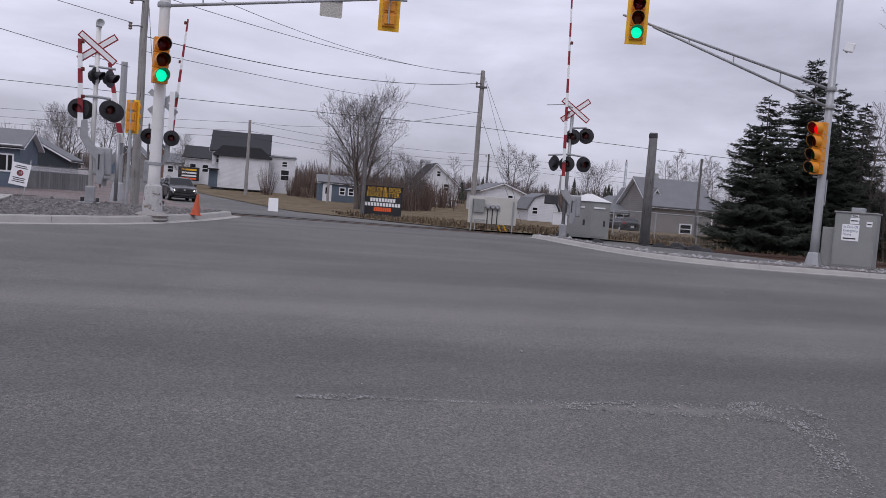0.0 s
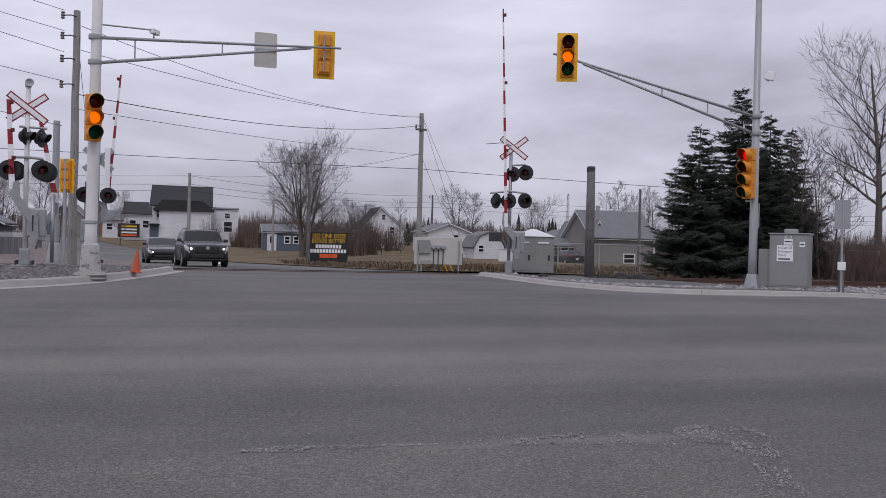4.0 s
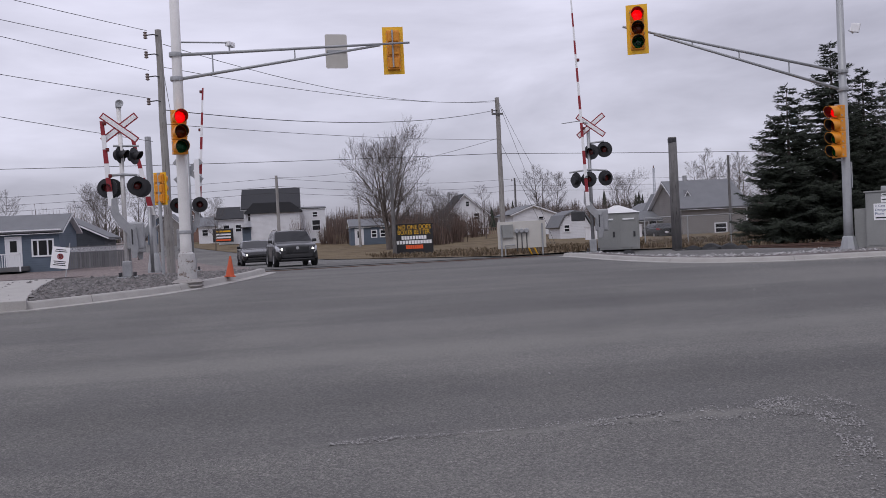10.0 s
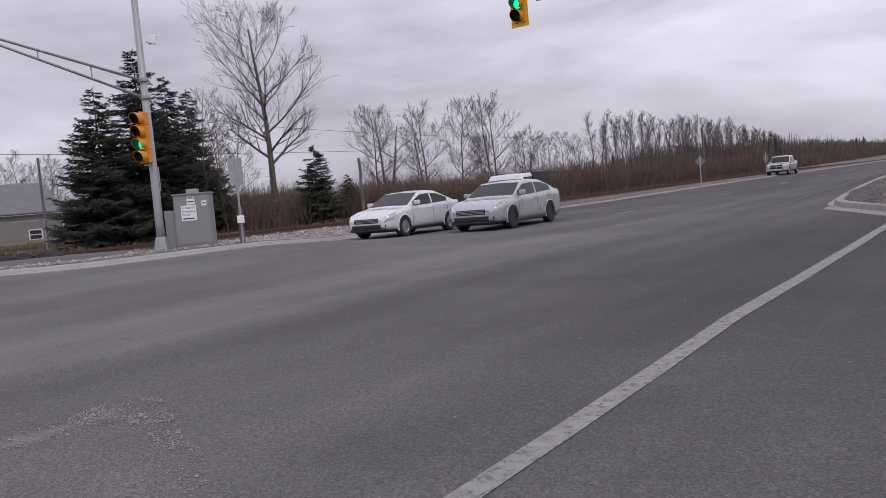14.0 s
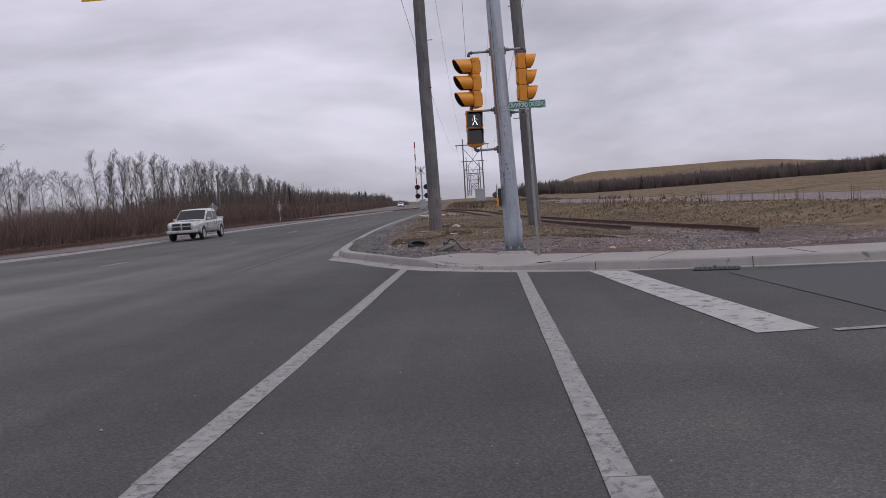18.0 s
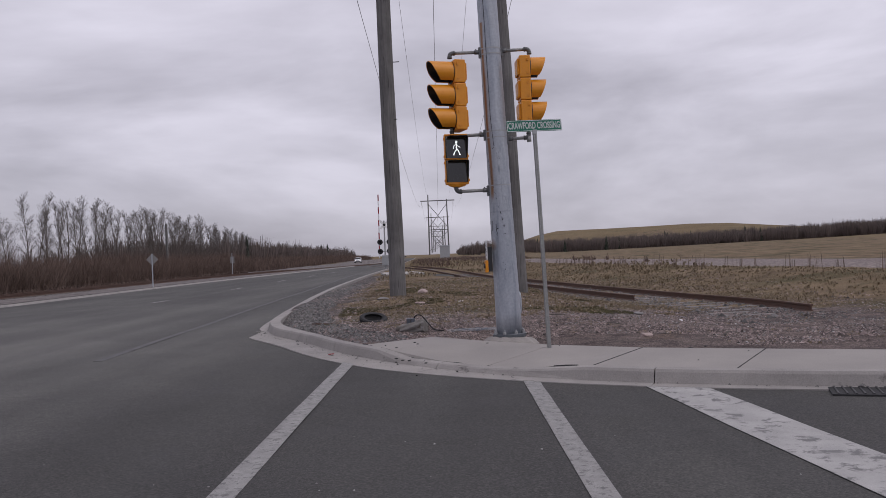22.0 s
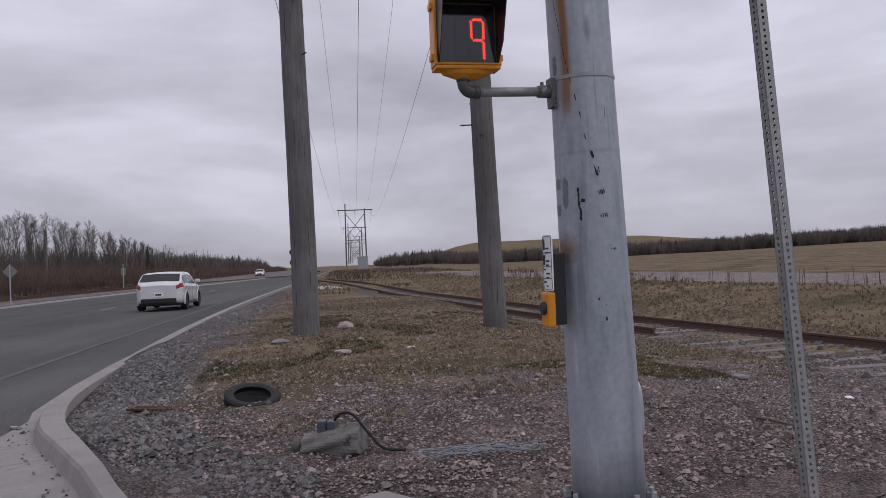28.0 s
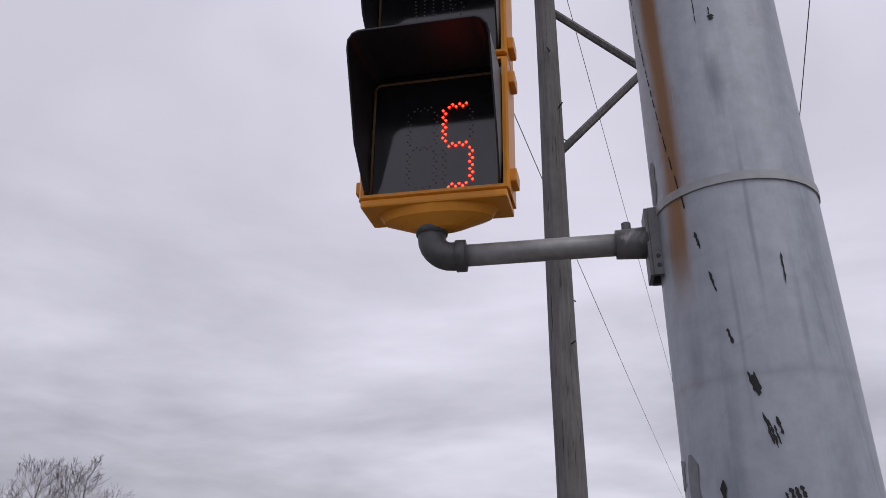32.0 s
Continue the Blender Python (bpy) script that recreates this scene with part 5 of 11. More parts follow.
def scuff(turn, z, w, h, material_name="rubber", label="short dark scuff mark", jag=0.5, lean=0.0):
    """A ragged film of rubber or grime on the shaft."""
    r = pole_r(z)
    n = 9
    rows = []
    for j in range(n):
        f = j / (n - 1) - 0.5
        half = w / 2 * rng.uniform(1 - jag, 1.0) * (0.25 if j in (0, n - 1) else 1.0)
        mid = lean * f * h + rng.uniform(-0.12, 0.12) * w
        rows.append([tuple(on_shaft(turn + math.degrees((mid + s * half) / r), z - f * h, 0.0009)) for s in (-1, -0.3, 0.3, 1)])
    verts = [v for row in rows for v in row]
    raw("scuff", verts, [(4 * j + k, 4 * j + k + 1, 4 * j + k + 5, 4 * j + k + 4) for j in range(n - 1) for k in range(3)], material_name, mast, label)


# the line of scuffs winds down round the shaft
LINE = ((2.87, 73), (2.745, 69), (2.58, 59), (2.39, 48), (2.30, 42), (2.2, 35), (2.13, 29), (2.035, 22.5), (1.933, 16.5), (1.84, 7), (1.755, 0), (1.65, -5), (1.53, -7), (1.363, -20))


def line_turn(z):
    for (z0, a0), (z1, a1) in zip(LINE, LINE[1:]):
        if z >= z1:
            return a0 + (a1 - a0) * (z0 - z) / (z0 - z1)
    return LINE[-1][1]


z = 2.86
while z > 2.2:
    ln = rng.uniform(0.02, 0.045)
    scuff(line_turn(z - ln / 2), z - ln / 2, 0.0045, ln, lean=-0.14)
    z -= ln + rng.uniform(0.003, 0.012)
for z, w, h in ((2.13, 0.009, 0.07), (2.033, 0.008, 0.055), (1.933, 0.009, 0.055), (1.838, 0.012, 0.05), (1.754, 0.024, 0.062), (1.648, 0.034, 0.03), (1.53, 0.04, 0.024), (1.363, 0.032, 0.013)):
    for j in range(1 if w < 0.01 else 4):
        scuff(line_turn(z) - (j - 1.5) * math.degrees(w / 4 / 0.165) * (w >= 0.01), z + rng.uniform(-0.15, 0.15) * h, min(w, 0.006 + 0.004 * rng.random()), h * rng.uniform(0.5, 0.9), lean=-0.2, jag=0.7)
for turn, z, w, h in ((34, 1.625, 0.014, 0.11), (32, 1.545, 0.016, 0.07), (27, 1.612, 0.034, 0.018), (1, 1.022, 0.012, 0.022), (0.5, 1.088, 0.006, 0.01), (11, 1.12, 0.01, 0.014), (27, 2.766, 0.018, 0.007), (22, 2.774, 0.016, 0.008), (-4.5, 2.618, 0.014, 0.014), (-3.5, 2.635, 0.004, 0.02), (-22, 2.045, 0.005, 0.06), (7, 2.66, 0.003, 0.1), (-3, 2.71, 0.003, 0.03)):
    scuff(turn, z, w, h, jag=0.6)
for turn, z, w, h in ((70, 2.305, 0.036, 0.10), (81, 1.706, 0.06, 0.055), (83, 1.573, 0.055, 0.06), (60, 1.655, 0.04, 0.16)):
    scuff(turn, z, w, h, "stain_grey", "grey patch where a label was taken off", jag=0.12)

# the long arm over the road and what hangs on it
big = mast
part("arm_tube", one_tube([(0, 0.06, 6.28), (0, 4.0, 6.50), (0, 8.0, 6.66), (0, 12.45, 6.76)], [0.125, 0.105, 0.085, 0.062], 20), "galvanised", big, "long tapered arm over the road", smooth=True, m=pose(0, 0, 0, 1.5, 0, 0))
part("end_cap", one_tube([(0, 12.44, 6.76), (0, 12.5, 6.762)], 0.07, 16), "grey_metal", big, m=pose(0, 0, 0, 1.5, 0, 0))
bm = bmesh.new()
box(bm, -0.17, 0.10, 6.08, 0.17, 0.15, 6.5, bevel=0.01)
box(bm, -0.17, 0.16, 6.08, 0.17, 0.2, 6.5, bevel=0.01)
part("joint_plate", bm, "galvanised", big)
mast_heads = []
for y, colours, lit in ((11.47, ("red", "amber", "green", "green"), 2), (8.37, ("red", "amber", "green"), 2), (6.22, ("red", "amber", "green"), 2)):
    n = len(colours)
    signal_head("traffic_light", pose(PX - 0.28, y, 6.58 - SEC * n / 2 + (0.0 if n == 3 else 0.02), 0, 0, -90), "yellow overhead traffic light with backboard showing green" + (", four lenses" if n == 4 else ""), colours, (0.55, 0.11), (lit,), "overhead lights on the mast arm")
    part("hanger", one_box(-0.13, y - 0.03, 6.4, -0.06, y + 0.03, 6.85, bevel=0.008), "grey_metal", big, "bracket that holds a light", m=pose(0, 0, 0, 1.5, 0, 0))


def lane_sign(y, marks):
    s = thing("lane_sign", pose(PX - 0.2, y, 6.70, 0, 0, -90), "small square black lane sign with a white arrow", "sign", "lane signs on the mast arm")
    part("panel", one_box(-0.31, 0, -0.31, 0.31, 0.006, 0.31, bevel=0.002), "sign_black", s)
    bm = bmesh.new()
    for x0, z0, x1, z1 in ((-0.295, -0.295, 0.295, -0.283), (-0.295, 0.283, 0.295, 0.295), (-0.295, -0.283, -0.283, 0.283), (0.283, -0.283, 0.295, 0.283)):
        box(bm, x0, -0.004, z0, x1, -0.001, z1)
    part("border", bm, "sign_white", s)
    bm = bmesh.new()
    for pts in marks:
        prism(bm, pts, 0.003, pose(0, -0.005, 0))
    part("arrow", bm, "sign_white", s, "white arrow")


lane_sign(10.62, [[(0.1, -0.22), (0.16, -0.22), (0.16, -0.02), (0.10, 0.09), (0.0, 0.14), (-0.08, 0.14), (-0.08, 0.08), (0.0, 0.08), (0.06, 0.04), (0.10, -0.03)], [(-0.08, 0.20), (-0.22, 0.11), (-0.08, 0.02)]])
lane_sign(7.3, [[(-0.12, -0.22), (-0.06, -0.22), (-0.06, 0.12), (-0.12, 0.12)], [(-0.17, 0.11), (-0.01, 0.11), (-0.09, 0.24)], [(-0.06, -0.10), (0.06, -0.04), (0.12, -0.04), (0.12, 0.02), (0.04, 0.02), (-0.06, -0.04)], [(0.12, -0.10), (0.24, -0.01), (0.12, 0.08)]])
det = thing("detector_camera", pose(PX, -0.42, PZ + 5.85, 0, 0, -80), "small white traffic detector on a bracket", "detector")
part("body", one_box(-0.13, -0.1, 0, 0.13, 0.14, 0.24, bevel=0.03), "sign_white", det)
part("bracket", one_tube([(0.0, 0.05, -0.01), (0.02, 0.05, -0.12), (-0.28, 0.0, -0.12)], 0.018, 8), "grey_metal", det)

# side heads and the pedestrian display
signal_head("traffic_light", pose(PX - 0.07, 0.65, PZ + 3.045, 0, 0, 199) @ Matrix.Scale(0.96, 4), "amber-yellow three-lens traffic light seen from its side", ("red", "amber", "green"), None, None, "side lights on the mast pole", True, reach=0.36)
signal_head("traffic_light", pose(PX, -0.48, PZ + 3.115, 0, 0, 4) @ Matrix.Scale(0.92, 4), "amber-yellow three-lens traffic light turned to the side road", ("red", "amber", "green"), None, None, "side lights on the mast pole", True, reach=0.25)

ped = thing("pedestrian_signal", pose(PX - 0.18, 0.622, PZ + 2.283, 0, 0, -83) @ Matrix.Scale(0.985, 4), "amber-yellow pedestrian signal with a countdown display and black hood", "pedestrian signal")
PS = 0.35
bm = bmesh.new()
box(bm, -0.165, 0.0, -0.015, 0.165, 0.115, 0.003, bevel=0.005)
part("base_rim", bm, "signal_yellow", ped)
part("top_rim", one_box(-0.168, 0.0, 2 * PS - 0.001, 0.168, 0.115, 2 * PS + 0.016, bevel=0.005), "signal_yellow", ped)
part("foot", one_lathe([(0.03, -0.060), (0.045, -0.056), (0.092, -0.034), (0.102, -0.014)], 20, pose(0, 0.06, 0) @ Matrix.Diagonal((1.35, 0.56, 1, 1))), "signal_yellow", ped, smooth=False)
sections = []
for k in range(2):
    z = PS * k
    bm = bmesh.new()
    # a frame round a sunk display: four walls and a back
    rings = []
    for x, lo, hi, y in ((0.165, 0.008, PS - 0.006, 0.0), (0.17, 0.004, PS - 0.002, 0.006), (0.17, 0.004, PS - 0.002, 0.11), (0.157, 0.015, PS - 0.012, 0.11), (0.157, 0.015, PS - 0.012, 0.0)):
        rings.append([bm.verts.new(p) for p in ((-x, y, z + lo), (x, y, z + lo), (x, y, z + hi), (-x, y, z + hi))])
    for a, b in zip(rings, rings[1:] + rings[:1]):
        for j in range(4):
            bm.faces.new((a[j], a[(j + 1) % 4], b[(j + 1) % 4], b[j]))
    bmesh.ops.recalc_face_normals(bm, faces=bm.faces)
    sec = part("case", bm, "signal_yellow", ped)
    part("back_shell", one_box(-0.144, 0.075, z + 0.02, 0.144, 0.118, z + PS - 0.02, bevel=0.01), "signal_yellow", sec)
    for dz in (0.014, PS - 0.016):
        part("seam_band", one_box(-0.171, 0.045, z + dz - 0.01, 0.171, 0.07, z + dz + 0.01, bevel=0.004), "signal_yellow", sec)
    sections.append(sec)
    for sx in (-1, 1):
        for dz in (0.045, PS - 0.05):
            part("hinge", one_box(sx * 0.171 - 0.013, 0.02, z + dz - 0.016, sx * 0.171 + 0.013, 0.075, z + dz + 0.016, bevel=0.004), "signal_yellow", sec)
    part("panel", one_box(-0.156, 0.016, z + 0.016, 0.156, 0.022, z + PS - 0.013), "display_black", sec, "glossy black display panel")
    bm = bmesh.new()
    trim_line = [(-0.146, 0.017), (-0.146, PS - 0.052), (-0.142, PS - 0.043), (-0.133, PS - 0.039), (0.133, PS - 0.039), (0.142, PS - 0.043), (0.146, PS - 0.052), (0.146, 0.017)]
    tube(bm, [(x, 0.014, z + zz) for x, zz in trim_line], 0.0035, 6)
    part("trim", bm, "trim_ochre", sec, "thin ochre edge round the display", smooth=True)
    # the hood: top and two cheeks, cut back towards the foot
    bm = bmesh.new()
    out = [(-0.146, 0.018), (-0.151, 0.10), (-0.151, PS - 0.05), (-0.147, PS - 0.035), (-0.137, PS - 0.024), (-0.125, PS - 0.02), (0.125, PS - 0.02), (0.137, PS - 0.024), (0.147, PS - 0.035), (0.151, PS - 0.05), (0.151, 0.10), (0.146, 0.018)]
    ring_a = [bm.verts.new((x, 0.014, z + zz)) for x, zz in out]
    reach = [0.015, 0.085, 0.17, 0.18, 0.185, 0.187]
    ring_b = [bm.verts.new((x * 1.02, -r, z + zz - 0.014 * (r > 0.15))) for (x, zz), r in zip(out, reach + reach[::-1])]
    for j in range(11):
        bm.faces.new((ring_a[j], ring_a[j + 1], ring_b[j + 1], ring_b[j]))
    hood = part("hood", bm, "black_plastic", sec, "black sun hood")
    mod = hood.modifiers.new("thickness", "SOLIDIFY")
    mod.thickness = 0.004


def led_dots(name, pts, material_name, parent, y, r=0.0028, label=""):
    verts, faces = [], []
    for x, z in pts:
        b = len(verts)
        verts += [(x - r, y, z), (x, y, z - r), (x + r, y, z), (x, y, z + r), (x, y - r * 0.9, z)]
        faces += [(b, b + 1, b + 4), (b + 1, b + 2, b + 4), (b + 2, b + 3, b + 4), (b + 3, b, b + 4), (b + 3, b + 2, b + 1, b)]
    return raw(name, verts, faces, material_name, parent, label)


def along(pts, step):
    out = []
    for (x0, z0), (x1, z1) in zip(pts, pts[1:]):
        n = max(1, round(math.hypot(x1 - x0, z1 - z0) / step))
        out += [(x0 + (x1 - x0) * k / n, z0 + (z1 - z0) * k / n) for k in range(n)]
    return out + [pts[-1]]


def seg_points(k, cx, cz, w=0.062, h=0.205):
    """One of the seven bars of a digit as two staggered lines of lamps."""
    x0, x1, z0, zm, z1 = cx - w / 2, cx + w / 2, cz - h / 2, cz, cz + h / 2
    i = 0.011
    line = {"a": ((x0 + i, z1), (x1 - i, z1)), "b": ((x1, z1 - i), (x1, zm + i)), "c": ((x1, zm - i), (x1, z0 + i)), "d": ((x0 + i, z0), (x1 - i, z0)),
            "e": ((x0, zm - i), (x0, z0 + i)), "f": ((x0, z1 - i), (x0, zm + i)), "g": ((x0 + i, zm), (x1 - i, zm))}[k]
    pts = along(line, 0.0088)
    return [(x + (0.0032 if j % 2 else -0.0032) * (k in "bcef"), z + (0.0032 if j % 2 else -0.0032) * (k in "adg")) for j, (x, z) in enumerate(pts)]


BARS = {"0": "abcdef", "1": "bc", "2": "abged", "3": "abgcd", "4": "fgbc", "5": "afgcd", "6": "fedcg", "7": "abc", "8": "abcdefg", "9": "abfgc", " ": ""}
COUNT = [(22.35, "14"), (23.17, "13"), (24.17, "12"), (25.15, "11"), (26.15, "10"), (27.15, " 9"), (28.15, " 8"), (29.17, " 7"), (30.17, " 6"), (31.1, " 5")]
LIT_Y, SUNK_Y = 0.0, 0.034
CZ = 0.13


def blink_rows(spans):
    """Rows for lamps that stand out of the panel while lit, and lie sunk behind it while not."""
    up, down = pose(0, LIT_Y, 0), pose(0, SUNK_Y, 0)
    rows = [(0.0, up if spans and spans[0][0] <= 0 else down)]
    for a, b in spans:
        if a > 0:
            rows += [(a - 0.034, down), (a, up)]
        if b < 32:
            rows += [(b - 0.034, up), (b, down)]
    rows.append((32.0, up if spans and spans[-1][1] >= 32 else down))
    return rows


off_pts = []
for place, cx in ((0, -0.03), (1, 0.053)):
    for bar in "abcdefg":
        pts = seg_points(bar, cx, CZ)
        off_pts += pts
        spans = []
        for j, (t0, text) in enumerate(COUNT):
            t1 = COUNT[j + 1][0] if j + 1 < len(COUNT) else 32.0
            if bar in BARS[text[place]]:
                if spans and abs(spans[-1][1] - t0) < 1e-6:
                    spans[-1] = (spans[-1][0], t1)
                else:
                    spans.append((t0, t1))
        if spans:
            ob = led_dots("digit_bar", pts, "led_amber", sections[0], 0.0125, 0.0037, "bar of small red lamps")
            MOVES.append((ob, blink_rows(spans)))
led_dots("unlit_display", [(x, z + 0.0) for x, z in off_pts], "led_off", sections[0], 0.0152, 0.0026, "unlit lamps of the digits")
HAND = [(-0.045, 0.055), (-0.035, 0.085), (-0.05, 0.125), (-0.055, 0.21), (-0.046, 0.222), (-0.035, 0.215), (-0.032, 0.245), (-0.02, 0.255), (-0.01, 0.247), (-0.008, 0.262), (0.004, 0.268), (0.014, 0.258), (0.016, 0.245), (0.026, 0.248), (0.032, 0.235), (0.032, 0.165), (0.045, 0.185), (0.06, 0.19), (0.066, 0.175), (0.05, 0.135), (0.032, 0.105), (0.024, 0.085), (0.032, 0.055)]
hand_pts = along(HAND, 0.0112) + along([(-0.032, 0.21), (-0.032, 0.165)], 0.0112) + along([(-0.01, 0.24), (-0.01, 0.165)], 0.0112) + along([(0.014, 0.24), (0.014, 0.165)], 0.0112)
palm = led_dots("palm_symbol", [(x, z + PS - 0.014) for x, z in hand_pts], "led_red", sections[1], 0.0125, 0.0033, "stop palm drawn in small red lamps")
MOVES.append((palm, blink_rows([(22.35 if n == 22 else n + 0.25, n + 0.83) for n in range(22, 32)])))
led_dots("unlit_display", [(x, z + PS - 0.014) for x, z in hand_pts], "led_off", sections[1], 0.0152, 0.0026, "unlit lamps of the palm")
WALK = [[(0.004, 0.268), (0.016, 0.262), (0.016, 0.244), (0.004, 0.238), (-0.008, 0.244), (-0.008, 0.262), (0.004, 0.268)], [(0.0, 0.228), (0.002, 0.15), (-0.02, 0.11), (-0.045, 0.065)], [(0.002, 0.15), (0.03, 0.12), (0.045, 0.065), (0.058, 0.068)], [(0.0, 0.222), (-0.032, 0.195), (-0.04, 0.155)], [(0.0, 0.222), (0.03, 0.19), (0.056, 0.175)]]
walk_pts = [p for line in WALK for p in along(line, 0.008)] + [(x + 0.007, z) for line in WALK[1:3] for x, z in along(line, 0.008)]
figure = led_dots("walk_symbol", [(x, z + PS) for x, z in walk_pts], "led_white", sections[1], 0.0120, 0.0036, "walk symbol drawn in small white lamps")
MOVES.append((figure, blink_rows([(0.0, 22.33)])))

# push button with its instruction plate on the shaft
btn = thing("push_button", pose(PX - 0.085, PY + 0.285, PZ + 0.995, 0, 0, -171), "yellow pedestrian push button under a white instruction plate", "push button")
part("mount", one_box(-0.035, 0.01, 0.0, 0.035, 0.075, 0.36, bevel=0.006), "black_plastic", btn, "black mounting channel")
plate_line = [(sx * (0.062 - 0.016 + 0.016 * math.cos(a)), zc + sz * 0.016 * math.sin(a)) for sx, zc, sz, order in ((1, 0.434, 1, (0, 1, 2, 3)), (-1, 0.434, 1, (3, 2, 1, 0)), (-1, 0.186, -1, (0, 1, 2, 3)), (1, 0.186, -1, (3, 2, 1, 0))) for a in (math.pi / 6 * k for k in order)]
part("plate", one_prism(plate_line, 0.006, pose(0, -0.006, 0)), "sign_white", btn, "white instruction plate with rounded corners")
bm = bmesh.new()
tube(bm, [(x * 0.9, -0.0065, 0.31 + (z - 0.31) * 0.955) for x, z in plate_line + plate_line[:1]], 0.0016, 4)
part("border", bm, "sign_black", btn, "thin black border")
bm = bmesh.new()
for z0, z1 in ((0.36, 0.364), (0.29, 0.293), (0.232, 0.235)):
    box(bm, -0.055, -0.0085, z0, 0.055, -0.0065, z1)
for k in range(11):
    w = 0.02 + 0.03 * ((k * 37 % 10) / 10)
    z = 0.40 - 0.021 * k
    box(bm, -0.048 + (0.03 if k % 3 else 0), -0.0085, z, -0.048 + (0.03 if k % 3 else 0) + w, -0.0065, z + 0.008)
box(bm, -0.05, -0.0085, 0.375, -0.03, -0.0065, 0.43)
box(bm, -0.05, -0.0085, 0.30, -0.03, -0.0065, 0.35)
part("print", bm, "sign_black", btn, "small black print, too fine to read")
bm = bmesh.new()
box(bm, -0.05, -0.03, -0.01, 0.05, 0.012, 0.165, bevel=0.012)
b = part("button_case", bm, "signal_yellow", btn, "yellow button case")
part("button", one_lathe([(0.034, 0.0), (0.034, 0.012), (0.028, 0.018), (0.0, 0.019)], 20, pose(0, -0.03, 0.085, 90, 0, 0)), "dark_metal", b, "round black push button")

# street name sign on its perforated post
sgn = thing("street_name_sign", pose(18.16, -0.47, 0.13, 0, 0, 0), "green street name sign on a leaning perforated steel post", "street sign")
lean = pose(0, 0, 0, -0.9, 5.3, 0)
bm = bmesh.new()
for face in range(4):
    mm = lean @ pose(0, 0, 0, 0, 0, 90 * face - 80)
    holes = 112
    w, g = 0.0225, 0.0055
    for s in (-1, 1):
        box(bm, s * (w + g) / 2 - (w - g) / 2, -w, 0, s * (w + g) / 2 + (w - g) / 2, -w + 0.003, 2.88, m=mm)
    for j in range(holes):
        z0 = j * 2.88 / holes
        box(bm, -g - 0.0005, -w + 0.0002, z0, g + 0.0005, -w + 0.0028, z0 + 2.88 / holes * 0.56, m=mm)
part("post", bm, "pipe_metal", sgn, "square perforated galvanised post")
blade = part("blade", one_box(-0.381, -0.004, -0.078, 0.381, 0.004, 0.078, bevel=0.002), "sign_green", sgn, "green name blade", m=lean @ pose(0, 0, 2.96, 0, -1.5, -79))
bm = bmesh.new()
for x0, z0, x1, z1 in ((-0.374, -0.072, 0.374, -0.067), (-0.374, 0.067, 0.374, 0.072), (-0.374, -0.067, -0.369, 0.067), (0.369, -0.067, 0.374, 0.067)):
    box(bm, x0, -0.0065, z0, x1, -0.0042, z1)
part("border", bm, "sign_white", blade, "thin white border")
words("lettering", "CRAWFORD CROSSING", 0.124, "sign_letter", blade, pose(0, -0.005, -0.002, 90, 0, 0), 0.001, squeeze=0.54, bold=0.003, label="white capital lettering")
part("cap_bracket", one_box(-0.03, -0.03, 2.84, 0.03, 0.03, 2.90, bevel=0.006, m=lean), "grey_metal", sgn)


# ---- the railway crossing and the junction's far side ----
def crossbuck(t, z, back=False, x=0.0):
    """Two crossed blades with a red edge, facing -y."""
    for a in (38, -38):
        m = pose(x, -0.09 if a > 0 else -0.075, z, 0, a, 0)
        blade = part("blade", one_box(-0.61, 0, -0.1, 0.61, 0.008, 0.1, bevel=0.002), "grey_metal" if back else "sign_red", t, "crossed blade", m=m)
        if not back:
            part("face", one_box(-0.575, -0.006, -0.062, 0.575, -0.001, 0.062), "sign_white", blade, "white face of the blade")


def flasher(t, x, z, turn, y=-0.05, size=0.285):
    """A crossing lamp: a black round backing, a hooded dark red lens and a stem."""
    m = pose(x, y, z, 0, 0, turn)
    d = part("backing", one_lathe([(size, 0.0), (size, 0.014), (size * 0.55, 0.02), (0.0, 0.02)], 28, pose(0, 0, 0, 90, 0, 0)), "black_plastic", t, "round black lamp backing", m=m)
    part("lens", one_lathe([(0.105, 0.02), (0.105, 0.035), (0.06, 0.05), (0.0, 0.055)], 24, pose(0, 0, 0, 90, 0, 0)), "dark_red_lens", d, "unlit dark red lens", smooth=True)
    part("hood", visor_mesh(0.125, 0.26, 0.8), "black_plastic", d, m=pose(0, -0.015, 0))
    part("lamp_case", one_lathe([(0.15, -0.14), (0.16, -0.02), (0.16, 0.0)], 20, pose(0, 0, 0, 90, 0, 0)), "black_plastic", d)
    return d


surface("dark_red_lens", (0.10, 0.012, 0.012), (0.16, 0.02, 0.018), 20, 0.15, 0, 90, 0.0)
surface("gate_silver", (0.27, 0.275, 0.285), (0.42, 0.425, 0.435), 4, 0.45, 0.5, 40, 0.08, 0.001, wear=(0.35, 0.35, 0.36), wear_at=0.66)


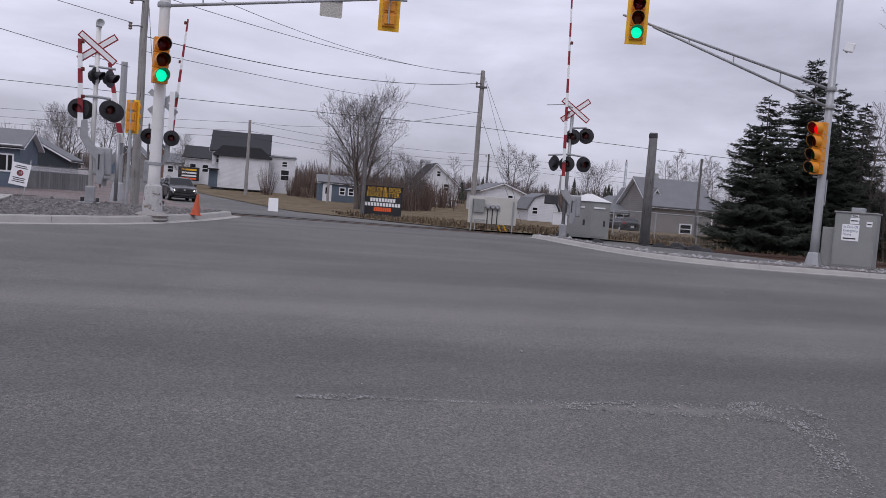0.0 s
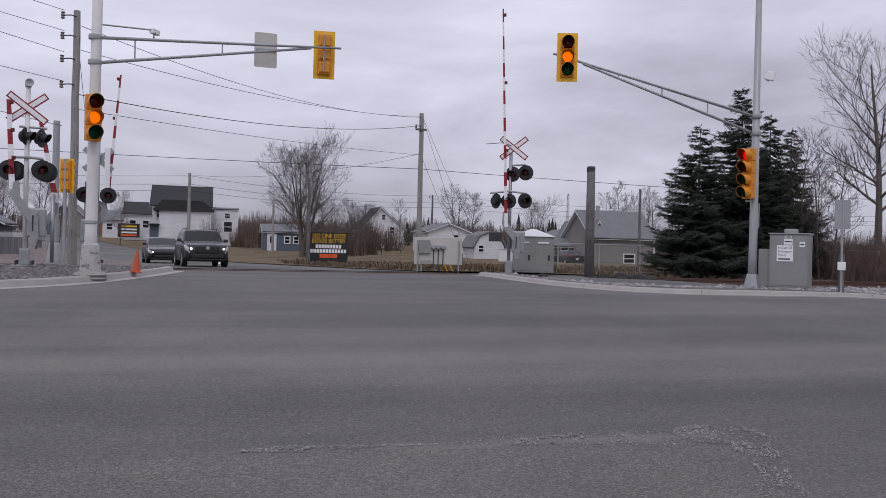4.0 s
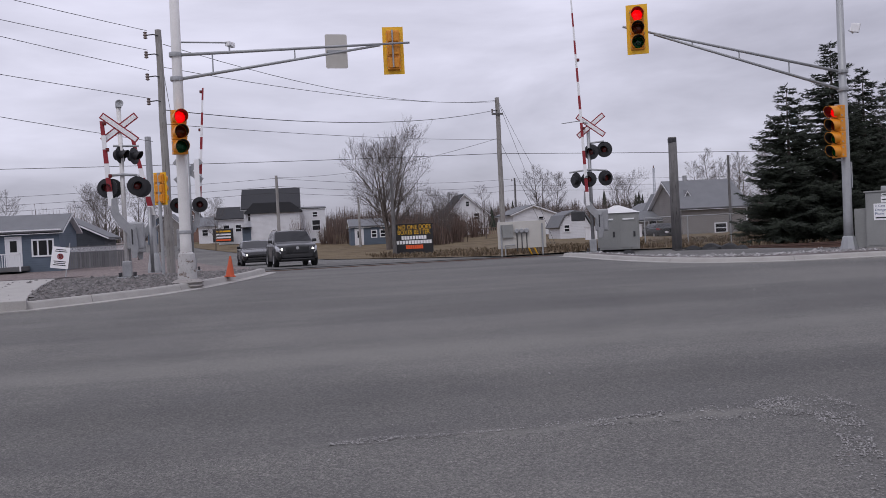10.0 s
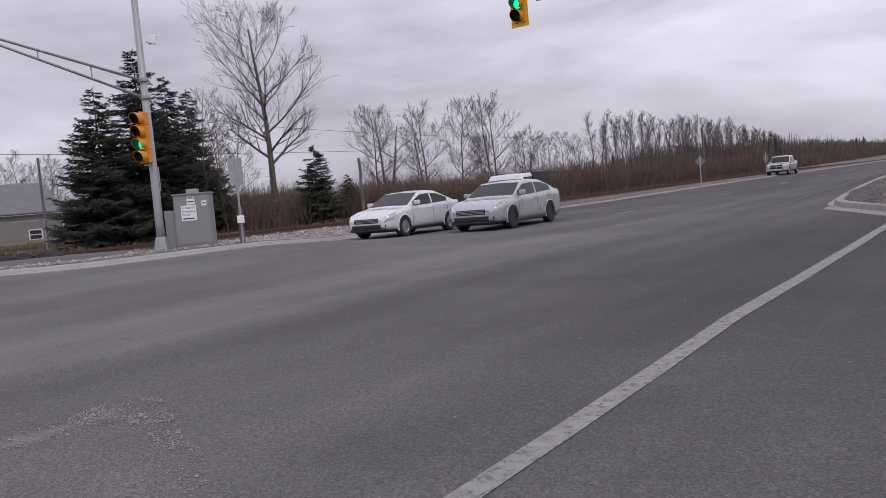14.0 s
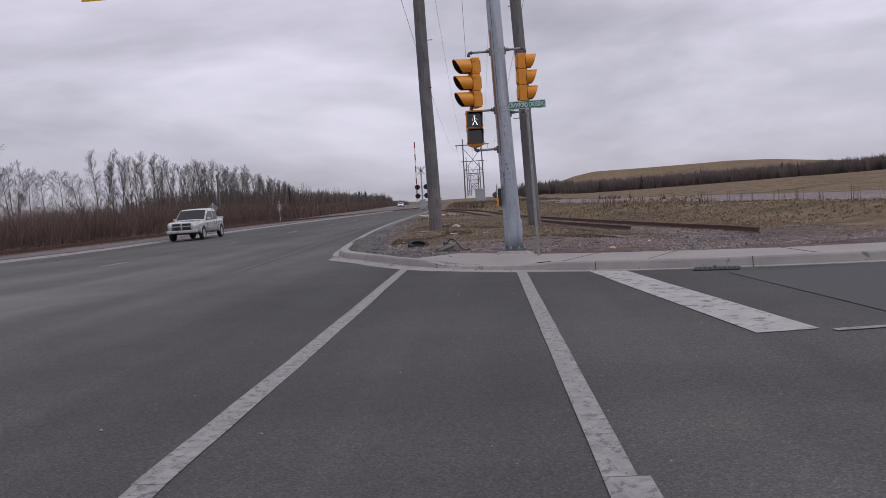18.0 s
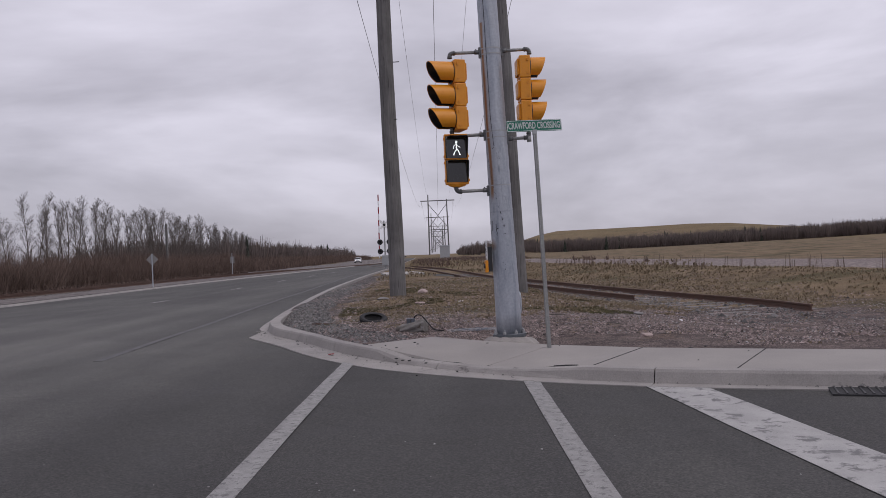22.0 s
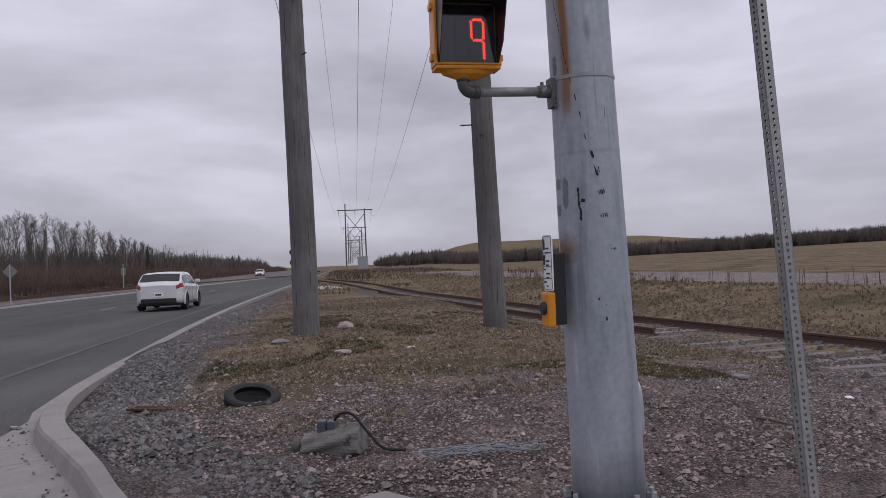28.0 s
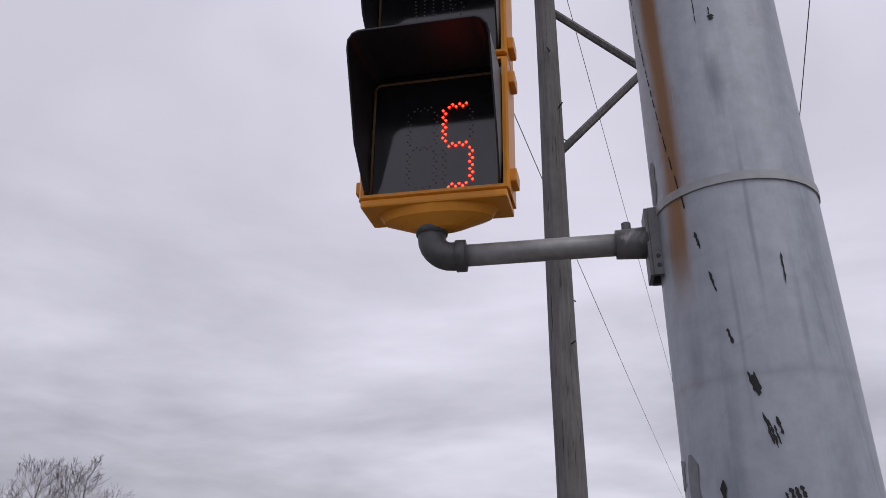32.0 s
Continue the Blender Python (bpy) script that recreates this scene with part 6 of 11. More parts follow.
def gate_arm(t, foot, top, w0=0.13, w1=0.055, bands=12):
    """A raised barrier arm in red and white bands."""
    a, b = Vector(foot), Vector(top)
    d = (b - a)
    root = None
    for k in range(bands):
        u, v = k / bands, (k + 1) / bands
        p, q = a + d * u, a + d * v
        wa, wb = w0 + (w1 - w0) * u, w0 + (w1 - w0) * v
        bm = bmesh.new()
        ring = []
        for c, w in ((p, wa), (q, wb)):
            ring.append([bm.verts.new(c + Vector((sx * w / 2, sy * 0.02, 0))) for sx, sy in ((-1, -1), (1, -1), (1, 1), (-1, 1))])
        for j in range(4):
            bm.faces.new((ring[0][j], ring[0][(j + 1) % 4], ring[1][(j + 1) % 4], ring[1][j]))
        bm.faces.new(ring[0][::-1])
        bm.faces.new(ring[1])
        part("arm_band", bm, "sign_red" if k % 2 else "sign_white", t, "red band of the arm" if k % 2 else "white band of the arm")
    for u in (0.35, 0.66, 0.97):
        c = a + d * u
        part("arm_lamp", one_lathe([(0.05, -0.05), (0.055, 0.0), (0.05, 0.05)], 12, pose(c.x + 0.07, c.y - 0.04, c.z)), "dark_red_lens", t, "small lamp on the arm")


def gate_drive(t, x, z, side):
    """The silver drive housing with its curved arm holder."""
    bm = bmesh.new()
    prism(bm, [(-0.05, 0.75), (0.1, 0.8), (0.14, 0.35), (0.36, 0.05), (0.58, -0.1), (0.62, -0.75), (0.55, -1.0), (0.42, -1.0), (0.38, -0.35), (0.1, -0.02), (-0.08, 0.3)], 0.07, pose(x, -0.2, z, 0, 0, 0) @ Matrix.Diagonal((side, 1, 1, 1)), 0.012)
    bmesh.ops.recalc_face_normals(bm, faces=bm.faces)
    h = part("arm_holder", bm, "gate_silver", t, "cast silver arm holder")
    part("slot", one_box(side * 0.46 - 0.02 + x, -0.215, z - 0.6, side * 0.46 + 0.02 + x, -0.201, z - 0.15), "dark_metal", h)
    part("drive_case", one_box(x + side * 0.5 - 0.2, -0.12, z - 0.75, x + side * 0.5 + 0.28, 0.22, z + 0.05, bevel=0.05), "gate_silver", t, "silver drive housing")
    part("pivot", one_tube([(x + side * 0.5, -0.24, z - 0.1), (x + side * 0.5, -0.12, z - 0.1)], 0.07, 16), "grey_metal", t)


def mast_base(t, z0):
    part("base_box", one_box(-0.13, -0.13, z0, 0.13, 0.13, z0 + 0.45, bevel=0.03), "gate_silver", t, "junction box at the foot")
    for sx in (-1, 1):
        for sy in (-1, 1):
            part("anchor", one_tube([(sx * 0.2, sy * 0.18, z0 - 0.35), (sx * 0.2, sy * 0.18, z0 + 0.12)], 0.035, 8), "dark_metal", t)
    part("base_plate", one_box(-0.27, -0.25, z0 - 0.05, 0.27, 0.25, z0, bevel=0.008), "grey_metal", t)


# the gate on the gravelled island
g1 = thing("crossing_gate", pose(-6.75, 25.4, 0.58, 0, 0, 6), "railway crossing signal with crossbuck, dark lamps and raised gate", "crossing signal", "crossing signals")
part("mast", one_tube([(0, 0, 0.3), (0, 0, 5.0)], 0.065, 16), "white_pole", g1, smooth=True)
part("bell", one_lathe([(0.0, 5.17), (0.07, 5.16), (0.085, 5.08), (0.085, 4.97), (0.075, 4.95)], 16), "grey_metal", g1, "grey bell case on the mast top")
part("bell_gong", one_lathe([(0.03, -0.05), (0.10, -0.03), (0.115, 0.02), (0.10, 0.02), (0.03, -0.03)], 20, pose(0.04, -0.1, 5.07, 80, 0, 0)), "grey_metal", g1, "grey bell gong")
mast_base(g1, 0.02)
crossbuck(g1, 4.36)
part("crossarm", one_tube([(-0.45, -0.02, 2.98), (0, -0.1, 3.0), (0.42, -0.02, 2.98)], 0.04, 10), "grey_metal", g1)
part("crossarm", one_tube([(-0.2, 0.0, 3.85), (0.5, -0.05, 3.83)], 0.035, 10), "grey_metal", g1)
flasher(g1, -0.42, 2.62, -8)
flasher(g1, 0.40, 2.66, 12)
flasher(g1, -0.02, 3.58, 62, size=0.25)
flasher(g1, 0.36, 3.54, 62, size=0.25)
flasher(g1, -0.30, 2.62, 190, 0.12)
flasher(g1, 0.50, 2.62, 190, 0.12)
gate_arm(g1, (-0.33, -0.16, 2.1), (-0.46, -0.16, 4.55), 0.15, 0.11, 6)
gate_drive(g1, -0.26, 1.55, 1)

# the gate across the road
g2 = thing("crossing_gate", pose(8.9, 29.05, 0.47, 0, 0, -20), "railway crossing signal with crossbuck and tall raised striped gate", "crossing signal", "crossing signals")
part("mast", one_tube([(0, 0, 0.2), (0, 0, 4.7)], 0.065, 16), "gate_silver", g2, smooth=True)
mast_base(g2, 0.0)
crossbuck(g2, 4.62, x=0.1)
part("crossarm", one_tube([(-0.75, -0.02, 2.95), (0, -0.08, 3.02), (0.62, -0.02, 2.95)], 0.035, 10), "grey_metal", g2)
part("crossarm", one_tube([(-0.05, -0.02, 3.98), (0.55, -0.08, 4.02)], 0.035, 10), "grey_metal", g2)
flasher(g2, -0.05, 2.66, -8)
flasher(g2, 0.55, 2.68, 24)
flasher(g2, 0.08, 3.66, -16)
flasher(g2, 0.56, 3.72, -10)
d = flasher(g2, -0.52, 2.66, 130, -0.02)
gate_arm(g2, (-0.12, -0.2, 1.7), (-0.42, -0.2, 9.75), 0.13, 0.05, 16)
part("arm_brace", one_tube([(-0.95, -0.2, 4.75), (-0.35, -0.2, 4.8), (0.0, -0.1, 4.72)], 0.015, 6), "grey_metal", g2)
gate_drive(g2, -0.2, 1.5, 1)
part("counterweight", one_box(-0.75, -0.26, 1.15, -0.25, -0.1, 1.5, bevel=0.03), "dark_metal", g2, "dark counterweight")

# the gate beyond the tracks, seen from behind
g3 = thing("crossing_gate", pose(-5.7, 31.9, 0.5, 0, 0, 184), "railway crossing signal seen from behind with raised striped gate", "crossing signal", "crossing signals")
part("mast", one_tube([(0, 0, 0.2), (0, 0, 4.4)], 0.065, 14), "gate_silver", g3, smooth=True)
mast_base(g3, 0.0)
crossbuck(g3, 3.7, True)
flasher(g3, -0.36, 2.42, 180, 0.1)
flasher(g3, 0.42, 2.42, 180, 0.1)
gate_arm(g3, (-0.32, -0.16, 2.2), (-0.68, -0.16, 6.8), 0.13, 0.06, 10)
gate_drive(g3, -0.26, 1.5, 1)
part("number_board", one_box(-0.4, 0.1, 2.5, -0.22, 0.11, 4.1), "sign_white", g3, "tall narrow white board")
g4 = thing("crossing_gate", pose(-7.1, 31.6, 0.5, 0, 0, 190), "raised striped crossing gate on a short mast", "crossing signal", "crossing signals")
part("mast", one_tube([(0, 0, 0.0), (0, 0, 2.4)], 0.065, 12), "gate_silver", g4, smooth=True)
gate_arm(g4, (-0.1, -0.1, 2.1), (0.5, -0.1, 5.2), 0.2, 0.12, 9)
gate_drive(g4, -0.1, 1.5, 1)

# --- signal pole on the island, with an arm reaching right ---
surface("peeled_white", (0.34, 0.33, 0.32), (0.56, 0.55, 0.55), 3, 0.7, 0, 50, 0.2, 0.003, wear=(0.17, 0.13, 0.11), wear_at=0.54)
lp = thing("signal_pole", pose(-4.45, 20.75, 0.36, 0, 0, 0), "white signal pole with a double pipe arm on a ribbed footing", "signal pole", "signal poles at the crossing")
part("shaft", one_tube([(0, 0, 0.2), (0, 0, 1.2), (0.02, 0, 5.0), (0.05, 0, 8.8)], [0.17, 0.135, 0.12, 0.105], 24), "white_pole", lp, smooth=True)
part("skirt", one_lathe([(0.235, 0.22), (0.22, 0.5), (0.20, 0.8), (0.19, 0.86), (0.15, 0.9)], 12), "peeled_white", lp, "chipped concrete-grey pole base")
prof = [(0.33 + (0.06 if k % 2 else 0.0), -0.14 + 0.045 * k) for k in range(9)] + [(0.25, 0.25)]
part("footing", one_lathe(prof, 28), "kerb_concrete", lp, "ribbed round footing")
part("band", one_lathe([(0.145, 1.35), (0.155, 1.36), (0.155, 1.42), (0.145, 1.43)], 20), "grey_metal", lp)


def truss_arm(t, p_hi, p_lo, end, uprights, r=0.035, join=0.0, material_name="grey_metal"):
    a, b, e = Vector(p_hi), Vector(p_lo), Vector(end)
    mid = a + (e - a) * 0.55
    up = part("upper_pipe", one_tube([a, mid, e], [r * 1.15, r, r * 0.85], 10), material_name, t, "upper pipe of the arm", smooth=True)
    f = b + (a + (e - a) * 0.86 - b) * 1.0 - Vector((0, 0, 0.03))
    lo = part("lower_pipe", one_tube([b, b + (f - b) * 0.5, f], [r * 1.15, r, r * 0.9], 10), material_name, t, "lower pipe of the arm", smooth=True)
    for u in uprights:
        part("upright", one_tube([b + (f - b) * u, a + (e - a) * u * 0.86], r * 0.5, 8), material_name, t)
    for c in (a, b):
        part("collar", one_lathe([(0.15, -0.05), (0.155, 0.0), (0.15, 0.05)], 18, pose(0, 0, c.z)), material_name, t)


truss_arm(lp, (0.1, 0.0, 5.67), (0.1, 0.0, 5.09), (5.9, 1.35, 6.23), (0.15, 0.55))
sb = thing("sign_board", pose(-0.51, 22.12, 6.38, 0, 0, 4), "blank grey back of a sign hung on the signal arm", "sign")
part("panel", one_prism([(x, z) for x, z in ((-0.26, -0.45), (0.26, -0.45), (0.29, -0.42), (0.29, 0.42), (0.26, 0.45), (-0.26, 0.45), (-0.29, 0.42), (-0.29, -0.42))], 0.012), "board_back", sb)
part("clip", one_box(-0.25, -0.03, -0.03, 0.25, 0.0, 0.03), "grey_metal", sb)
bh, _ = signal_head("traffic_light", pose(1.03, 22.3, 5.88, 0, 0, 176), "back of a yellow overhead traffic light with backboard", ("red", "amber", "green"), (0.56, 0.11), None, "lights of the island pole")
part("hanger", one_tube([(0.02, 0.23, 0.05), (0.02, 0.23, 1.05)], 0.022, 8), "grey_metal", bh, "white vertical hanger pipe")
lh, lbulb = signal_head("traffic_light", pose(-4.40, 20.42, 3.60, 0, 0, 20), "yellow three-lens traffic light on the island pole", ("red", "amber", "green"), None, (2,), "lights of the island pole")
MOVES.append((lbulb, lamp_rows(3, [(0.0, 2), (0.13, 1), (4.3, 0)])))
for z in (3.66, 4.6):
    part("bracket", one_tube([(0.0, 0.0, z - 0.36), (0.04, -0.25, z - 0.36)], 0.028, 8), "grey_metal", lp)
part("camera_arm", one_tube([(0.1, 0.1, 6.0), (1.2, 0.28, 6.02), (1.3, 0.3, 5.95)], 0.02, 8), "grey_metal", lp)
det2 = thing("detector_camera", pose(-3.2, 21.1, 6.3, 0, 0, 150), "small white detector camera on the arm", "detector")
part("body", one_box(-0.06, -0.18, 0, 0.06, 0.1, 0.12, bevel=0.02), "sign_white", det2)
part("foot", one_tube([(0, 0, -0.12), (0, 0, 0.02)], 0.02, 8), "grey_metal", det2)
behind, _ = signal_head("traffic_light", pose(-6.6, 31.3, 3.0, 0, 0, 160), "yellow traffic light seen from behind", ("red", "amber", "green"), (0.5, 0.06), None)
part("post", one_tube([(0, 0.15, -2.55), (0, 0.15, 1.1)], 0.06, 10), "grey_metal", behind)

# --- signal pole by the cabinet ---
rp = thing("signal_pole", pose(12.95, 20.2, 0.36), "grey steel signal pole with a double pipe arm", "signal pole", "signal poles at the crossing")
part("shaft", one_tube([(0, 0, 0.1), (0, 0, 1.0), (0, 0, 9.2)], [0.13, 0.115, 0.08], 24), "grey_metal", rp, smooth=True)
part("skirt", one_lathe([(0.24, -0.1), (0.23, 0.1), (0.16, 0.42), (0.13, 0.45)], 8), "grey_metal", rp, "flared eight-sided base")
truss_arm(rp, (-0.08, 0, 4.9), (-0.08, 0, 4.42), (-6.1, 0.25, 6.2), (0.28, 0.55, 0.8))
part("plate_edge", one_box(0.12, -0.05, 1.75, 0.15, 0.3, 2.45), "grey_metal", rp, "edge-on sign plate")
ah, abulb = signal_head("traffic_light", pose(7.12, 20.15, 5.9, 0, 0, -20), "yellow overhead traffic light with bright backboard", ("red", "amber", "green"), (0.54, 0.11), (2,), "lights of the grey pole")
MOVES.append((abulb, lamp_rows(3, [(0.0, 2), (0.13, 1), (4.3, 0)])))
rh, rbulb = signal_head("traffic_light", pose(12.62, 20.1, 2.92, 0, 0, -79), "yellow four-lens traffic light on the grey pole", ("red", "amber", "green", "green"), None, (0,), "lights of the grey pole")
MOVES.append((rbulb, lamp_rows(4, [(0.0, 0), (12.33, 2)])))
for z in (2.5, 3.98):
    part("bracket", one_tube([(0, 0, z), (-0.3, -0.05, z)], 0.025, 8), "grey_metal", rp)
det3 = thing("detector_camera", pose(13.1, 19.85, 6.35, 0, 0, -40), "white detector camera on a curved bracket", "detector")
part("body", one_prism([(-0.12, -0.08), (0.1, -0.14), (0.16, 0.1), (-0.06, 0.14)], 0.12, None, 0.02), "sign_white", det3)
part("bracket", one_tube([(0, 0.05, 0), (-0.05, 0.2, -0.1), (-0.15, 0.3, 0.0)], 0.018, 8), "grey_metal", det3)

# --- cabinets, post, stub pole ---
surface("cabinet_grey", (0.24, 0.245, 0.235), (0.32, 0.325, 0.315), 2.0, 0.5, 0.2, 30, 0.06, 0.001, wear=(0.20, 0.2, 0.19), wear_at=0.64)
cb = thing("control_cabinet", pose(13.52, 19.42, 0.48, 0, 0, -48), "grey steel control cabinet with white notices by the grey pole", "cabinet")
part("body", one_box(-0.5, -0.02, 0.0, 0.5, 0.72, 1.46, bevel=0.02), "cabinet_grey", cb)
part("plinth", one_box(-0.53, -0.05, -0.14, 0.53, 0.75, 0.0, bevel=0.01), "kerb_concrete", cb)
part("roof", one_box(-0.53, -0.05, 1.46, 0.53, 0.75, 1.5, bevel=0.01), "cabinet_grey", cb)
part("vent", one_box(-0.16, 0.2, 1.5, 0.16, 0.5, 1.62, bevel=0.02), "grey_metal", cb)
part("door", one_box(-0.46, -0.035, 0.06, 0.46, -0.021, 1.4, bevel=0.004), "cabinet_grey", cb)
part("side_box", one_box(-0.82, 0.15, 0.0, -0.51, 0.6, 1.05, bevel=0.015), "cabinet_grey", cb)
note = part("notice", one_box(-0.30, -0.042, 0.72, 0.12, -0.036, 1.16), "sign_white", cb, "white emergency notice")
for k, line in enumerate(("In Case Of", "Emergency", "Phone")):
    words("lettering", line, 0.095, "sign_blue", note, pose(-0.27, -0.043, 1.09 - 0.1 * k, 90, 0, 0), 0.0006, "LEFT", squeeze=0.85)
bm = bmesh.new()
box(bm, -0.26, -0.0445, 0.765, 0.05, -0.0425, 0.80)
part("number_bar", bm, "sign_black", note, "number shown as a plain bar")
for x0, z0, x1, z1 in ((-0.12, 1.18, 0.1, 1.34), (-0.1, 1.36, 0.08, 1.42), (0.28, 1.12, 0.42, 1.26)):
    nt2 = part("notice", one_box(x0, -0.042, z0, x1, -0.036, z1), "sign_white", cb, "small white notice")
    part("print", one_box(x0 + 0.02, -0.0445, (z0 + z1) / 2 - 0.015, x1 - 0.02, -0.0425, (z0 + z1) / 2 + 0.015), "sign_black", nt2)
po = thing("meter_post", pose(14.55, 18.6, 0.38, 0, 0, -40), "timber post with a grey sign back and small white meter box", "post")
part("stake", one_tube([(0, 0, -0.3), (0, 0, 1.05)], 0.075, 10), "timber_pole", po)
part("pipe", one_tube([(0, -0.09, 0.0), (0.0, -0.09, 2.6)], 0.03, 10), "grey_metal", po)
part("sign_back", one_box(-0.19, -0.11, 1.72, 0.19, -0.1, 2.5), "grey_metal", po, "blank grey sign back")
part("meter_box", one_box(-0.1, -0.19, 0.62, 0.1, -0.1, 0.84, bevel=0.015), "sign_white", po, "white meter box")
st = thing("stub_pole", pose(12.5, 29.7, 0.3, 0.6, -0.6, 0), "short weathered timber stub pole by the tracks", "utility pole")
part("trunk", one_tube([(0, 0, -0.4), (0, 0, 2.2), (0.01, 0, 4.35)], [0.19, 0.175, 0.155], 14), "timber_pole", st, smooth=True)
part("top_band", one_lathe([(0.158, 4.15), (0.165, 4.16), (0.165, 4.3), (0.158, 4.31)], 14), "dark_metal", st)
surface("hut_roof", (0.60, 0.60, 0.60), (0.72, 0.72, 0.72), 2.0, 0.6, 0, 30, 0.06, 0.001)
hut = thing("signal_hut", pose(10.75, 31.2, 0.42, 0, 0, -20), "grey metal signal hut with two doors and pale roof", "equipment hut")
part("body", one_box(-0.82, 0, 0, 0.82, 1.5, 1.45, bevel=0.015), "cabinet_grey", hut)
bm = bmesh.new()
vs = [bm.verts.new(v) for v in ((-0.88, -0.06, 1.46), (0.88, -0.06, 1.46), (0.88, 1.56, 1.46), (-0.88, 1.56, 1.46), (-0.1, 0.7, 1.78), (0.1, 0.8, 1.78))]
for f in ((0, 1, 5, 4), (1, 2, 5), (2, 3, 4, 5), (3, 0, 4), (3, 2, 1, 0)):
    bm.faces.new([vs[k] for k in f])
part("roof", bm, "hut_roof", hut, "pale hipped roof")
for x in (-0.72, 0.08):
    dr = part("door", one_box(x, -0.02, 0.08, x + 0.64, -0.002, 1.36, bevel=0.006), "cabinet_grey", hut)
    part("vent_hood", one_box(x + 0.1, -0.06, 1.18, x + 0.54, -0.021, 1.24, bevel=0.006), "sign_white", dr)
    part("handle", one_box(x + 0.5, -0.05, 0.5, x + 0.58, -0.021, 0.72, bevel=0.01), "dark_metal", dr)
mp = thing("electric_meters", pose(7.35, 33.3, 0.34, 0, 0, -12), "grey board with three electric meters on a steel rack", "meter panel")
part("board", one_box(-1.0, 0, 0.3, 1.0, 0.05, 1.42, bevel=0.008), "board_back", mp)
for x in (-0.85, 0.85):
    part("leg", one_tube([(x, -0.05, -0.1), (x, -0.05, 1.3)], 0.035, 8), "grey_metal", mp)
part("case", one_box(-0.8, -0.12, 0.75, -0.35, -0.01, 1.3, bevel=0.01), "cabinet_grey", mp)
for x in (-0.2, 0.0, 0.2):
    mt = part("meter", one_lathe([(0.1, 0.0), (0.1, 0.1), (0.075, 0.13), (0.0, 0.13)], 16, pose(x, -0.01, 1.02, 90, 0, 0)), "grey_metal", mp, "round electric meter")
    part("conduit", one_tube([(x, -0.05, 0.2), (x, -0.05, 0.92)], 0.02, 8), "dark_metal", mt)
part("pipe", one_tube([(-0.7, -0.08, -0.1), (-0.7, -0.08, 0.45), (-0.3, -0.08, 0.45)], 0.03, 8), "grey_metal", mp)
for k, x in enumerate((8.0, 8.25)):
    guy = thing("guy_guard", pose(x, 34.0, 0.25, 0, 0, 0), "yellow plastic guard on a guy wire", "guy guard", "guy guards")
    part("sleeve", one_tube([(0, 0, 0), (-0.55, 0.1, 1.15)], 0.035, 8), "board_yellow", guy)
cone = thing("traffic_cone", pose(-3.62, 22.8, 0.525, 0, 3, 0) @ Matrix.Scale(0.78, 4), "faded orange traffic cone on the kerb island", "traffic cone")
part("body", one_lathe([(0.155, 0.02), (0.15, 0.05), (0.03, 0.72), (0.025, 0.72), (0.0, 0.70)], 20), "cone_orange", cone)
part("base", one_box(-0.19, -0.19, 0, 0.19, 0.19, 0.035, bevel=0.012), "cone_orange", cone)


# ---- vehicles ----
def paint(name, colour, metal=0.0, rough=0.28):
    m = surface(name, tuple(c * 0.93 for c in colour), colour, 1.5, rough, metal, 40, 0.0, coat=1.0 if max(colour) > 0.1 else 0.45)
    return m


paint("paint_white", (0.72, 0.72, 0.73))
paint("paint_silver", (0.47, 0.47, 0.482), 0.25, 0.28)
paint("paint_pearl", (0.46, 0.455, 0.45), 0.2, 0.3)
paint("paint_charcoal", (0.009, 0.0095, 0.011), 0.1, 0.35)
paint("paint_black", (0.008, 0.008, 0.009), 0.2, 0.22)
paint("paint_maroon", (0.09, 0.012, 0.018), 0.3, 0.3)
surface("car_glass", (0.010, 0.011, 0.012), (0.015, 0.016, 0.018), 2, 0.05, 0, 30, 0.0)
bpy.data.materials["car_glass"].node_tree.nodes["Principled BSDF"].inputs["Specular IOR Level"].default_value = 0.36
surface("alloy", (0.42, 0.42, 0.43), (0.55, 0.55, 0.56), 6, 0.35, 0.7, 40, 0.0)
surface("dark_alloy", (0.012, 0.012, 0.013), (0.025, 0.025, 0.027), 6, 0.4, 0.2, 40, 0.0)
surface("lamp_clear", (0.45, 0.46, 0.48), (0.6, 0.61, 0.63), 12, 0.12, 0.3, 50, 0.0)
surface("lamp_red", (0.22, 0.012, 0.014), (0.32, 0.02, 0.02), 12, 0.15, 0, 50, 0.0)
glowing("headlight_glow", (1.0, 0.96, 0.86), 3.0)
surface("trim_black", (0.014, 0.014, 0.015), (0.025, 0.025, 0.027), 6, 0.5, 0, 60, 0.1, 0.001)


